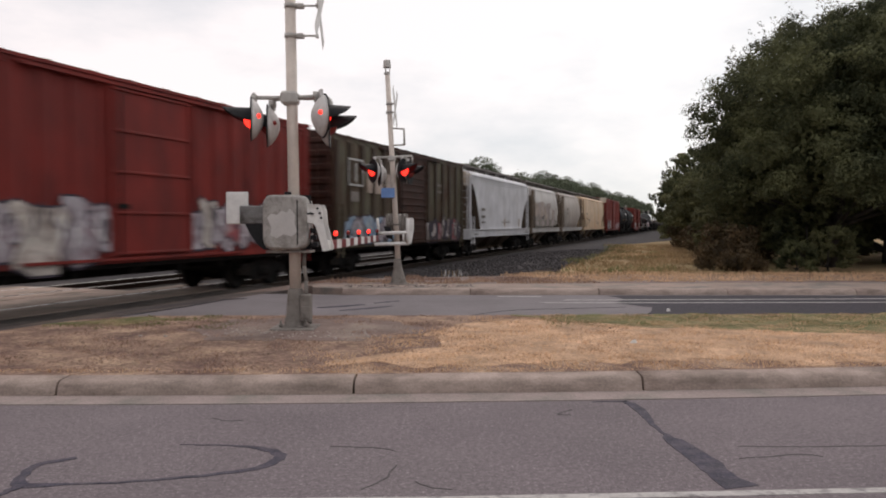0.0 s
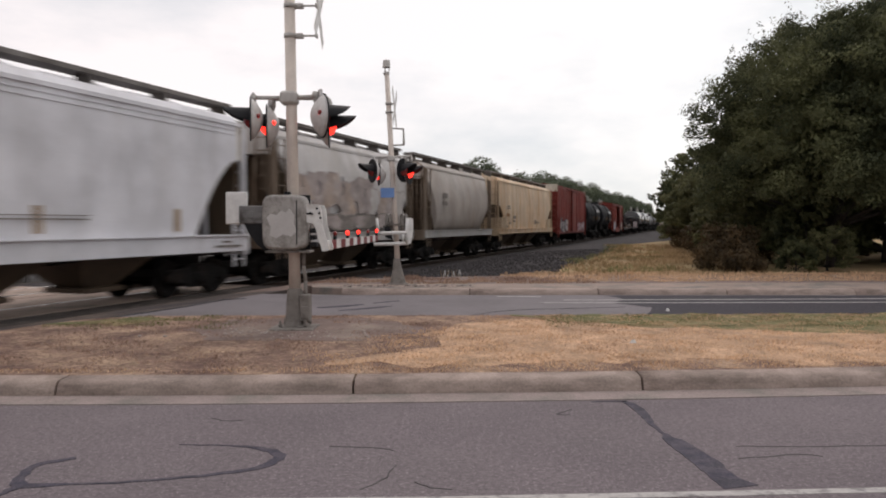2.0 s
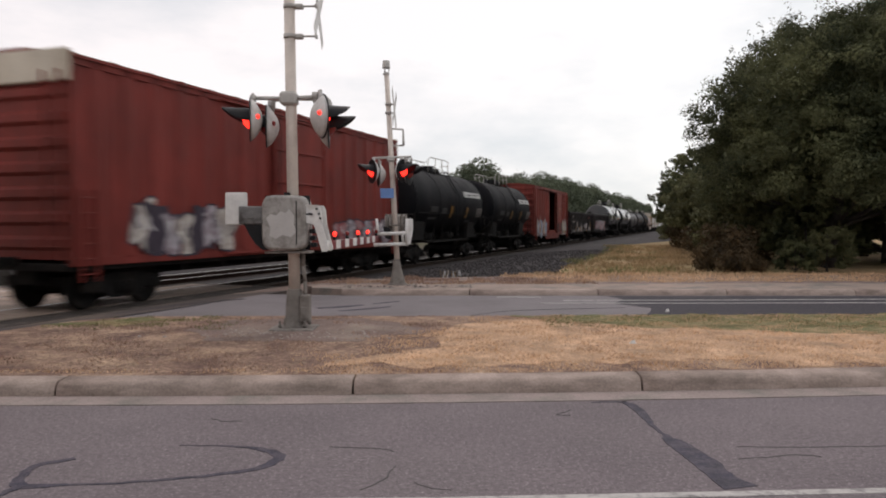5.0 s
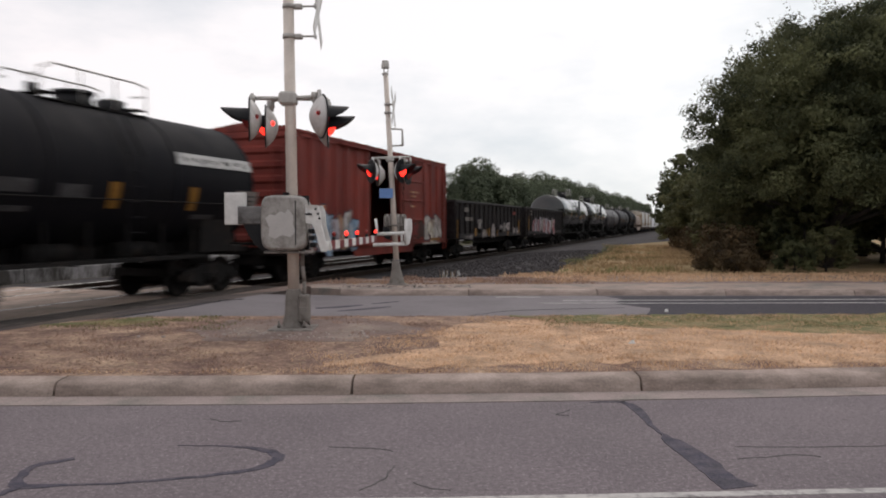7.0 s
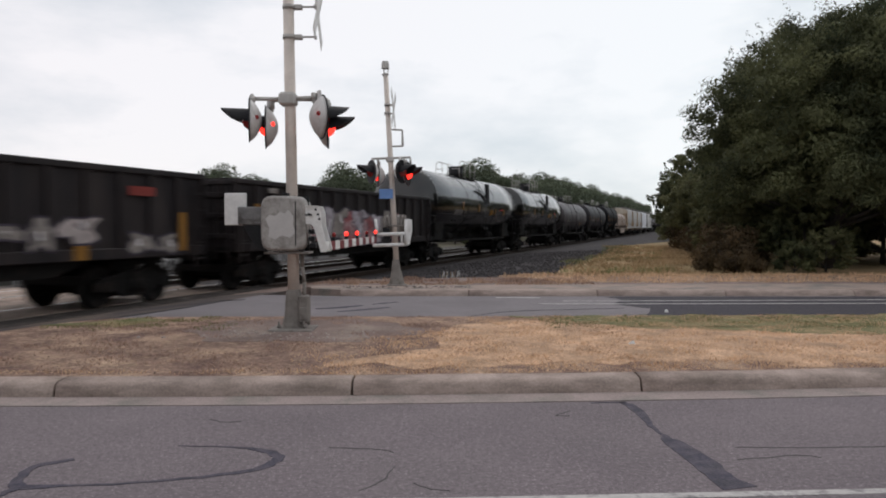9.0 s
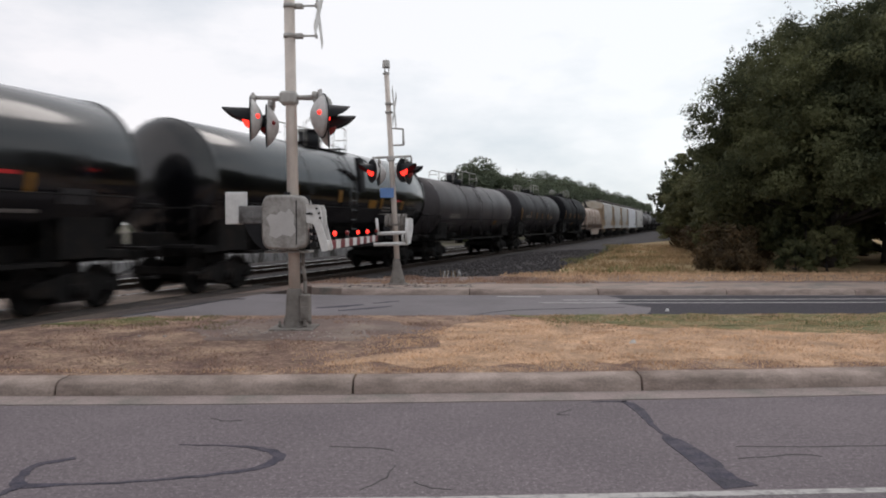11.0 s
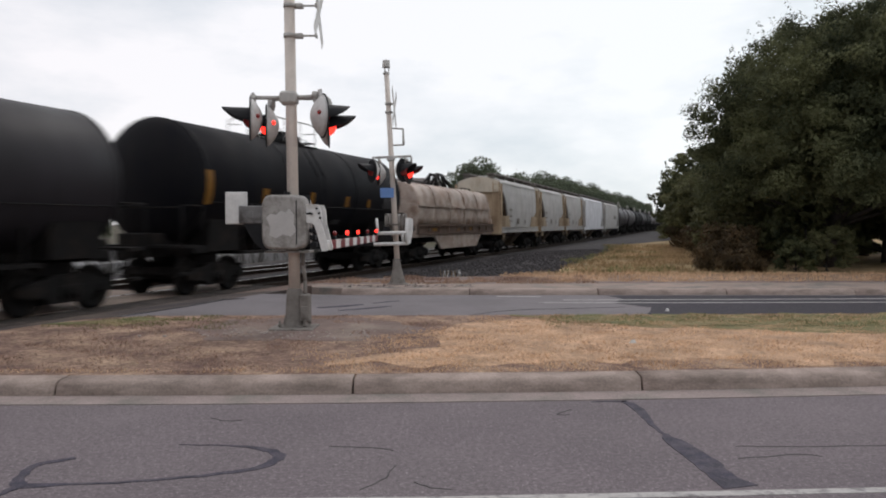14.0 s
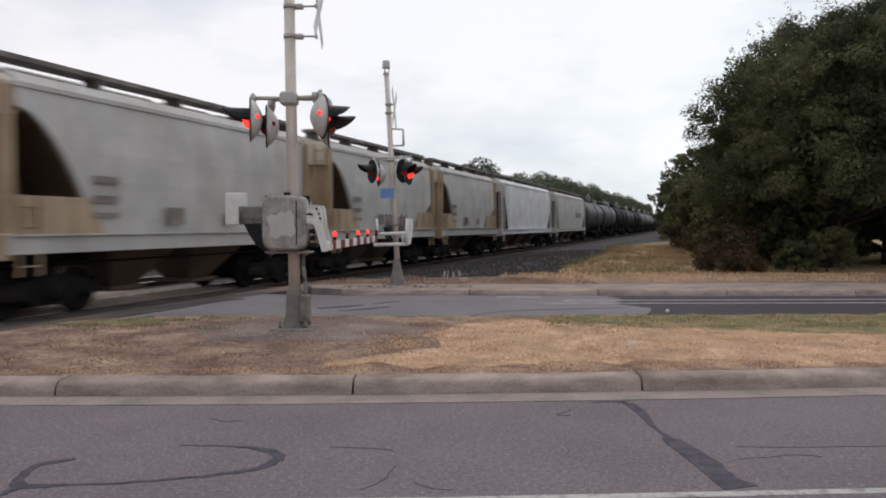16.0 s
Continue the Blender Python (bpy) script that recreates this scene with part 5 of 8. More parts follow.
# ---- covered hopper cars
def hopper_car(L, label, side_mat, sill_mat, end_mat, bays=3, top=4.42, round_side=0.0, slope=2.0, sill=(0.95, 1.32), cap_mat=None, slope_mat=None, end_panel=False, far_plate=False, lip=None, far_lip=None, far_slope=None, plate_mat=None):
    car = thing("covered_hopper_car", label, "hopper car", "cars of the freight train")
    h = L / 2
    z_low = sill[1] - 0.05
    # the end slope starts at the lip and curves down to the sill
    lip = lip or top - 0.8
    far_lip, far_slope = far_lip or lip, far_slope or slope

    def line_(sgn):
        run, edge = (slope, lip) if sgn < 0 else (far_slope, far_lip)
        return [(d * run, z_low + (edge - z_low) * (1 - d ** 1.7)) for d in (0.0, 0.14, 0.28, 0.42, 0.56, 0.68, 0.79, 0.88, 0.95, 1.0)]

    def ring(x, zb):
        pts = []
        n = 5
        for i in range(n + 1):                               # near side, up
            z = zb + (top - EAVE - zb) * i / n
            u = (z - z_low) / (top - EAVE - z_low)
            bulge = round_side * (1 - (2 * u - 0.9) ** 2)
            pts.append((x, -(HW - 0.05 - round_side + bulge), z))
        y0 = pts[-1][1]
        for i in range(1, 8):                                # the roof
            a = math.pi * i / 8
            pts.append((x, y0 * math.cos(a), top - EAVE + EAVE * math.sin(a) ** 0.8))
        for p in pts[n::-1]:
            pts.append((x, -p[1], p[2]))
        return pts

    g = Geo()
    rings = []
    for d, z in line_(-1):
        rings.append(ring(-h + 0.35 + d, z))
    for i in range(1, 6):
        rings.append(ring(-h + 0.35 + slope + (L - 0.7 - slope - far_slope) * i / 6, z_low))
    for d, z in reversed(line_(1)):
        rings.append(ring(h - 0.35 - d, z))
    g.loft(rings, smooth=round_side > 0.1)
    part("hopper_body", g, side_mat, car, "smooth-sided steel hopper body")
    # eave angle along the top of each side
    ye = HW - 0.05 - round_side + round_side * (1 - 1.1 ** 2)
    for sgn in (-1, 1):
        g = Geo()
        g.box(-h + 0.2, h - 0.2, min(sgn * (ye + 0.045), sgn * (ye - 0.02)), max(sgn * (ye + 0.045), sgn * (ye - 0.02)), top - EAVE - 0.08, top - EAVE + 0.01)
        part("eave_angle", g, side_mat, car)
        if round_side == 0:
            for z in (top - EAVE - 0.2, top - EAVE - 0.32):
                g = Geo()
                g.box(-h + 0.5, h - 0.5, min(sgn * (ye + 0.02), sgn * (ye - 0.02)), max(sgn * (ye + 0.02), sgn * (ye - 0.02)), z, z + 0.03)
                part("side_seam", g, side_mat, car)
    # side sills
    for sgn in (-1, 1):
        g = Geo()
        g.slab(-h, h, sgn * HW - 0.05, sgn * HW + 0.05, sill[0], sill[1], 0.015)
        g.box(-h, h, sgn * HW - 0.12, sgn * HW + 0.07, sill[1] - 0.03, sill[1])
        part("side_sill", g, sill_mat, car, "long side sill")
    # inner slope sheets behind the open ends, frames and posts
    for sgn in (-1, 1):
        g = Geo()
        edge = lip if sgn < 0 else far_lip
        # Sheet over the body's own slope; its dark colour stands for shade.
        under = [(h - 0.35 - d + 0.035, z - 0.03) for d, z in line_(sgn)]
        outer = [(sgn * x, z) for x, z in under] + [(sgn * (x - 0.03), z + 0.02) for x, z in reversed(under)]
        wy = HW - 0.055 - round_side * 0.9
        g.loft([[(x, y, z) for x, z in outer] for y in (-wy, wy)])
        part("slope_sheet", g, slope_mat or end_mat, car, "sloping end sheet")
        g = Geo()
        # Filler plate added so that no sky shows through the recess.
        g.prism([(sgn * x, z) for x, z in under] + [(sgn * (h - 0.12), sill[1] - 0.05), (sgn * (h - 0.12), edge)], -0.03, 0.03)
        part("centre_web", g, slope_mat or end_mat, car, "dark filler plate in the recess under the slope")
        g = Geo()
        for y in (-HW + 0.06, HW - 0.06):
            g.box(sgn * (h - 0.10) - 0.05, sgn * (h - 0.10) + 0.05, y - 0.06, y + 0.06, sill[0], top - 0.45)
        for y in (-0.55, 0.55):
            g.box(sgn * (h - 0.5) - 0.05, sgn * (h - 0.5) + 0.05, y - 0.05, y + 0.05, sill[0], top - 1.0)
        g.slab(sgn * h - 0.06, sgn * h + 0.06, -HW, HW, sill[0] - 0.1, sill[1] + 0.02, 0.02)
        g.slab(min(sgn * (h - 1.5), sgn * h), max(sgn * (h - 1.5), sgn * h), -HW + 0.06, HW - 0.06, sill[1] - 0.06, sill[1] - 0.0, 0.01)
        part("end_frame", g, end_mat, car, "end posts and platform")
        if end_panel or (far_plate and sgn > 0):
            # Added across the open end to hide the sky; dark slope_mat stands for shade.
            g = Geo()
            wide = HW - (0.2 if end_panel else 0.04)
            g.slab(sgn * (h - 0.24) - 0.03, sgn * (h - 0.24) + 0.03, -wide, wide, sill[1], top - 0.9, 0.01)
            part("end_bulkhead", g, plate_mat or slope_mat or end_mat, car, "plate closing the car end")
        if not end_panel:
            for y in (-HW + 0.45, HW - 0.45):
                g = Geo()
                g.pipe([(sgn * (h - 0.12), y, sill[1]), (sgn * (h - 0.12), y, top - 0.42), (sgn * (h - 0.7), y, top - 0.42)], 0.035, 8)
                part("end_rail", g, end_mat, car, "bent grab rail at the car end")
            g = Geo()
            g.tube((sgn * (h - 0.62), -0.62, sill[1] + 0.42), (sgn * (h - 0.62), 0.30, sill[1] + 0.42), 0.17, 12)
            part("air_tank", g, M_TRUCK, car, "grimy brake air tank")
        if end_panel is True:
            for y in (-HW + 0.02, HW - 0.06):
                g = Geo()
                g.prism([(sgn * h, sill[1]), (sgn * h, sill[1] + 0.72), (sgn * (h - 1.9), sill[1] + 0.72), (sgn * (h - 2.3), sill[1])], y, y + 0.04)
                part("end_panel", g, end_mat, car, "low side plate at the car end")
            g = Geo()
            g.slab(min(sgn * (h - 0.06), sgn * (h - 0.02)), max(sgn * (h - 0.06), sgn * (h - 0.02)), -HW + 0.06, HW - 0.06, sill[1] - 0.02, sill[1] + 0.70, 0.01)
            part("end_panel", g, end_mat, car, "low plate across the car end")
        g = Geo()
        w = HW - 0.10 - round_side * 0.9
        low = min(edge, top - 0.95)
        arch = [(-w, low), (-w, top - EAVE), (-w * 0.8, top - 0.2), (-w * 0.45, top - 0.04), (0, top + 0.01), (w * 0.45, top - 0.04), (w * 0.8, top - 0.2), (w, top - EAVE), (w, low)]
        g.prism(arch, min(sgn * (h - 0.36), sgn * (h - 0.05)), max(sgn * (h - 0.36), sgn * (h - 0.05)), "x")
        part("end_cap", g, cap_mat or end_mat, car, "plain upper end panel")
        ladder(car, sgn * (h - 0.02), 0, -HW + 0.4, sill[1], top - 0.3, end_mat, 8, "y")
        ladder(car, min(sgn * (h - 0.65), sgn * (h - 0.2)), max(sgn * (h - 0.65), sgn * (h - 0.2)), -HW - 0.02, sill[0] - 0.4, (sill[1] + 0.7) if end_panel else top - 0.5, end_mat, 4 if end_panel else 9)
    # running boards on the roof with their brackets, and hatches
    for sgn in (-1, 1):
        g = Geo()
        y = sgn * 0.78
        g.box(-h - 0.05, h + 0.05, y - 0.26, y + 0.26, top + 0.13, top + 0.23)
        n = round(L / 2.4)
        for i in range(n + 1):
            x = -h + 0.2 + (L - 0.4) * i / n
            g.box(x - 0.035, x + 0.035, y - 0.24, y + 0.24, top - 0.16, top + 0.13)
        part("running_board", g, P_WALKWAY, car, "grey grating walkway on the roof")
    g = Geo()
    n = max(2, round(L / 2.6))
    for i in range(n):
        g = Geo()
        x = -h + 0.9 + (L - 1.8) * (i + 0.5) / n
        g.slab(x - 0.95, x + 0.95, -0.34, 0.34, top - 0.05, top + 0.13, 0.05)
        part("roof_hatch", g, side_mat, car, "long roof hatch")
    # discharge bays
    inset = 1.4
    span = L - 2 * (inset + 1.2)
    for i in range(bays):
        c = -span / 2 + span * (i + 0.5) / bays
        w = span / bays / 2 - 0.05
        g = Geo()
        g.loft([[(c + a * w, b * (HW - 0.25), sill[0] + 0.3) for a, b in ((-1, -1), (1, -1), (1, 1), (-1, 1))],
                [(c + a * w * 0.3, b * 0.42, 0.2) for a, b in ((-1, -1), (1, -1), (1, 1), (-1, 1))]])
        g.slab(c - w * 0.4, c + w * 0.4, -0.6, 0.6, 0.08, 0.2, 0.02)
        part("discharge_bay", g, slope_mat or end_mat, car, "dark brown steel discharge chute")
    g = Geo()
    g.box(-h, h, -0.22, 0.22, 0.72, 1.15)
    g.tube((-h + 0.2, -0.9, 0.82), (h - 0.2, -0.9, 0.82), 0.03, 6)
    part("centre_sill", g, M_TRUCK, car)
    running_gear(car, L, inset)
    return car


# ---- tank cars
def tank_car(L, label, mat, r=1.63, centre=2.73, dome="low", plat=1.5, mid=0.0, inset=1.7):
    car = thing("tank_car", label, "tank car", "cars of the freight train")
    h = L / 2
    g = Geo()
    seg = 40
    e = 0.55
    rings = []
    prof = [(-h + e * (1 - math.cos(a)), r * math.sin(a)) for a in [math.pi / 2 * i / 7 for i in range(8)]]
    prof[0] = (prof[0][0], 0.02)
    prof = prof + [(-h + e + (L - 2 * e) * i / 6, r) for i in range(1, 6)] + [(-x, q) for x, q in reversed(prof)]
    for x, q in prof:
        rings.append([(x, q * math.cos(a), centre + q * math.sin(a)) for a in [2 * math.pi * i / seg for i in range(seg)]])
    g.loft(rings, smooth=True)
    part("tank", g, mat, car, "cylindrical steel tank with domed ends")
    # weld bands round the tank
    for x in (-h + e, -L / 6, L / 6, h - e):
        g = Geo()
        g.loft([[(xx, (r + 0.012) * math.cos(a), centre + (r + 0.012) * math.sin(a)) for a in [2 * math.pi * i / seg for i in range(seg)]] for xx in (x - 0.04, x + 0.04)], smooth=True)
        part("weld_band", g, mat, car)
    # stub sills, bolster saddles, end platforms and their rails
    for sgn in (-1, 1):
        g = Geo()
        xs = sorted((sgn * (h - 3.2), sgn * (h + 0.25)))
        g.slab(xs[0], xs[1], -0.5, 0.5, 0.78, centre - r + 0.3, 0.03)
        part("stub_sill", g, M_TRUCK, car, "black end sill")
        g = Geo()
        c = sgn * (h - inset)
        g.prism([(-1.25, 0.9), (1.25, 0.9), (1.3, centre - r + 0.75), (-1.3, centre - r + 0.75)], c - 0.65, c + 0.65, "x")
        part("bolster_saddle", g, M_TRUCK, car, "black saddle under the tank")
        g = Geo()
        xs = sorted((sgn * (h - 0.25), sgn * (h + 0.3)))
        g.box(xs[0], xs[1], -1.5, 1.5, 1.02, 1.09)
        deck = part("end_platform", g, M_TRUCK, car, "black end platform")
        for y in (-1.5, 1.5):
            g = Geo()
            g.pipe([(sgn * (h + 0.28), y, 0.55), (sgn * (h + 0.28), y, 2.05), (sgn * (h - 0.5), y, 2.05), (sgn * (h - 0.5), y, 1.05)], 0.022)
            part("hand_rail", g, M_TRUCK, deck, "bent black hand rail")
        g = Geo()
        g.pipe([(sgn * (h + 0.28), -1.5, 2.0), (sgn * (h + 0.28), 1.5, 2.0)], 0.022)
        part("cross_rail", g, M_TRUCK, deck)
    # brake gear slung under the ends
    for sgn in (-1, 1):
        g = Geo()
        g.tube((sgn * (h - 3.6), -0.75, 1.02), (sgn * (h - 4.8), -0.75, 1.02), 0.2, 12)
        part("air_tank", g, M_TRUCK, car)
        g = Geo()
        g.slab(sgn * (h - 0.75) - 0.28, sgn * (h - 0.75) + 0.28, -1.25, 1.25, 0.86, 1.06, 0.02)
        for y in (-1.35, 1.35):
            g.slab(sgn * (h + 0.1) - 0.16, sgn * (h + 0.1) + 0.16, y - 0.1, y + 0.1, 0.35, 0.42, 0.01)
            g.box(sgn * (h + 0.1) - 0.15, sgn * (h + 0.1) - 0.12, y - 0.02, y + 0.02, 0.4, 1.05)
            g.box(sgn * (h + 0.1) + 0.12, sgn * (h + 0.1) + 0.15, y - 0.02, y + 0.02, 0.4, 1.05)
        part("end_step", g, M_TRUCK, car, "black end sill and hanging steps")
    # ladders and the platform round the fittings
    for y in (-r - 0.12, r + 0.12):
        g = Geo()
        for x in (mid - 0.22, mid + 0.22):
            g.tube((x, y, 1.0), (x, y, centre + 0.4), 0.02, 6)
            g.tube((x, y, centre + 0.4), (x, math.copysign(1.0, y), centre + r + 0.02), 0.02, 6)
        for i in range(7):
            z = 1.1 + i * 0.33
            g.tube((mid - 0.22, y, z), (mid + 0.22, y, z), 0.013, 5)
        part("ladder", g, mat, car)
    zt = centre + r
    g = Geo()
    for y0, y1 in ((-0.75, -0.45), (0.45, 0.75)):
        g.box(mid - plat, mid + plat, y0, y1, zt - 0.14, zt - 0.11)
    for x in (mid - plat + 0.2, mid + plat - 0.2):
        g.box(x - 0.2, x + 0.2, -0.7, 0.7, zt - 0.0, zt + 0.03)
    for x in (mid - plat * 0.6, mid + plat * 0.6):
        for y in (-0.8, 0.8):
            g.pipe([(x, y, zt - 0.12), (x, y * 0.95, zt - 0.34)], 0.04)
    part("platform", g, M_TRUCK, car, "black grating platform round the hatch")
    for y in (-0.68, 0.68):
        g = Geo()
        rh = 1.0 if dome == "high" else 0.78
        g.pipe([(mid - plat, y, zt + 0.62 * rh), (mid - plat + 0.35, y, zt + 0.80 * rh), (mid + plat - 0.35, y, zt + 0.80 * rh), (mid + plat, y, zt + 0.74 * rh)], 0.022)
        for x, z in ((-plat, 0.62), (-plat * 0.3, 0.8), (plat * 0.35, 0.8), (plat, 0.74)):
            g.tube((mid + x, y, zt - 0.13), (mid + x, y, zt + z * rh), 0.02, 6)
        part("hand_rail", g, M_GALV, car, "thin grey hand rail on posts")
    g = Geo()
    if dome == "high":
        g.tube((mid, 0, zt - 0.15), (mid, 0, zt + 0.52), 0.42, 20)
        g.tube((mid, 0, zt + 0.50), (mid, 0, zt + 0.58), 0.46, 20)
    elif dome == "pipes":
        g.tube((mid - 0.56, 0, zt - 0.12), (mid - 0.56, 0, zt + 0.46), 0.25, 16)
        g.tube((mid - 0.56, 0, zt + 0.46), (mid - 0.56, 0, zt + 0.53), 0.29, 16)
        g.tube((mid + 0.29, 0, zt - 0.12), (mid + 0.29, 0, zt + 0.22), 0.36, 16)
        g.tube((mid + 0.22, 0, zt + 0.2), (mid + 0.22, 0, zt + 0.62), 0.16, 12, 0.10)
        g.tube((mid + 1.0, 0.1, zt - 0.12), (mid + 1.0, 0.1, zt + 0.2), 0.10, 10)
    else:
        g.tube((mid, 0, zt - 0.12), (mid, 0, zt + 0.20), 0.40, 20)
        g.tube((mid, 0, zt + 0.2), (mid, 0, zt + 0.27), 0.45, 20)
        g.tube((mid + 1.1, 0, zt - 0.12), (mid + 1.1, 0, zt + 0.22), 0.33, 16)
        g.tube((mid - 1.0, 0.1, zt - 0.12), (mid - 1.0, 0.1, zt + 0.3), 0.12, 10)
    part("manway", g, M_BLACK, car, "black manway dome and valves")
    for y in (-0.68, 0.68):
        for x in (mid - plat, mid + plat):
            g = Geo()
            g.tube((x, y, zt + 0.36), (x, y * 0.35, zt + 0.36), 0.018, 6)
            part("end_rail", g, M_GALV, car)
    g = Geo()
    g.tube((0, -0.2, centre - r + 0.1), (0, -0.2, centre - r - 0.4), 0.16, 12)
    g.tube((-0.5, 0.5, 0.85), (0.6, 0.5, 0.85), 0.2, 12)
    part("bottom_outlet", g, M_TRUCK, car)
    g = Geo()
    g.box(-h + 3.15, h - 3.15, -0.4, 0.4, 0.74, 1.16)
    part("centre_sill", g, M_TRUCK, car)
    for sgn in (-1, 1):
        g = Geo()
        y0, y1 = sorted((sgn * 1.0, sgn * 1.42))
        g.box(-h + 2.35, h - 2.35, y0, y1, 0.78, 0.86)
        for x in np.linspace(-h + 2.6, h - 2.6, 6):
            g.box(x - 0.04, x + 0.04, min(0, sgn * 1.05), max(0, sgn * 1.05), 0.80, 0.92)
            g.box(x - 0.03, x + 0.03, sgn * 1.2 - 0.03, sgn * 1.2 + 0.03, 0.85, 1.75)
        part("running_board", g, M_TRUCK, car, "dark walkway along the tank's foot")
    g = Geo()
    y = -math.sqrt(r * r - 0.55 ** 2) - 0.10
    g.tube((-h + 0.7, y, centre - 0.55), (h - 0.7, y, centre - 0.55), 0.016, 5)
    part("grab_rail", g, M_TRUCK, car)
    running_gear(car, L, inset)
    return car


def tank_marks(car, rows, mat, r=1.63, centre=2.73, name="marking", label="stencilled markings"):
    """Bars that lie on the round of the tank. rows: x0, x1, z0, z1."""
    for x0, x1, z0, z1 in rows:
        g = Geo()
        a0, a1 = math.asin(max(-1, min(1, (z0 - centre) / r))), math.asin(max(-1, min(1, (z1 - centre) / r)))
        ring = []
        for i in range(5):
            a = a0 + (a1 - a0) * i / 4
            ring.append([(x0, -(r + 0.016) * math.cos(a), centre + (r + 0.016) * math.sin(a)), (x1, -(r + 0.016) * math.cos(a), centre + (r + 0.016) * math.sin(a)),
                         (x1, -(r + 0.004) * math.cos(a), centre + (r + 0.004) * math.sin(a)), (x0, -(r + 0.004) * math.cos(a), centre + (r + 0.004) * math.sin(a))])
        g.loft(ring)
        part(name, g, mat, car, label)


# ---- gondolas and the coil car
def gondola(L, label, mat, top=2.86, sill=1.0):
    car = thing("gondola_car", label, "gondola", "cars of the freight train")
    h = L / 2
    for sgn in (-1, 1):
        g = Geo()
        y0, y1 = sgn * (HW - 0.14), sgn * (HW - 0.06)
        g.box(-h, h, min(y0, y1), max(y0, y1), sill, top)
        y2 = sgn * (HW + 0.02)
        g.slab(-h, h, min(y0, y2), max(y0, y2), top - 0.14, top, 0.02)
        g.slab(-h, h, min(y0, y2), max(y0, y2), sill - 0.12, sill + 0.12, 0.02)
        wall = part("side_wall", g, mat, car, "ribbed steel side")
        n = round(L / 0.95)
        rib = Geo()
        rib.slab(-0.07, 0.07, min(y1, y2), max(y1, y2), sill + 0.121, top - 0.141, 0.015)
        rib = mesh_of("side_rib", rib, mat)
        for i in range(n + 1):
            part("side_rib", rib, mat, wall, "", pose(-h + 0.08 + (L - 0.16) * i / n, 0, 0))
    for sgn in (-1, 1):
        g = Geo()
        x = sgn * h
        g.box(min(x, x - sgn * 0.08), max(x, x - sgn * 0.08), -HW + 0.1, HW - 0.1, sill, top)
        for z in (sill + 0.3, sill + 0.85, sill + 1.4, top - 0.12):
            g.slab(min(x, x + sgn * 0.09), max(x, x + sgn * 0.09), -HW + 0.05, HW - 0.05, z - 0.06, z + 0.08, 0.02)
        part("end_wall", g, mat, car, "ribbed end wall")
        ladder(car, x + sgn * 0.13, 0, -HW + 0.35, sill - 0.3, top - 0.2, mat, 5, "y")
        ladder(car, min(x - sgn * 0.5, x - sgn * 0.1), max(x - sgn * 0.5, x - sgn * 0.1), -HW - 0.06, sill - 0.4, top - 0.3, mat, 5)
    g = Geo()
    g.box(-h, h, -HW + 0.1, HW - 0.1, sill - 0.1, sill + 0.02)
    g.box(-h, h, -0.25, 0.25, sill - 0.35, sill - 0.1)
    g.prism([(-h + 3.4, sill - 0.1), (-h + 4.4, sill - 0.42), (h - 4.4, sill - 0.42), (h - 3.4, sill - 0.1)], -HW + 0.25, -HW + 0.33)
    part("underframe", g, M_TRUCK, car, "grimy black underframe")
    running_gear(car, L, 1.9)
    return car


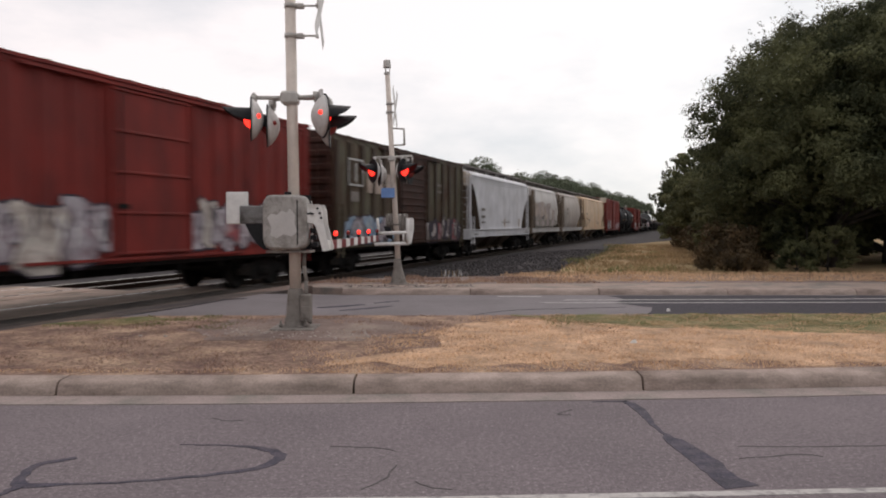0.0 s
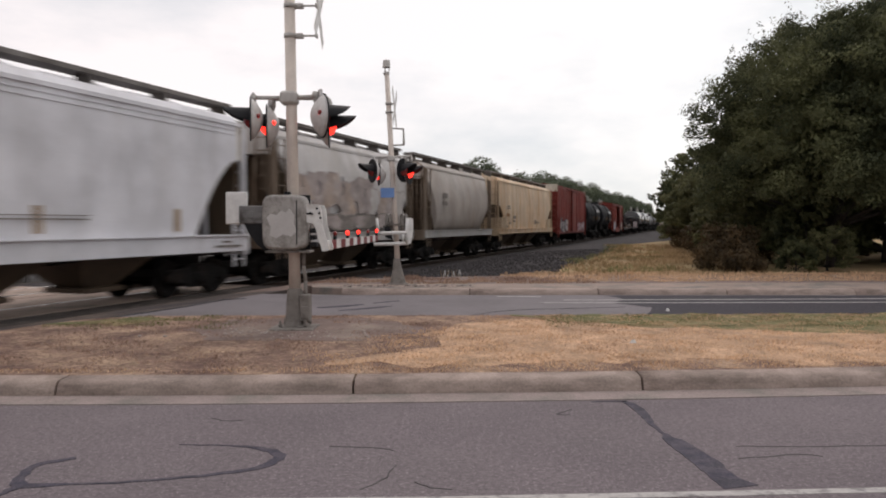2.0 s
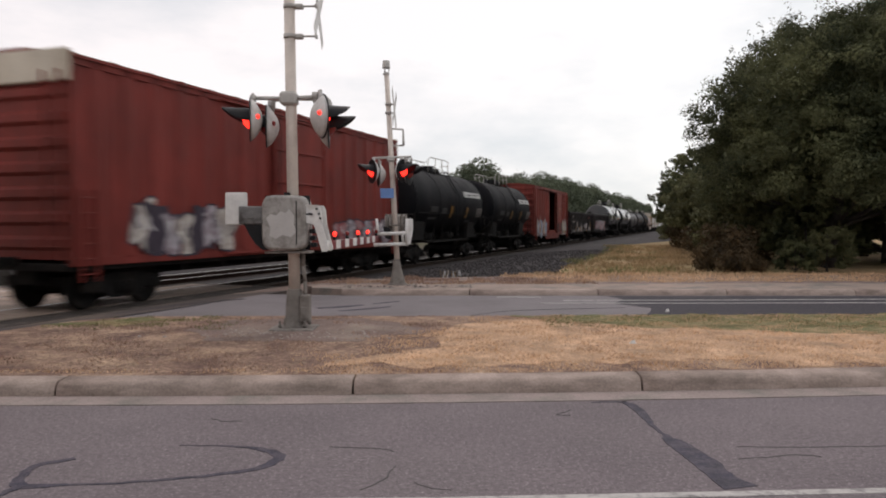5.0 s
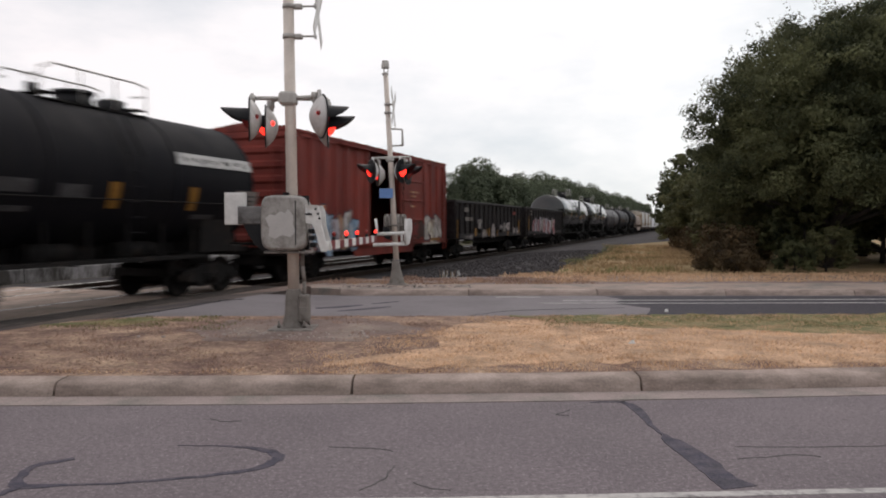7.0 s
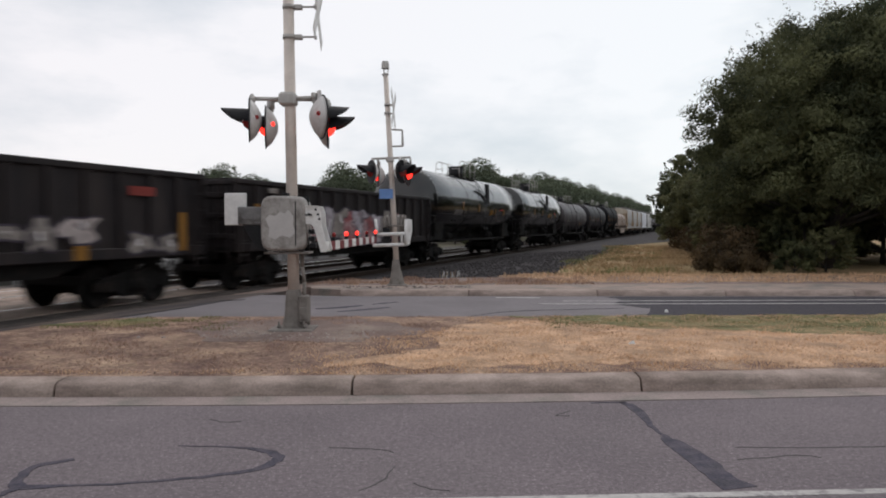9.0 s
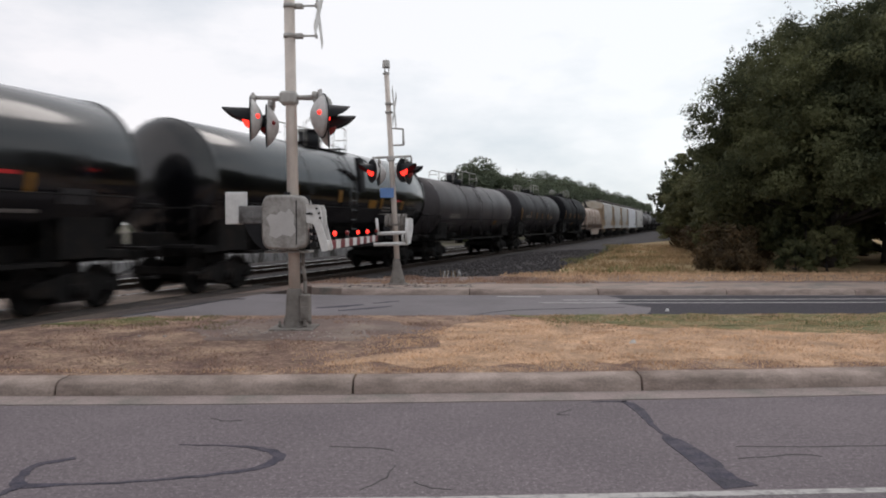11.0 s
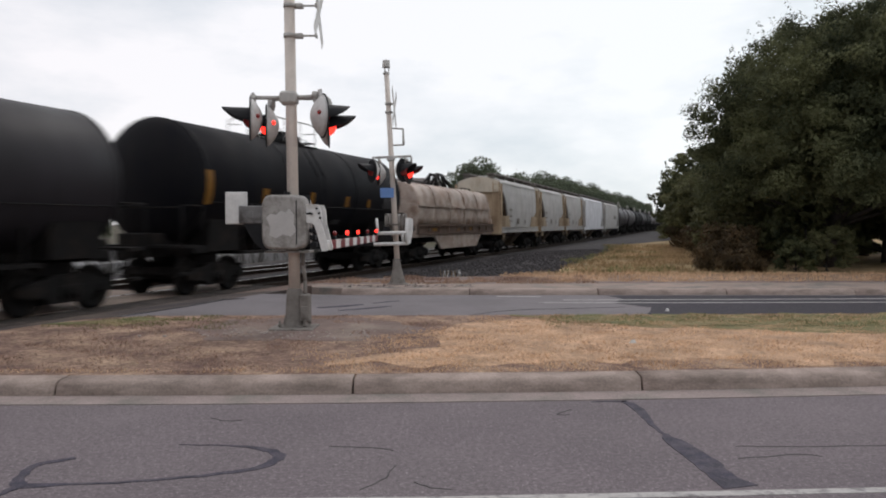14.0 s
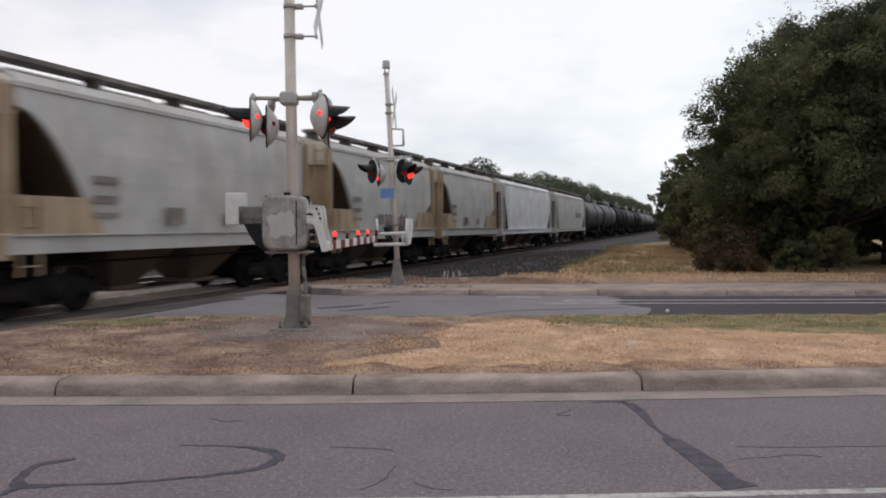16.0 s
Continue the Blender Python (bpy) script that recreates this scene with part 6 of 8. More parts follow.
def coil_car(L, label, mat):
    car = thing("coil_car", label, "coil car", "cars of the freight train")
    h = L / 2
    # hood: a long, dented, round-shouldered lid in sections
    n = 5
    prof = [(-1.42, 1.62), (-1.42, 1.95), (-1.42, 2.28), (-1.42, 2.62), (-1.40, 2.80), (-1.36, 2.97), (-1.27, 3.16), (-1.14, 3.32), (-0.85, 3.45), (-0.3, 3.53), (0.3, 3.53), (0.85, 3.45), (1.2, 3.28), (1.38, 2.95), (1.42, 2.62), (1.42, 1.62)]
    for i in range(n):
        a, b = -h + 0.35 + (L - 0.7) * i / n, -h + 0.35 + (L - 0.7) * (i + 1) / n
        g = Geo()
        rings = []
        for q in range(9):
            x = a + (b - 0.02 - a) * q / 8
            dent = [noise.noise((x * 1.3, z * 1.6, 5 + (3 if y > 0 else 0))) + 0.6 * noise.noise((x * 3.1, z * 3.3, 2)) for y, z in prof]
            rings.append([(x, y * (1 + 0.035 * d), z + (0.055 * d if z > 2.9 else 0)) for (y, z), d in zip(prof, dent)])
        g.loft(rings, smooth=True)
        g.loft([[(x, y * 1.03, 1.62 + (z - 1.62) * 1.018) for y, z in prof] for x in (b - 0.09, b)])
        hood = part("hood", g, mat, car, "dented dusty steel coil hood section")
        g = Geo()
        top_, low_ = [], []
        for q in range(9):
            x = a + 0.02 + (b - 0.12 - a) * q / 8
            w_ = 0.05 * noise.noise((x * 1.1, 4, 2))
            top_.append((x, 2.53 + w_)), low_.append((x, 2.40 + w_ + 0.03 * noise.noise((x * 2.7, 9, 1))))
        g.prism(top_ + low_[::-1], -1.50, -1.40)
        part("hood_lip", g, mat, hood, "ragged overlapping edge of the hood")
    for y in (-0.5, 0.5):
        for x0, x1 in ((-0.5, 0.2), (0.45, 0.3), (0.85, 0.95), (1.8, 1.05)):
            g = Geo()
            g.tube((x0, y, 3.45), (x1, y * 0.35, 4.20), 0.07, 8)
            part("bracket_leg", g, M_TRUCK, car, "dark leg of the lifting bracket")
    for y in (-0.18, 0.18):
        g = Geo()
        g.tube((0.15, y, 4.20), (1.1, y, 4.20), 0.075, 8)
        part("bracket_bar", g, M_TRUCK, car, "dark bar of the lifting bracket")
    for a, b in ((-4.0, -1.9), (h - 2.2, h - 0.5)):
        r = Geo()
        r.tube((a, -0.3, 3.66), (b, -0.3, 3.66), 0.03, 6)
        for x in (a, b):
            r.tube((x, -0.3, 3.44), (x, -0.3, 3.66), 0.03, 6)
        part("hood_rail", r, M_TRUCK, car)
    for sgn in (-1, 1):
        g = Geo()
        y0, y1 = sorted((sgn * (HW - 0.10), sgn * (HW - 0.0)))
        g.prism([(-h, 1.02), (-h, 1.55), (h, 1.55), (h, 1.02), (h - 2.4, 1.02), (h - 3.3, 0.42), (-h + 3.3, 0.42), (-h + 2.4, 1.02)], y0, y1)
        part("side_sill", g, mat, car, "deep fish-belly side sill")
        g = Geo()
        y2, y3 = sorted((sgn * HW, sgn * (HW + 0.09)))
        g.box(-h, h, y2, y3, 1.50, 1.60)
        g.box(-h, h, y2, y3, 1.14, 1.22)
        for x in np.linspace(-h + 0.1, h - 0.1, 10):
            g.box(x - 0.05, x + 0.05, y2, y3, 1.2, 1.52)
        g.box(-h, h, min(y2, y2 - sgn * 0.0) + (0.0 if sgn > 0 else 0.075), y3 - (0.075 if sgn > 0 else 0.0), 1.2, 1.52)
        part("side_rail", g, P_COILSILL, car, "rusty brown side rail")
    g = Geo()
    g.box(-h, h, -HW + 0.1, HW - 0.1, 1.3, 1.5)
    g.box(-h, h, -0.3, 0.3, 0.7, 1.3)
    part("deck", g, M_TRUCK, car)
    for sgn in (-1, 1):
        x = sgn * (h - 0.1)
        g = Geo()
        g.slab(x - 0.06, x + 0.06, -HW, HW, 1.0, 1.9, 0.02)
        for y in (-HW + 0.1, HW - 0.1):
            g.tube((x, y, 1.5), (x, y, 2.5), 0.025, 6)
        g.tube((x, -HW + 0.1, 2.5), (x, HW - 0.1, 2.5), 0.025, 6)
        part("end_plate", g, mat, car)
    running_gear(car, L, 1.6)
    return car


def join_train(car, a, b, shift=0.54):
    """Couples a car in: its ends a and b along the track at the clip's start."""
    TRAIN.append((car, (a + b) / 2 + shift))
    car.matrix_basis = track_pose((a + b) / 2 + shift)
    return car


G_WHITE = material("pale_lilac_spray_paint", (0.36, 0.33, 0.36), 0.6, var=0.3, scale=2.2, fine=9, bump=0, second=(0.2, 0.15, 0.17), amount=0.45, second_scale=2.6)
G_PALE = material("cream_spray_paint", (0.45, 0.41, 0.38), 0.6, var=0.25, scale=2.5, fine=9, bump=0, second=(0.24, 0.2, 0.18), amount=0.4, second_scale=3)
G_BLUE = material("pale_blue_spray_paint", (0.16, 0.25, 0.36), 0.6, var=0.3, scale=2.5, bump=0, second=(0.35, 0.38, 0.42), amount=0.45, second_scale=2)
G_ORANGE = material("orange_spray_paint", (0.34, 0.14, 0.07), 0.6, var=0.3, scale=2.5, bump=0, second=(0.45, 0.35, 0.25), amount=0.42, second_scale=2)
G_LIGHT = material("white_spray_highlight", (0.55, 0.52, 0.53), 0.6, var=0.2, scale=3, bump=0)
G_CREAM = material("dirty_cream_spray_paint", (0.50, 0.44, 0.36), 0.6, var=0.3, scale=1.6, fine=7, bump=0, second=(0.16, 0.08, 0.06), amount=0.4, second_scale=1.8)
G_TAN = material("tan_spray_paint", (0.42, 0.32, 0.255), 0.7, var=0.3, scale=1.8, fine=7, bump=0, second=(0.36, 0.32, 0.32), amount=0.42, second_scale=1.2, soft=0.2)
G_UMBER = material("grey_brown_spray_paint", (0.33, 0.275, 0.26), 0.7, var=0.3, scale=1.8, fine=7, bump=0, second=(0.38, 0.335, 0.33), amount=0.42, second_scale=1.2, soft=0.2)
G_DARK = material("dark_spray_outline", (0.05, 0.04, 0.055), 0.6, var=0.3, scale=2.5, bump=0)
G_RUST = material("rusty_old_paint", (0.36, 0.20, 0.11), 0.8, var=0.3, scale=2.5, fine=9, bump=0, second=(0.25, 0.15, 0.09), amount=0.45, second_scale=2.5)
G_PINK = material("dull_red_spray_paint", (0.25, 0.07, 0.075), 0.6, var=0.3, scale=2.5, bump=0, second=(0.35, 0.25, 0.26), amount=0.42, second_scale=2)

# A red boxcar
c = join_train(box_car(14.2, "dark red ribbed boxcar with pale sprayed lettering", P_RED, P_RED, P_RED, 4.86, sill=0.80, doors=((-1.25, 1.3),), rib=0.75, deep=0.06), 10.36, 24.56)
blobs(c, -7.0, -1.45, 0.80, 2.14, (G_WHITE, G_PALE, G_WHITE), 1, 6, strokes=5)
blobs(c, 1.2, 5.7, 0.98, 2.16, (G_WHITE, G_PALE, G_WHITE, G_PINK), 2, 8, strokes=4)
bars(c, [(-0.8, -0.35, 2.75, 2.83), (0.1, 0.6, 2.15, 2.25), (0.2, 0.5, 2.45, 2.5)], P_MARK)
bars(c, [(5.0, 5.7, 0.84, 0.97)], P_YELLOW, -HW - 0.03, "yellow reflective strip", "reflector")
# B brown boxcar
c = join_train(box_car(14.2, "weathered brown and grey boxcar with sprayed lettering", P_OLIVE, P_BROWN_END, P_BROWN_END, 4.84, sill=0.80, doors=((-1.6, 1.5),), rib=0.95, deep=0.03, door_mat=P_BROWN_END, post_mat=P_BROWN), 26.2, 40.4)
blobs(c, -6.2, -1.9, 0.82, 1.9, (G_BLUE, G_WHITE, G_BLUE), 3, 6, -HW - 0.05)
blobs(c, 1.7, 6.4, 0.80, 1.85, (P_MARKDARK, G_DARK, G_UMBER, G_DARK, G_PINK), 4, 12, -HW - 0.05)
bars(c, [(-4.5, -2.1, 2.75, 3.55)], G_TAN, -HW - 0.02, "faded tan painted panel", "painted_panel")
bars(c, [(5.9, 6.2, 0.95, 1.25)], P_YELLOW, -HW - 0.06, "yellow reflective strip", "reflector")
bars(c, [(-6.1, -4.9, 2.95, 3.02), (-6.1, -4.9, 3.85, 3.92), (-6.1, -6.03, 3.02, 3.85), (-4.97, -4.9, 3.02, 3.85), (-5.55, -5.45, 3.1, 3.75)], P_MARK, -HW - 0.052)
bars(c, [(-5.9, -5.3, 2.4, 2.75), (3.1, 3.7, 3.35, 3.45), (3.1, 3.7, 3.05, 3.15)], P_MARKDARK, -HW - 0.052)
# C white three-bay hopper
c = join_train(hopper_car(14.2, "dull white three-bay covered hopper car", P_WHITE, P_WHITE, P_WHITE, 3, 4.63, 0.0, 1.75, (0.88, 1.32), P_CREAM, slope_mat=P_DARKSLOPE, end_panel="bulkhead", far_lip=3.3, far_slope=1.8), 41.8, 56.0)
bars(c, [(-5.0, -4.3, 2.35, 2.5), (-5.0, -4.3, 1.95, 2.1), (-5.0, -4.3, 1.65, 1.75), (-0.6, 1.6, 1.68, 1.71), (-0.6, 1.6, 1.76, 1.78)], P_MARKDARK)
bars(c, [(5.6, 6.7, 1.0, 1.06), (5.9, 6.3, 1.12, 1.17), (-6.6, -5.9, 1.02, 1.08)], P_MARKDARK, -HW - 0.075)
bars(c, [(4.2, 4.42, 1.42, 1.95), (0.3, 0.52, 1.42, 1.95)], P_TANEND, -HW + 0.04, "tan patch of bare primer", "primer_patch")
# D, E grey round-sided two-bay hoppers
c = join_train(hopper_car(10.9, "sooty grey round-sided covered hopper car", P_GREY2, P_GREY2, P_SHADEDRUSTEND, 2, 4.60, 0.26, 1.65, (0.98, 1.32), P_GREY2, slope_mat=P_DARKSLOPE, far_plate=True, far_lip=2.45, far_slope=1.3), 57.3, 68.2)
blobs(c, -4.3, 1.0, 1.95, 3.25, (G_TAN, G_UMBER, G_TAN), 51, 5, -HW - 0.004, 1, G_UMBER)
blobs(c, 0.6, 4.2, 1.75, 2.9, (G_UMBER, P_GREY2, G_TAN), 52, 5, -HW - 0.012, 0, G_UMBER)
# Low blob row stands for a dark band along the side, not lettering.
blobs(c, -4.1, 4.0, 1.45, 1.95, (G_UMBER, P_MARKDARK), 53, 8, -HW - 0.004, 0, P_MARKDARK)
c = join_train(hopper_car(11.1, "light grey round-sided covered hopper car, rusty at the ends", P_GREYDIRT, P_GREY, P_SHADEDRUSTEND, 2, 4.60, 0.26, 1.65, (0.98, 1.32), P_GREYDIRT, slope_mat=P_DARKSLOPE, far_lip=2.45, far_slope=1.3), 69.75, 80.85)
bars(c, [(-3.1, -2.4, 2.85, 3.1), (-3.1, -2.4, 2.5, 2.7)], P_MARKDARK, -HW - 0.004)
# F tan hopper
c = join_train(hopper_car(17.4, "faded tan three-bay covered hopper car with rust streaks", P_TAN, P_TAN, P_TANEND, 3, 4.66, 0.06, 1.7, (0.98, 1.3), P_TAN, slope_mat=P_DARKSLOPE, end_panel=True, lip=2.8), 82.4, 100.0)
bars(c, [(-6.41, -5.7, 2.57, 2.66), (-6.41, -5.7, 2.70, 2.79), (-6.6, -6.2, 1.38, 1.5), (-6.1, -5.6, 1.6, 1.72), (-4.9, -4.3, 1.75, 1.85), (-4.8, -4.1, 1.95, 2.15), (1.8, 2.3, 1.6, 1.9), (2.6, 3.3, 1.65, 1.78)], P_MARKDARK, -HW - 0.004)
bars(c, [(-6.65, -5.76, 2.08, 2.29)], G_RUST, -HW - 0.004, "rusty brown patch of old paint", "paint_patch")
# G red boxcar with a white top to its end
c = join_train(box_car(16.4, "tall red ribbed boxcar with white upper end", P_RED2, P_RED2, P_RED2, 5.14, sill=0.80, doors=((-1.0, 2.0),), end_top=P_CREAM, rib=0.85), 102.3, 118.7)
blobs(c, -6.5, -3.0, 0.9, 2.1, (G_PALE, G_DARK, G_WHITE), 5, 7)
blobs(c, 3.0, 7.4, 0.9, 1.8, (G_PINK, G_WHITE), 6, 6)
# H, I black tanks
for a, b in ((120.5, 131.8), (133.25, 144.0)):
    c = join_train(tank_car(b - a, "glossy black tank car with white bars and yellow strips", P_TANK, 1.60, 2.68, mid=0.3), a, b, 0.31)
    tank_marks(c, [(1.85, 4.85, 3.03, 3.31)], P_MARK, 1.60, 2.68)
    for k in range(9):
        x = 2.1 + 0.285 * k + 0.05 * (k % 3)
        tank_marks(c, [(x, x + 0.07 + 0.04 * (k % 2), 3.10 + 0.03 * (k % 2), 3.22)], P_TANK, 1.606, 2.68)
    tank_marks(c, [(4.15, 5.1, 2.02, 2.5)], P_PLACARD, 1.60, 2.68, "placard", "faded pale notice panel")
    tank_marks(c, [(4.25, 4.95, 2.34, 2.38), (4.25, 4.9, 2.22, 2.26), (4.25, 4.8, 2.10, 2.14)], P_FAINT, 1.606, 2.68)
    tank_marks(c, [(-3.2, -2.2, 2.2, 2.45), (-1.6, -0.9, 2.15, 2.4), (-3.2, -2.2, 1.85, 1.95), (2.5, 3.4, 1.75, 1.85)], P_FAINT, 1.60, 2.68)
    tank_marks(c, [(2.25, 2.55, 1.95, 2.5), (-0.3, 0.0, 1.95, 2.5)], P_YELLOW, 1.60, 2.68, "reflector", "yellow reflective strip")
# K orange-red boxcar with an open doorway
c = join_train(box_car(14.45, "faded orange-red boxcar with its doorway open", P_ORANGE, P_ORANGE, P_ORANGE, 4.71, sill=0.80, doors=((1.3, 4.07),), gap=(-1.45, 1.25), rib=0.85, deep=0.075), 145.3, 159.75)
blobs(c, -6.3, -2.7, 0.70, 2.1, (G_PALE, G_BLUE, G_ORANGE, G_BLUE, G_WHITE, G_ORANGE), 7, 8)
blobs(c, 4.15, 6.45, 0.78, 2.15, (G_PALE, G_CREAM, G_PALE), 8, 3)
bars(c, [(2.35, 3.25, 2.95, 3.02), (2.35, 3.05, 2.78, 2.84), (2.45, 2.95, 2.35, 2.42)], G_ORANGE, -HW - 0.1)
# Dark dirt smudges low on the door, drawn as blobs.
blobs(c, 1.4, 3.85, 1.0, 1.75, (P_RED, P_BROWN_END, P_RED), 88, 5, -HW - 0.1, 1, P_BROWN_END)
bars(c, [(4.05, 6.25, 0.72, 0.8)], G_PALE, -HW - 0.02, "pale dripping paint along the sill", "painted_line")
bars(c, [(5.05, 6.25, 0.88, 0.99)], P_YELLOW, -HW - 0.03, "yellow reflective strip", "reflector")
# L, M gondolas
c = join_train(gondola(14.9, "black ribbed gondola car with pale patches", P_GOND), 161.17, 176.07)
for k, (x0, x1, z0, z1, m) in enumerate(((-3.3, -2.75, 1.3, 1.95, P_MARKDARK), (-2.4, -1.8, 0.85, 1.35, P_MARKDARK), (-0.44, 0.12, 0.85, 1.65, G_UMBER), (1.5, 2.1, 1.3, 1.6, P_MARKDARK),
                                         (2.42, 2.8, 1.0, 1.75, P_MARKDARK), (3.23, 3.8, 1.3, 1.8, G_UMBER), (4.8, 5.4, 0.95, 1.45, P_MARKDARK), (5.85, 6.3, 0.95, 1.45, P_MARKDARK), (-4.82, -4.35, 0.85, 1.05, P_MARKDARK))):
    blobs(c, x0, x1, z0, z1, (m,), 9 + 10 * k, 1, -HW - 0.032, 2)
bars(c, [(-7.13, -6.77, 0.92, 1.85), (6.41, 6.66, 1.0, 1.9)], P_YELLOW, -HW - 0.03, "yellow reflective strip", "reflector")
bars(c, [(-3.99, -3.64, 0.95, 1.4), (-1.6, -1.35, 1.0, 1.35), (-1.15, -0.86, 0.92, 1.4), (0.78, 0.97, 0.92, 1.3), (3.3, 3.64, 0.90, 1.22)], P_YELLOW, -HW - 0.03, "orange reflective strip", "reflector")
bars(c, [(4.8, 5.6, 2.25, 2.45)], P_RED2, -HW - 0.03, "dull red painted bar", "painted_line")
bars(c, [(-5.83, -5.15, 2.28, 2.5), (-5.76, -4.98, 1.80, 2.0), (-4.8, -4.37, 1.80, 2.0), (-5.78, -5.13, 0.96, 1.0), (-5.78, -5.13, 0.87, 0.91)], P_MARKDARK, -HW - 0.03)
bars(c, [(-7.0, -6.0, 0.77, 0.81)], P_MARK, -HW - 0.03)
c = join_train(gondola(15.0, "black ribbed gondola car with red and white sprayed lettering", P_GOND), 177.3, 192.3)
blobs(c, -4.9, 3.6, 0.90, 2.15, (G_PINK, G_WHITE, G_PINK, G_WHITE, P_MARKDARK), 10, 11)
bars(c, [(-5.9, -5.45, 2.52, 2.66), (-5.9, -5.45, 2.3, 2.42)], P_MARKDARK, -HW - 0.03)
bars(c, [(-6.6, -6.4, 1.2, 2.2)], P_YELLOW, -HW - 0.03, "yellow reflective strip", "reflector")
# N, O new black tanks, shining
for a, b in ((192.9, 209.2), (210.9, 226.9)):
    c = join_train(tank_car(b - a, "shiny new black tank car reflecting the sky", P_TANKSHINE, dome="high", mid=0.1), a, b, 0.31)
    tank_marks(c, [(-4.9, -3.6, 2.15, 2.4), (-3.25, -2.9, 2.1, 2.35), (2.95, 3.75, 2.22, 2.27), (2.95, 3.7, 2.1, 2.15), (2.95, 3.6, 1.98, 2.03), (3.9, 5.2, 1.82, 1.88)], P_PLACARD)
    tank_marks(c, [(-4.9, -4.2, 1.8, 1.9), (5.6, 6.4, 2.0, 2.3)], P_FAINT)
    tank_marks(c, [(-3.7, -3.5, 2.4, 2.8), (-0.75, -0.55, 2.35, 2.75), (1.7, 2.35, 2.2, 2.5), (2.75, 2.92, 2.2, 2.6), (4.8, 4.95, 2.2, 2.55)], P_YELLOW, name="reflector", label="yellow reflective strip")
    tank_marks(c, [(4.0, 4.6, 2.5, 2.57)], P_REDMARK, name="placard", label="small red placard")
    g = Geo()
    g.prism([(0.45, 3.95), (0.95, 3.95), (1.05, 2.75), (0.75, 2.75)], -1.74, -1.60)
    part("valve_drain", g, M_BLACK, c, "dark stained drain plate on the tank")
# P sooty tank
c = join_train(tank_car(15.2, "sooty grey tank car with faded bars", P_TANKGREY, 1.5, 2.42, "pipes", 2.2, -0.47, inset=1.5), 228.3, 243.5, 0.31)
for k in range(9):
    x = -5.44 + 0.18 * k
    tank_marks(c, [(x, x + 0.10 + 0.03 * (k % 3), 1.90 + 0.02 * (k % 2), 2.12)], P_MARKDARK, 1.5, 2.42)
tank_marks(c, [(-5.57, -3.92, 1.63, 1.665), (-5.57, -3.92, 1.46, 1.495), (-1.23, -0.58, 1.71, 1.8), (6.1, 6.72, 2.54, 2.66), (6.1, 6.72, 2.30, 2.40), (6.1, 6.72, 2.0, 2.2)], P_PLACARD, 1.5, 2.42)
tank_marks(c, [(3.12, 3.76, 1.6, 1.84)], P_YELLOW, 1.5, 2.42, "placard", "yellow warning panel")
tank_marks(c, [(6.35, 6.72, 1.2, 1.55)], P_MARK, 1.5, 2.42, "placard", "small pale placard")
# Q dull black tank
c = join_train(tank_car(15.7, "dull black tank car with yellow strips", P_TANKDULL, 1.56, 2.52, "low", 1.4, 0.9, inset=1.4), 245.2, 260.9, 0.31)
for k in range(9):
    x = -5.86 + 0.18 * k
    tank_marks(c, [(x, x + 0.10 + 0.03 * (k % 3), 2.07 + 0.02 * (k % 2), 2.25)], P_MARKDARK, 1.56, 2.52)
tank_marks(c, [(-5.92, -4.35, 1.74, 1.775), (-5.92, -4.35, 1.47, 1.505), (-0.73, -0.06, 1.76, 1.87)], P_PLACARD, 1.56, 2.52)
tank_marks(c, [(-7.25, -7.0, 1.9, 2.69), (-4.34, -4.13, 2.13, 2.56), (-2.22, -1.99, 2.0, 2.46), (-0.2, 0.03, 1.97, 2.44), (2.06, 2.32, 2.02, 2.42)], P_YELLOW, 1.56, 2.52, "reflector", "yellow reflective strip")
tank_marks(c, [(3.06, 3.87, 1.98, 2.25)], P_PLACARD, 1.56, 2.52, "placard", "faded notice panel")
tank_marks(c, [(3.12, 3.8, 2.15, 2.2), (3.12, 3.75, 2.05, 2.1)], P_YELLOW, 1.566, 2.52)
# R black tank
c = join_train(tank_car(13.55, "black tank car with yellow strips", P_TANK, 1.62, 2.70, mid=-0.6), 262.7, 276.25, 0.31)
tank_marks(c, [(-5.0, -3.6, 1.75, 1.85), (-5.0, -3.4, 1.55, 1.62), (-3.2, -1.4, 1.62, 1.78), (0.9, 1.5, 1.6, 1.75), (4.6, 5.6, 2.2, 2.6)], P_FAINT, 1.62, 2.70)
tank_marks(c, [(-6.25, -6.0, 2.1, 2.95), (-3.7, -3.45, 2.2, 2.6), (-1.05, -0.8, 2.2, 2.6), (1.4, 1.65, 2.2, 2.55), (3.2, 3.4, 2.2, 2.5), (-1.05, -0.3, 1.5, 1.75)], P_YELLOW, 1.62, 2.70, "reflector", "yellow reflective strip")
# S coil car
c = join_train(coil_car(12.4, "dusty pale coil car with a long steel hood", P_COIL), 277.55, 289.95)
bars(c, [(-4.2, -3.6, 1.27, 1.42), (-0.6, -0.1, 1.27, 1.42), (1.6, 2.0, 1.27, 1.42)], P_YELLOW, -HW - 0.02, "yellow reflective strip", "reflector")
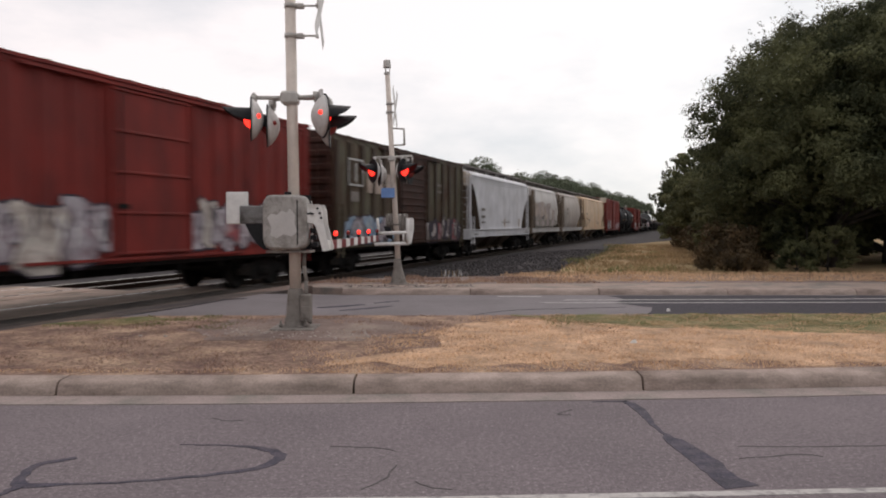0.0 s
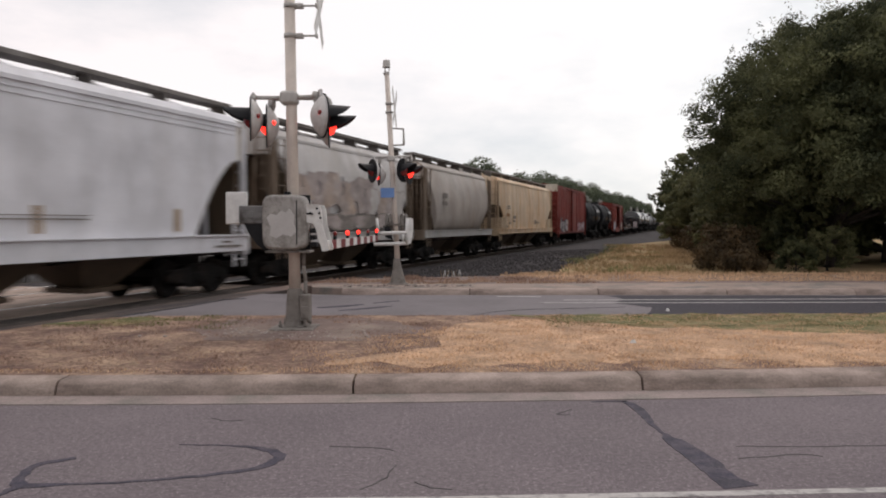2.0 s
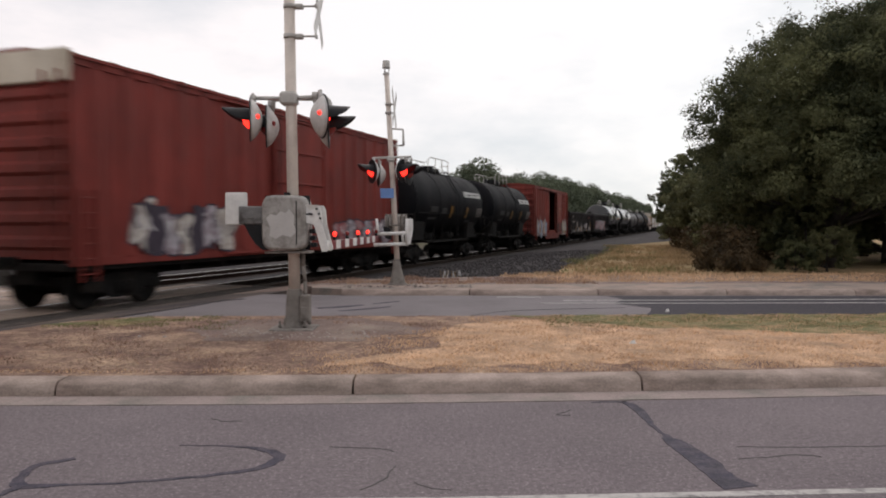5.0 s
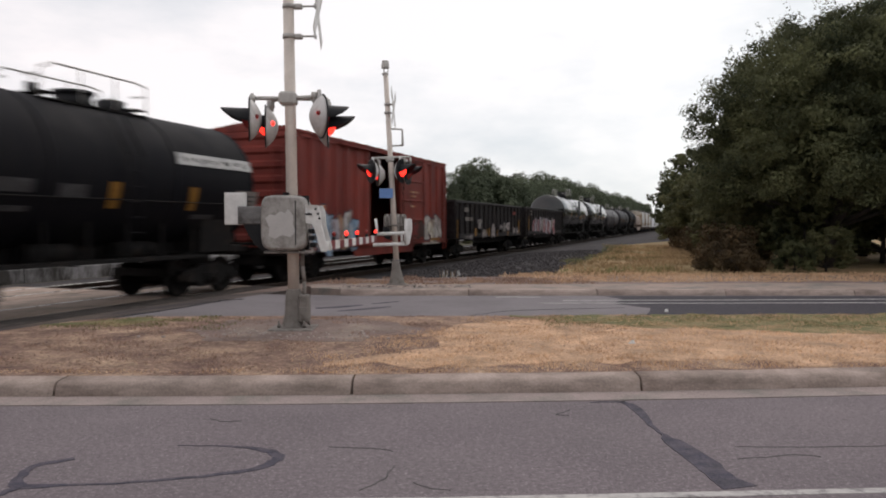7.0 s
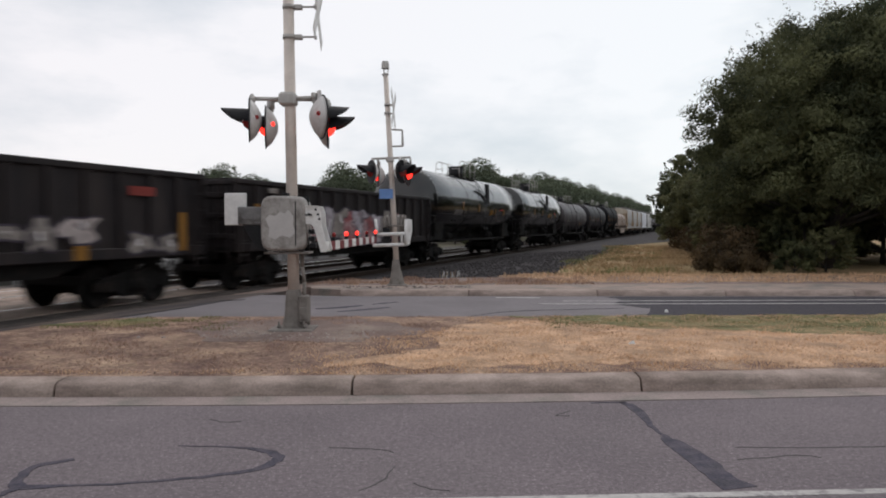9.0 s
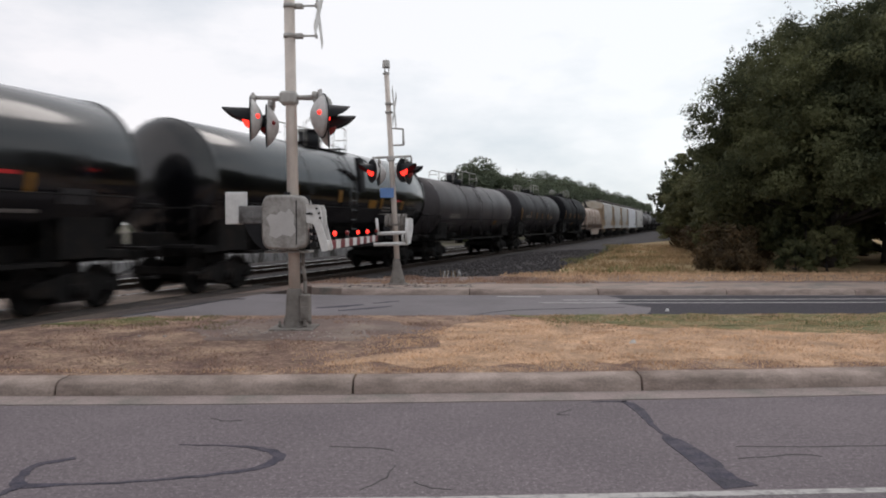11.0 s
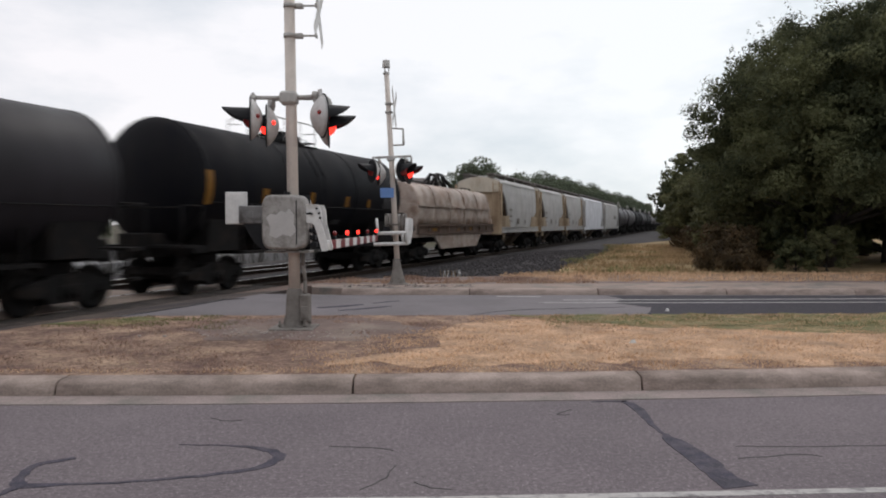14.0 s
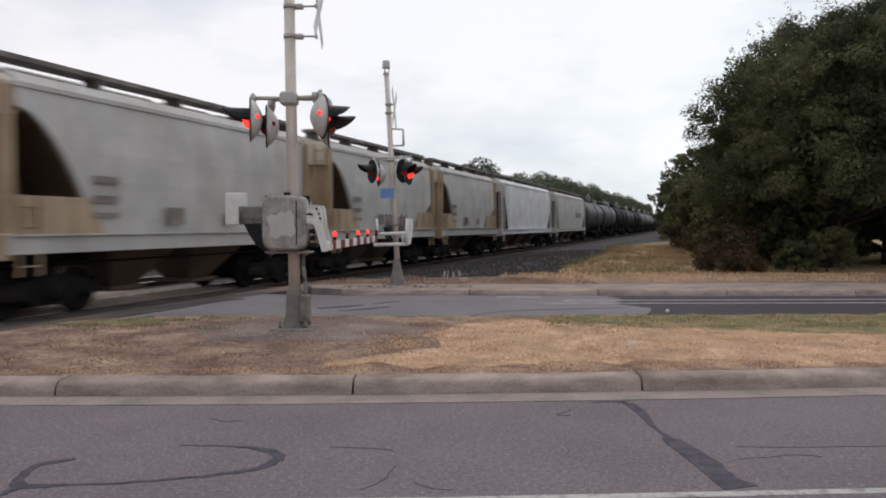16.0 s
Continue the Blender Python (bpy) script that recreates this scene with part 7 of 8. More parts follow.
# T, U, V two-bay grey hoppers with tan ends
for a, b in ((292.25, 303.0), (304.4, 314.6), (315.7, 325.7)):
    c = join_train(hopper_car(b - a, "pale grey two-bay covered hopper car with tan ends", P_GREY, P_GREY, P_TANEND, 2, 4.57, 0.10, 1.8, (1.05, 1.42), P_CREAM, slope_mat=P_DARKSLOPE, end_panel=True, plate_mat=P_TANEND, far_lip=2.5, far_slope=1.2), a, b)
    bars(c, [(-3.4, -2.7, 2.45, 2.6), (-3.4, -2.7, 2.05, 2.2), (-3.4, -2.7, 1.75, 1.85), (-1.2, -0.6, 1.6, 2.0), (1.0, 1.3, 1.6, 1.9)], P_MARKDARK, -HW - 0.004)
# W, X three-bay hoppers
c = join_train(hopper_car(16.4, "dull white three-bay covered hopper car", P_WHITE, P_WHITE, P_GREY, 3, 4.62, 0.06, 1.6, (0.98, 1.3), slope_mat=P_DARKSLOPE, far_lip=2.5, far_slope=1.2), 327.0, 343.6)
c = join_train(hopper_car(17.0, "light grey three-bay covered hopper car", P_GREY, P_GREY, P_GREY, 3, 4.58, 0.06, 1.6, (0.98, 1.3), slope_mat=P_DARKSLOPE, far_lip=2.5, far_slope=1.2), 345.4, 362.6)
bars(c, [(2.0, 5.5, 2.3, 2.8)], P_MARKDARK, -HW - 0.004)
# the rest of the train: tank cars
a = 364.3
for i in range(12):
    L = (14.2, 14.0, 15.2, 14.6)[i % 4]
    m = (P_TANKGREY, P_TANKGREY, P_TANK, P_TANKDULL, P_TANK, P_TANKGREY)[i % 6]
    c = join_train(tank_car(L, "dark tank car in the long rear of the train", m, dome=("high", "low")[i % 2]), a, a + L, 0.31)
    a += L + 1.5
# ---------------------------------------------------------------- trees
def leaf_mesh(name, lobes, count, size, mat, seed, inner=0.25, wild=0.5, heart=None, shoots=None):
    """A crown of single leaves scattered over and inside lobes. lobes: x, y, z, rx, ry, rz."""
    rng = np.random.default_rng(seed)
    L = np.array(lobes, float)
    w = (L[:, 3] * L[:, 4] + L[:, 4] * L[:, 5] + L[:, 3] * L[:, 5])
    pick = rng.choice(len(L), count, p=w / w.sum())
    d = rng.normal(size=(count, 3))
    d /= np.linalg.norm(d, axis=1)[:, None]
    bump = 1 + 0.13 * np.sin(d[:, 0] * 7 + pick * 2.1) * np.sin(d[:, 2] * 8 + pick) + 0.10 * np.sin(d[:, 1] * 13 + pick * 0.7) * np.sin(d[:, 0] * 15)
    rad = np.where(rng.random(count) < inner, rng.uniform(0.45, 0.85, count), rng.normal(0.95, 0.075, count)) * bump
    c = L[pick, :3] + d * L[pick, 3:] * rad[:, None]
    nrm = d * 1.0 + rng.normal(size=(count, 3)) * wild
    nrm[:, 2] += 0.25
    nrm /= np.linalg.norm(nrm, axis=1)[:, None]
    u = np.cross(nrm, rng.normal(size=(count, 3)))
    u /= np.linalg.norm(u, axis=1)[:, None]
    v = np.cross(nrm, u)
    s = (size * rng.uniform(0.6, 1.35, count))[:, None]
    if heart is not None:
        # a few broad leaves deep inside close the crown
        H = np.array(heart, float)
        m = min(count // 12, 6000)
        k = rng.integers(0, len(H), m)
        e = rng.normal(size=(m, 3))
        e /= np.linalg.norm(e, axis=1)[:, None]
        c[:m] = H[k, :3] + e * H[k, 3:] * rng.uniform(0.3, 0.62, m)[:, None]
        s[:m] *= 2.2
    if shoots is not None:
        # leafy shoots that stand out of the crown. shoots: x, y, z, dx, dy, dz
        S = np.array(shoots, float)
        m = len(S) * 26
        k = rng.integers(0, len(S), m)
        f = rng.uniform(0, 1, m)[:, None]
        c[-m:] = S[k, :3] + S[k, 3:] * f + rng.normal(size=(m, 3)) * 0.13 * (1.15 - f)
        s[-m:] *= 0.85
    pts = np.stack([c - u * s, c + v * s * 0.5 + nrm * s * 0.12, c + u * s, c - v * s * 0.5 + nrm * s * 0.12], 1).reshape(-1, 3)
    me = bpy.data.meshes.new(name)
    me.vertices.add(count * 4)
    me.vertices.foreach_set("co", pts.ravel())
    me.loops.add(count * 4)
    me.loops.foreach_set("vertex_index", np.arange(count * 4))
    me.polygons.add(count)
    me.polygons.foreach_set("loop_start", np.arange(count) * 4)
    me.polygons.foreach_set("loop_total", np.full(count, 4))
    me.materials.append(mat)
    me.update()
    me.validate()
    return me


def crown_lobes(r, h, low, n, seed, squash=0.8):
    rnd = random.Random(seed)
    out = [(0, 0, (h + low) / 2, r * 0.6, r * 0.6, (h - low) * 0.40)]
    for i in range(n):
        t = i / n
        a = i * 2.4 + rnd.uniform(-0.4, 0.4)
        z = low + (h - low) * (0.14 + 0.76 * t)
        reach = r * (1 - abs(2 * t - 0.75) ** 2.2 * 0.5) * rnd.uniform(0.52, 0.80)
        q = r * rnd.uniform(0.24, 0.42)
        out.append((reach * math.cos(a), reach * math.sin(a), z, q, q, q * squash))
    return out


def oak_lobes(r, h, low, n, seed, shape):
    """Lobes that fill an outline of revolution. shape: pairs of relative height and relative reach."""
    rnd = random.Random(seed)
    hs, rs = [p[0] for p in shape], [p[1] for p in shape]
    out = [(0, 0, low + (h - low) * 0.45, r * 0.55, r * 0.55, (h - low) * 0.36)]
    for i in range(n):
        t = (i + 0.5) / n
        a = i * 2.4 + rnd.uniform(-0.5, 0.5)
        q = r * rnd.uniform(0.20, 0.34)
        z = low + q * 0.7 + (h - low - 1.5 * q) * t
        reach = max(0.0, r * float(np.interp(z / h, hs, rs)) * rnd.uniform(0.86, 1.06) - q * 0.85)
        out.append((reach * math.cos(a), reach * math.sin(a), z, q, q, q * 0.78))
    return out


def tufts(lobes, per, seed):
    """Small clumps of foliage set over the outside of each lobe, more above than below."""
    rnd = random.Random(seed)
    out, spikes = [], []
    for x, y, z, rx, ry, rz in lobes[1:]:
        for i in range(per):
            a, u = rnd.uniform(0, 2 * math.pi), rnd.uniform(-0.55, 1.0)
            w = math.sqrt(1 - u * u)
            k = rnd.uniform(0.82, 1.08)
            q = rx * rnd.uniform(0.22, 0.40)
            px_, py_, pz_ = x + rx * k * w * math.cos(a), y + ry * k * w * math.sin(a), z + rz * k * u
            out.append((px_, py_, pz_, q, q, q * 0.62))
            if rnd.random() < 0.26 and u > -0.1:
                ln = rnd.uniform(0.4, 1.15)
                spikes.append((px_, py_, pz_, ln * 0.55 * w * math.cos(a), ln * 0.55 * w * math.sin(a), ln * (0.5 + 0.5 * u)))
    return out, spikes


def tree_kind(name, r, h, low, n, count, size, mat, seed, label, trunk_r=0.22, shape=None, per=16):
    tree = thing(name, label, "tree", "trees along the line")
    lobes = crown_lobes(r, h, low, n, seed) if shape is None else oak_lobes(r, h, low, n, seed, shape)
    g = Geo()
    pts = [(0, 0, -0.1), (0.1, 0.05, low + 0.8), (-0.05, 0.1, (low + h) / 2), (0.05, 0.0, h * 0.85)]
    rr = [trunk_r, trunk_r * 0.8, trunk_r * 0.5, trunk_r * 0.15]
    for i in range(3):
        g.tube(pts[i], pts[i + 1], rr[i], 10, rr[i + 1])
    trunk = part("trunk", g, M_BARK, tree, "rough grey-brown trunk")
    for k, lb in enumerate(lobes[1:8]):
        g = Geo()
        z = low * 0.6 + 0.3 + 0.1 * lb[2]
        g.tube((0.03, 0.03, z), (lb[0] * 0.5, lb[1] * 0.5, (z + lb[2]) / 2), trunk_r * 0.4, 7, trunk_r * 0.25)
        g.tube((lb[0] * 0.5, lb[1] * 0.5, (z + lb[2]) / 2), (lb[0], lb[1], lb[2]), trunk_r * 0.25, 7, trunk_r * 0.06)
        part("limb", g, M_BARK, tree)
    if shape is None:
        crown = leaf_mesh("crown", lobes, count, size, mat, seed)
    else:
        small, spikes = tufts(lobes, per, seed + 1)
        crown = leaf_mesh("crown", small, count, size, mat, seed, 0.3, 0.38, lobes, spikes)
    part("crown", crown, mat, tree, "dense dark green leafy crown")
    return tree


def put(tree, x, y, turn, k, z=0.15):
    tree.matrix_basis = pose(x, y, z, 0, 0, turn) @ Matrix.Diagonal((k, k, k, 1))
    return tree


def again(tree, x, y, turn, k, z=0.15, label=""):
    t = copy_thing(tree, pose(x, y, z, 0, 0, turn))
    t.scale = (k, k, k)
    if label:
        t["label"] = label
    return t


# the dark wood at the edge of the field
STEEP = ((0.0, 0.55), (0.15, 0.72), (0.3, 0.92), (0.45, 1.0), (0.70, 1.0), (0.75, 0.92), (0.80, 0.76), (0.88, 0.46), (0.95, 0.2), (1.0, 0.08))
BUSHY = ((0.0, 0.85), (0.2, 1.0), (0.5, 1.0), (0.75, 0.85), (0.9, 0.55), (1.0, 0.3))
put(tree_kind("oak_tree", 4.7, 9.3, 1.6, 96, 230000, 0.050, M_LEAF, 11, "big dark green oak tree at the field's edge", 0.26, STEEP, 15), 14.2, 26.8, 0, 1.0)
put(tree_kind("oak_tree", 4.8, 11.4, 1.8, 88, 190000, 0.055, M_LEAF, 12, "tall dark green oak tree at the field's edge", 0.26, STEEP, 15), 18.0, 26.4, 30, 1.0)
oak_c = put(tree_kind("oak_tree", 4.4, 9.0, 0.6, 26, 18000, 0.135, M_LEAF, 15, "dark green oak tree deeper in the wood", 0.22, BUSHY, 12), 16.9, 35.0, 140, 0.94)
scrub = put(tree_kind("scrub_tree", 2.6, 4.6, 0.2, 24, 26000, 0.062, M_LEAF_SCRUB, 13, "low olive green tree, leafy to the ground", 0.12, BUSHY, 12), 15.2, 41.0, 60, 1.05)
scrub_b = put(tree_kind("scrub_tree", 2.6, 4.6, 0.2, 18, 8000, 0.11, M_LEAF, 14, "low dark green tree deeper in the wood", 0.12, BUSHY, 12), 15.3, 31.0, 0, 1.0)
for x, y, turn, k in ((20.5, 36.0, 200, 1.1), (21.8, 28.0, 260, 1.2), (19.6, 45.0, 80, 0.95), (23.5, 56.0, 20, 1.0), (26.0, 30.0, 70, 1.2), (25.5, 40.0, 10, 1.1)):
    again(oak_c, x, y, turn, k)
for x, y, turn, k in ((17.0, 47.5, 150, 1.15), (13.3, 35.0, 100, 0.62), (12.5, 30.3, 0, 0.85)):
    again(scrub, x, y, turn, k)
for x, y, turn, k in ((19.8, 57.0, 220, 1.3), (13.6, 29.5, 310, 0.8), (17.6, 29.5, 20, 0.95), (20.0, 29.8, 90, 1.0), (22.5, 31.0, 130, 1.1), (13.4, 27.2, 50, 0.6), (20.6, 27.6, 300, 0.6)):
    again(scrub_b, x, y, turn, k)
again(scrub, 12.6, 24.2, 130, 0.34)
for i, (x, y) in enumerate(((11.4, 23.9), (19.9, 24.4))):
    again(scrub_b, x, y, 75 * i, 0.24 + 0.05 * (i % 3))
# farther along the line the wood goes on
for i in range(9):
    again((oak_c, scrub_b, oak_c)[i % 3], 24 + i * 5.2, 68 + i * 15, i * 77, (1.0, 1.7, 0.95)[i % 3])

# the line of trees beyond the tracks
elm_a = tree_kind("elm_tree", 4.6, 10.0, 0.3, 24, 17000, 0.165, M_LEAF_FAR, 21, "green tree with haze-paled leaves in the line beyond the tracks")
elm_b = tree_kind("elm_tree", 4.0, 9.0, 0.2, 22, 17000, 0.165, M_LEAF_FAR, 22, "green tree with haze-paled leaves in the line beyond the tracks")
FAR = ((95, 11.5, 1.05), (102, 13.5, 1.07), (87, 15, 0.62), (110, 12.5, 1.04), (116, 15.0, 1.02), (121, 12.0, 0.95), (131, 13.0, 0.98), (143, 12.5, 1.18), (152, 14.5, 1.28), (163, 12.5, 1.3), (174, 13.5, 1.28),
       (187, 13, 1.3), (200, 12.5, 1.28), (214, 13, 1.3), (228, 13, 1.3), (244, 12, 1.3), (262, 12, 1.3), (282, 12, 1.35), (304, 12, 1.35), (328, 12, 1.35), (354, 12, 1.35), (384, 10, 1.4))
for i, (s, o, k) in enumerate(FAR):
    x, y, z = on_track(s, o + 2.0, 0.0)
    src = (elm_a, elm_b)[i % 2]
    if i < 2:
        put(src, x, y, i * 50, k, -0.25)
    else:
        again(src, x, y, i * 67, k, -0.25)
shrub = put(tree_kind("shrub", 3.2, 5.0, 0.1, 18, 9000, 0.12, M_LEAF_PALE, 23, "pale yellow-green shrub beyond the tracks", 0.1), 1.3, 80, 0, 0.8, -0.25)
again(shrub, 3.6, 82, 120, 0.62, -0.25)
for x, y, k in ((-10.3, 78, 0.86), (-8.0, 80, 0.76), (-12.4, 82, 0.78), (8.6, 93, 0.96), (-25.5, 84, 0.90), (-22.0, 86, 0.80), (-19.3, 86, 0.62), (1.8, 92, 0.62), (4.3, 95, 0.6), (-7.6, 90, 0.42), (-30, 88, 0.6), (-36, 90, 0.6), (-16, 95, 0.55), (-44, 92, 0.65)):
    again((elm_a, elm_b)[int(abs(x * 3)) % 2], x, y, x * 40, k, -0.25)

# a house behind the trees
house = thing("house", "white house with a brown shingle roof behind the trees", "house", at=pose(-4.3, 98, -0.30, 0, 0, 6))
g = Geo()
g.box(-3.7, 3.7, -3, 3, 0, 7.3)
part("wall", g, M_TRIM, house, "white siding wall")
g = Geo()
g.loft([[(-4.1, -3.5, 7.25), (4.1, -3.5, 7.25), (4.1, 3.5, 7.25), (-4.1, 3.5, 7.25)], [(-4.1, -3.5, 7.4), (4.1, -3.5, 7.4), (4.1, 3.5, 7.4), (-4.1, 3.5, 7.4)],
        [(-1.6, -0.2, 8.15), (1.6, -0.2, 8.15), (1.6, 0.2, 8.15), (-1.6, 0.2, 8.15)]])
part("roof", g, M_SHINGLE, house, "brown hipped shingle roof")
for x in (-2.6, -0.2, 2.2):
    g = Geo()
    g.box(x, x + 0.9, -3.04, -3.0, 5.4, 6.8)
    w = part("window", g, M_TRIM, house)
    g = Geo()
    g.box(x + 0.07, x + 0.83, -3.06, -3.035, 5.47, 6.73)
    part("pane", g, M_GLASS, w)
# ---------------------------------------------------------------- grass, dirt and stones
def blades(name, spots, mat, label, category, width=0.009, lean=0.7):
    """Single blades of grass. spots: an array of x, y, z, length."""
    n = len(spots)
    rng = np.random.default_rng(n)
    a = rng.uniform(0, 2 * np.pi, n)
    b = rng.uniform(0, 2 * np.pi, n)
    k = rng.uniform(0.1, lean, n) * spots[:, 3]
    w = width * rng.uniform(0.6, 1.5, n)
    p = spots[:, :3]
    side = np.stack([np.cos(a) * w, np.sin(a) * w, np.zeros(n)], 1)
    tip = p + np.stack([np.cos(b) * k, np.sin(b) * k, spots[:, 3]], 1)
    pts = np.stack([p - side, p + side, tip], 1).reshape(-1, 3)
    me = bpy.data.meshes.new(name)
    me.vertices.add(n * 3)
    me.vertices.foreach_set("co", pts.ravel())
    me.loops.add(n * 3)
    me.loops.foreach_set("vertex_index", np.arange(n * 3))
    me.polygons.add(n)
    me.polygons.foreach_set("loop_start", np.arange(n) * 3)
    me.polygons.foreach_set("loop_total", np.full(n, 3))
    me.materials.append(mat)
    me.update()
    return tagged(new(name, me), label, category, "", "stuff")


def scatter(n, x0, x1, y0, y1, keep, z, l0, l1, seed, clump=0.0):
    rng = np.random.default_rng(seed)
    x, y = rng.uniform(x0, x1, n), rng.uniform(y0, y1, n)
    ok = np.array([keep(a, b, c) for a, b, c in zip(x, y, rng.random(n))])
    x, y = x[ok], y[ok]
    ln = rng.uniform(l0, l1, len(x)) * (1 + clump * np.sin(x * 5.1 + 1.3 * np.sin(y * 4)) * np.sin(y * 6.3))
    return np.stack([x, y, np.full(len(x), z), ln], 1)


def fbm(x, y, s, seed):
    return noise.noise((x * s, y * s, seed)) + 0.5 * noise.noise((x * s * 2.3, y * s * 2.3, seed + 5))


def in_strip(x, y):
    return kerb_y(x) + 0.33 < y < median_far(x) - 0.02 and x > -6.3 + max(0, (y - 11.4)) * 0.9


def straw_zone(x, y, u):
    if not in_strip(x, y):
        return False
    if y < kerb_y(x) + 0.6 and fbm(x, y, 2.2, 31) > -0.1:
        return u < 0.7
    edge = -1.6 + (y - 8) * 0.55
    return u < 0.9 * max(0.0, min(1.0, (x - edge) / 1.0 + 0.5 + 0.8 * fbm(x, y, 0.9, 2))) and fbm(x, y, 1.6, 9) > -0.45


def brown_zone(x, y, u):
    if not in_strip(x, y) or math.hypot(x + 2.2, (y - 11.0) * 0.9) < 0.9 + 0.6 * fbm(x, y, 1.4, 4):
        return False
    return fbm(x, y, 1.1, 3) > -0.05 and u < (0.85 if x < 0.5 else 0.35)


def green_zone(x, y, u):
    if not in_strip(x, y):
        return False
    g1 = (y - 11.35) / 1.0 + 0.9 * fbm(x, y, 0.9, 6) > (0.1 if x > 1.6 else 9)
    g2 = x < -3.3 and y > (10.5 if x > -5.4 else 11.3) and fbm(x, y, 0.8, 8) > -0.05
    return (g1 or g2) and u < 0.45 + 0.6 * fbm(x, y, 2.1, 44)


blades("grass", scatter(90000, -6, 9.5, 7.8, 13.2, straw_zone, 0.16, 0.016, 0.036, 1, 0.5), M_BLADE, "straw-coloured blades of mown dry lawn", "grass", 0.007, 1.2)
blades("grass", scatter(60000, -7, 9.5, 7.8, 13.2, brown_zone, 0.16, 0.014, 0.034, 2, 0.5), M_BLADE_DULL, "brown dead blades of grass on dirt", "grass", 0.007, 1.2)
blades("grass", scatter(45000, -7, 10, 11.0, 13.2, green_zone, 0.16, 0.016, 0.05, 3, 0.4), M_BLADE_GREEN, "band of green grass along the far road", "grass", 0.007, 1.0)


def verge_zone(x, y, u):
    t = 19.2 + (0.05 * x) + 0.5 * fbm(x, y, 0.8, 11)
    return t + (0.9 if x < 3 else 0) < y < 23.2 and x > 2.2 + fbm(x, y, 0.8, 33) and u < 0.8


blades("grass", scatter(34000, -5, 15, 18.9, 23.5, verge_zone, 0.20, 0.03, 0.10, 4, 0.5), M_BLADE, "tall straw grass along the verge", "grass", 0.014)


def verge_brown(x, y, u):
    return 18.85 + 0.25 * fbm(x, y, 1.0, 61) < y < 21.2 + 0.5 * fbm(x, y, 0.7, 62) and y * DX - x * DZ < TRACK - 3.6 and fbm(x, y, 1.3, 63) > -0.15 and u < 0.75


blades("grass", scatter(16000, -5, 4, 18.7, 21.6, verge_brown, 0.215, 0.02, 0.08, 14, 0.6), M_BLADE_DULL, "sparse brown grass on the gravel verge", "grass", 0.014)


def field_zone(x, y, u):
    left = 4.0 + (y - 24) * 0.29 + 1.2 * fbm(x, y, 0.3, 12)
    return left < x < 10 + (y - 22) * 0.3 and u < 0.8 and fbm(x, y, 0.5, 21) > -0.3


blades("grass", scatter(50000, 2, 20, 22, 54, field_zone, 0.20, 0.05, 0.17, 5, 0.5), M_STRAW, "dry straw grass of the field", "grass", 0.02)


def field_green(x, y, u):
    left = 3.7 + (y - 24) * 0.28 + 1.2 * fbm(x, y, 0.3, 12)
    return left < x < left + 4 and fbm(x, y, 0.35, 14) > -0.1 + 0.12 * (x - left) and u < 0.85


blades("grass", scatter(26000, 2, 20, 23, 54, field_green, 0.20, 0.05, 0.2, 6, 0.4), M_BLADE_GREEN, "dull green weeds at the ballast's edge", "grass", 0.02)

# brown undergrowth before the trees
for i, (x, y, k) in enumerate(((9.45, 24.6, 0.85), (10.2, 26.3, 1.15), (12.6, 33.0, 1.2), (11.4, 29.0, 1.1), (13.8, 38.5, 1.2), (9.4, 23.4, 0.6), (14.6, 43.0, 1.3), (15.6, 46.5, 1.3))):
    rb = random.Random(90 + i)
    lob = [(rb.uniform(-1.1, 1.1), rb.uniform(-0.8, 0.8), rb.uniform(0.15, 1.15), q, q, q * 0.9) for q in [rb.uniform(0.22, 0.42) for j in range(16)]]
    b = thing("bush", "brown-green brush at the foot of the trees", "bush", "brush before the trees", at=pose(x, y, 0.15, 0, 0, i * 70))
    b.scale = (k, k, k)
    part("foliage", leaf_mesh("foliage", lob, 3600, 0.06, M_BRUSH, 60 + i, 0.4, 0.6), M_BRUSH, b)
    g = Geo()
    for j in range(5):
        g.tube((0.05 * j, 0, -0.1), (0.5 * math.cos(j * 1.3), 0.5 * math.sin(j * 1.3), 0.9), 0.02, 5)
    part("stem", g, M_BARK, b)

# pale weeds by the leaning mast
w = thing("weed", "clump of pale dry weeds on the gravel", "weed", at=pose(0.25, 22.6, apron_z(0.25, 22.6) - 0.01))
g = Geo()
rnd = random.Random(5)
for i in range(18):
    x, y = rnd.uniform(-0.32, 0.32), rnd.uniform(-0.2, 0.2)
    g.tube((x, y, 0), (x + rnd.uniform(-0.1, 0.1), y, rnd.uniform(0.15, 0.36)), 0.008, 4)
part("stem", g, M_STRAW, w)
for i in range(13):
    x, y, z = rnd.uniform(-0.30, 0.28), rnd.uniform(-0.2, 0.2), rnd.uniform(0.14, 0.36)
    g = Geo()
    q = rnd.uniform(-0.04, 0.04)
    g.tube((x, y, z - 0.07), (x + q, y, z + 0.05), 0.008, 5, 0.014)
    part("seed_head", g, M_WHITE, w, "pale seed head")

# stones and litter in the strip
stone_g = Geo()
stone_g.loft([[(0.5 * q * math.cos(a) * (1 + 0.2 * math.sin(2 * a)), 0.4 * q * math.sin(a), z) for a in [2 * math.pi * i / 8 for i in range(8)]] for z, q in ((-0.1, 0.7), (0.1, 1.0), (0.3, 0.6))])
stone_me = mesh_of("stone", stone_g, M_STONE)
rnd = random.Random(8)
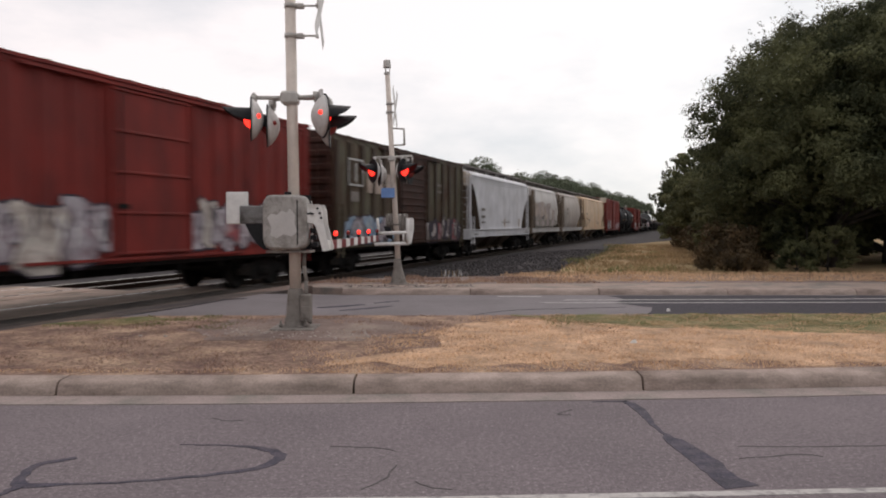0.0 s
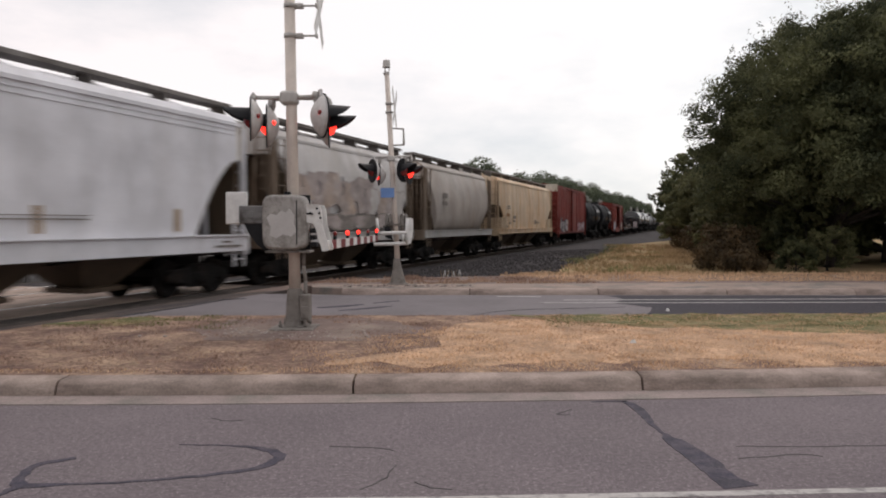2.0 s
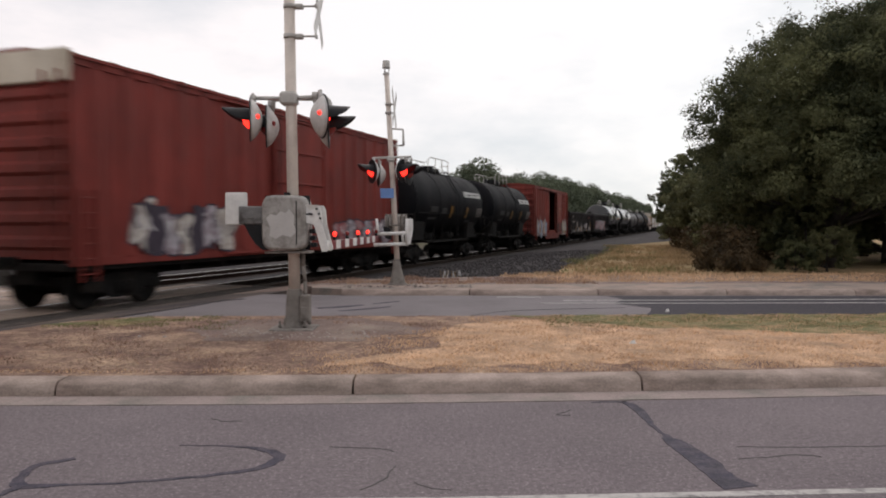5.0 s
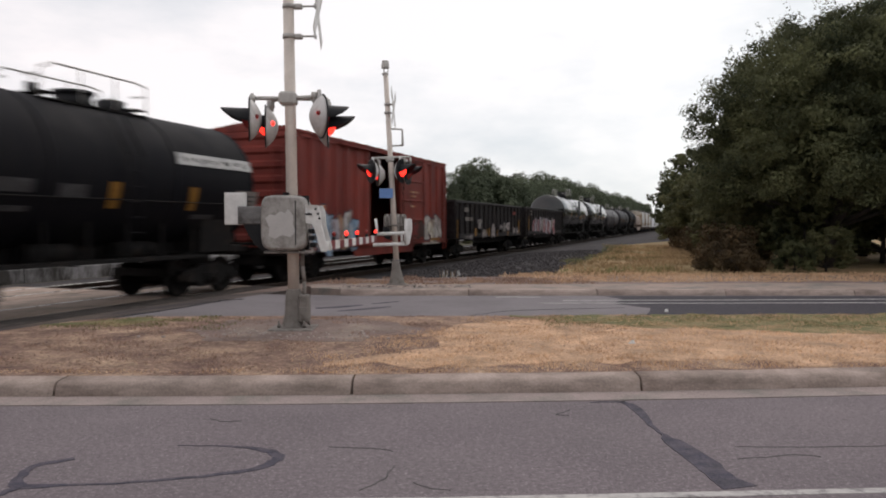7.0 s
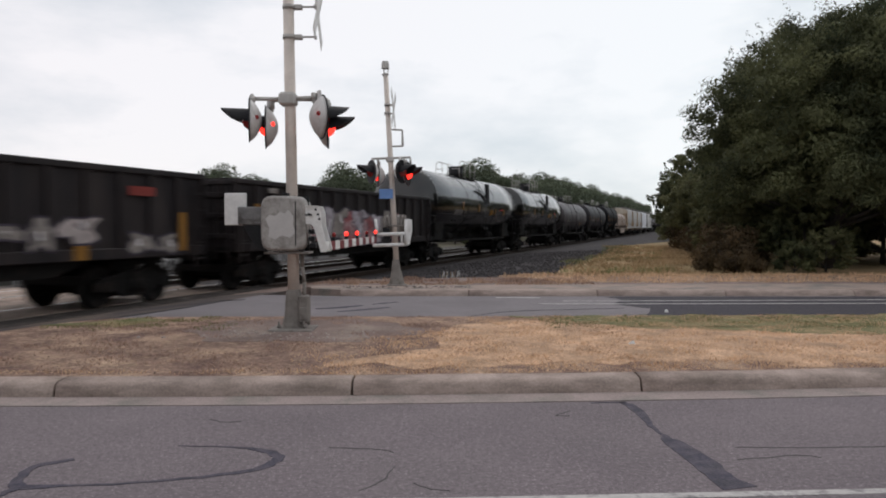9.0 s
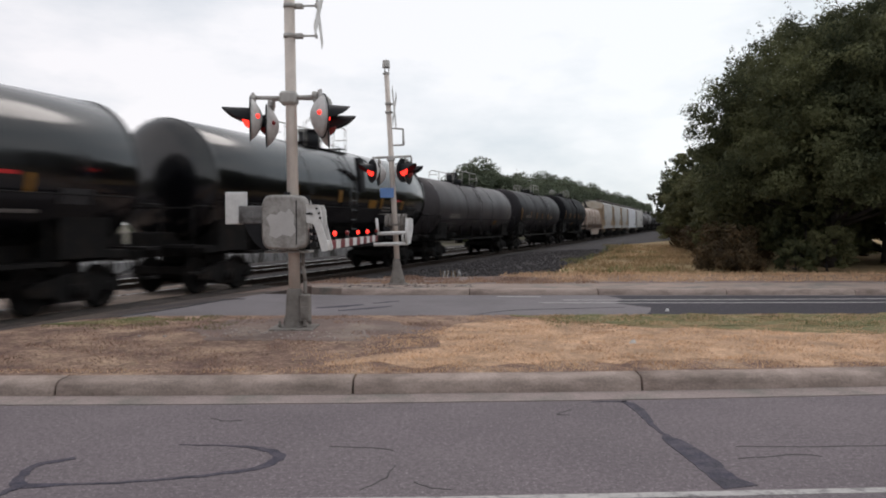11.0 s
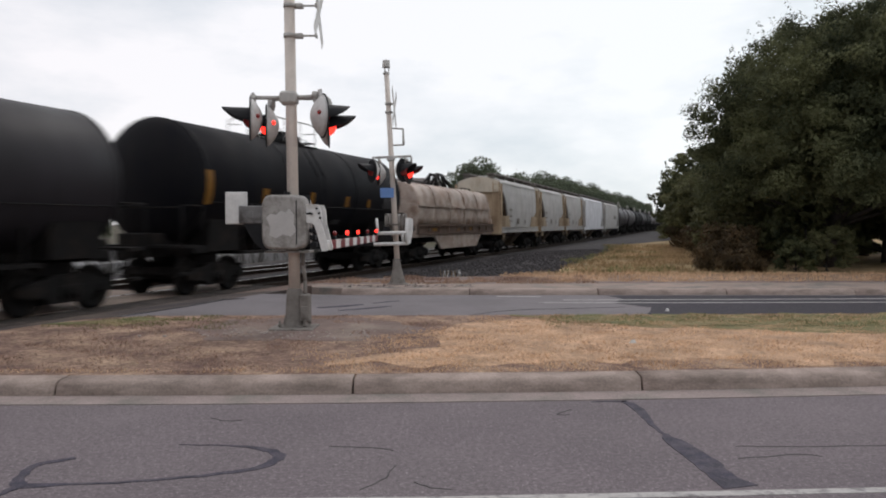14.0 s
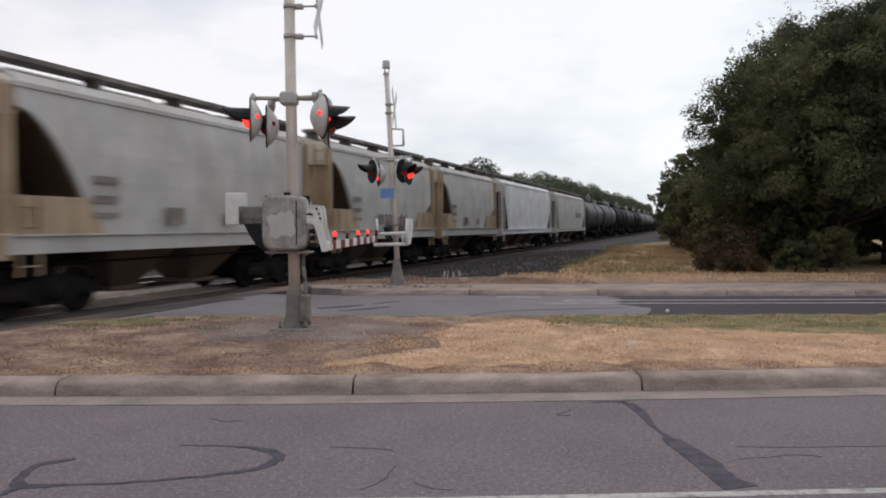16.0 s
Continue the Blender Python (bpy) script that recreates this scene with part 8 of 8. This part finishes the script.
for i in range(80):
    x, y = -2.2 + rnd.gauss(0, 0.8), 10.6 + rnd.gauss(0, 0.3)
    if not in_strip(x, y) or math.hypot(x - MX, y - MY) < 0.5:
        continue
    s = part("stone", stone_me, M_CONC, None, "", pose(x, y, 0.166, 0, 0, rnd.uniform(0, 360)))
    k = rnd.uniform(0.025, 0.07)
    s.scale = (k, k, k)
    tagged(s, "small pale stone lying on the dirt", "stone", "stones on the dirt")

def crumbs(name, x, y, z, r, mat, label, category, seed):
    """Many small rough stones or clods as one loose sheet."""
    rng = np.random.default_rng(seed)
    n = len(x)
    c = np.stack([x, y, z + r * 0.4], 1)
    dirs = np.array([(1, 0, 0), (0, 1, 0), (-1, 0, 0), (0, -1, 0), (0, 0, 0.8), (0, 0, -0.8)], float)
    pts = c[:, None, :] + dirs[None] * (r[:, None, None] * rng.uniform(0.6, 1.3, (n, 6, 1)))
    faces = np.array([(0, 1, 4), (1, 2, 4), (2, 3, 4), (3, 0, 4), (1, 0, 5), (2, 1, 5), (3, 2, 5), (0, 3, 5)])
    idx = (faces[None] + (np.arange(n) * 6)[:, None, None]).reshape(-1)
    me = bpy.data.meshes.new(name)
    me.vertices.add(n * 6)
    me.vertices.foreach_set("co", pts.reshape(-1))
    me.loops.add(len(idx))
    me.loops.foreach_set("vertex_index", idx)
    me.polygons.add(n * 8)
    me.polygons.foreach_set("loop_start", np.arange(n * 8) * 3)
    me.polygons.foreach_set("loop_total", np.full(n * 8, 3))
    me.materials.append(mat)
    me.update()
    return tagged(new(name, me), label, category, "", "stuff")


# loose gravel spilt from the ballast
rng = np.random.default_rng(3)
y = 20.6 + 30 * rng.random(16000) ** 1.8
x = rng.uniform(-6, 9, 16000) + (y - 20) * 0.18
keep = np.array([TRACK - (b * DX - a * DZ) < 11.0 and (b * DX - a * DZ) < TRACK - 1.9 and not (b < 22.5 and a > 3.4) for a, b in zip(x, y)])
x, y = x[keep], y[keep]
crumbs("gravel", x, y, np.array([apron_z(a, b) for a, b in zip(x, y)]), rng.uniform(0.022, 0.06, len(x)), M_GRAVEL, "loose dark gravel spilt beside the track", "gravel", 4)

# clods and crumbs of soil in the strip, thickest on the bare dirt
rng = np.random.default_rng(6)
x, y = rng.uniform(-6.6, 3, 1800), rng.uniform(7.8, 12.7, 1800)
keep = np.array([in_strip(a, b) and fbm(a, b, 1.0, 17) > (0.0 if a < -0.6 + (b - 8) * 0.5 else 0.4) for a, b in zip(x, y)])
x, y = x[keep], y[keep]
crumbs("soil", x, y, np.full(len(x), 0.164), rng.uniform(0.006, 0.016, len(x)), M_CLOD, "crumbs of brown soil lying on the strip", "soil", 7)

# dark gravel strewn on the pavement by the leaning mast
rng = np.random.default_rng(9)
x, y = rng.uniform(-2.5, 0.7, 170), 18.1 + 0.18 * rng.normal(size=170)
crumbs("gravel", x, y, np.full(170, 0.226), rng.uniform(0.006, 0.022, 170), M_GRAVEL, "dark gravel strewn along the pavement", "gravel", 10)

# a small reflector on the far road, and a scrap of litter in the grass
g = Geo()
g.loft([[(-0.03, -0.03, 0), (0.03, -0.03, 0), (0.03, 0.03, 0), (-0.03, 0.03, 0)], [(-0.02, -0.02, 0.05), (0.02, -0.02, 0.05), (0.02, 0.02, 0.05), (-0.02, 0.02, 0.05)]])
tagged(part("road_stud", g, M_WHITE, None, "", pose(4.23, 13.91, 0.104)), "small white stud on dark asphalt", "road stud")
g = Geo()
g.loft([[(-0.04, -0.03, 0), (0.05, -0.02, 0), (0.03, 0.04, 0), (-0.03, 0.03, 0)], [(-0.02, -0.02, 0.035), (0.03, -0.01, 0.05), (0.02, 0.02, 0.03), (-0.01, 0.02, 0.02)]])
tagged(part("litter", g, M_WHITE, None, "", pose(2.51, 9.78, 0.17)), "crumpled scrap of white paper in dry grass", "litter")
# ---------------------------------------------------------------- what moves
def motions():
    """The whole train rolls by at one speed, car behind car."""
    for car, s in TRAIN:
        walk(car, [(t, track_pose(s - SPEED * t)) for t in (0, 4, 8, 12, 16)])
    turn = math.degrees(SPEED / 0.46 / FPS)
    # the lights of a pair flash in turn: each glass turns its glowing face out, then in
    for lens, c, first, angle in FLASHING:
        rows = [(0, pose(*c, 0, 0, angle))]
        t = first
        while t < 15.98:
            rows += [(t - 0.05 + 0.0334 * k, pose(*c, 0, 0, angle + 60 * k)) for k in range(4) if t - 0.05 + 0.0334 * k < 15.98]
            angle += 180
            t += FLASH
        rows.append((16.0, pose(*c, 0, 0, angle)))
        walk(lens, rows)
    for axle, x in AXLES:
        walk(axle, [(i / FPS, pose(x, 0, 0.46, 0, -turn * i, 0)) for i in range(16 * FPS + 1)])


motions()
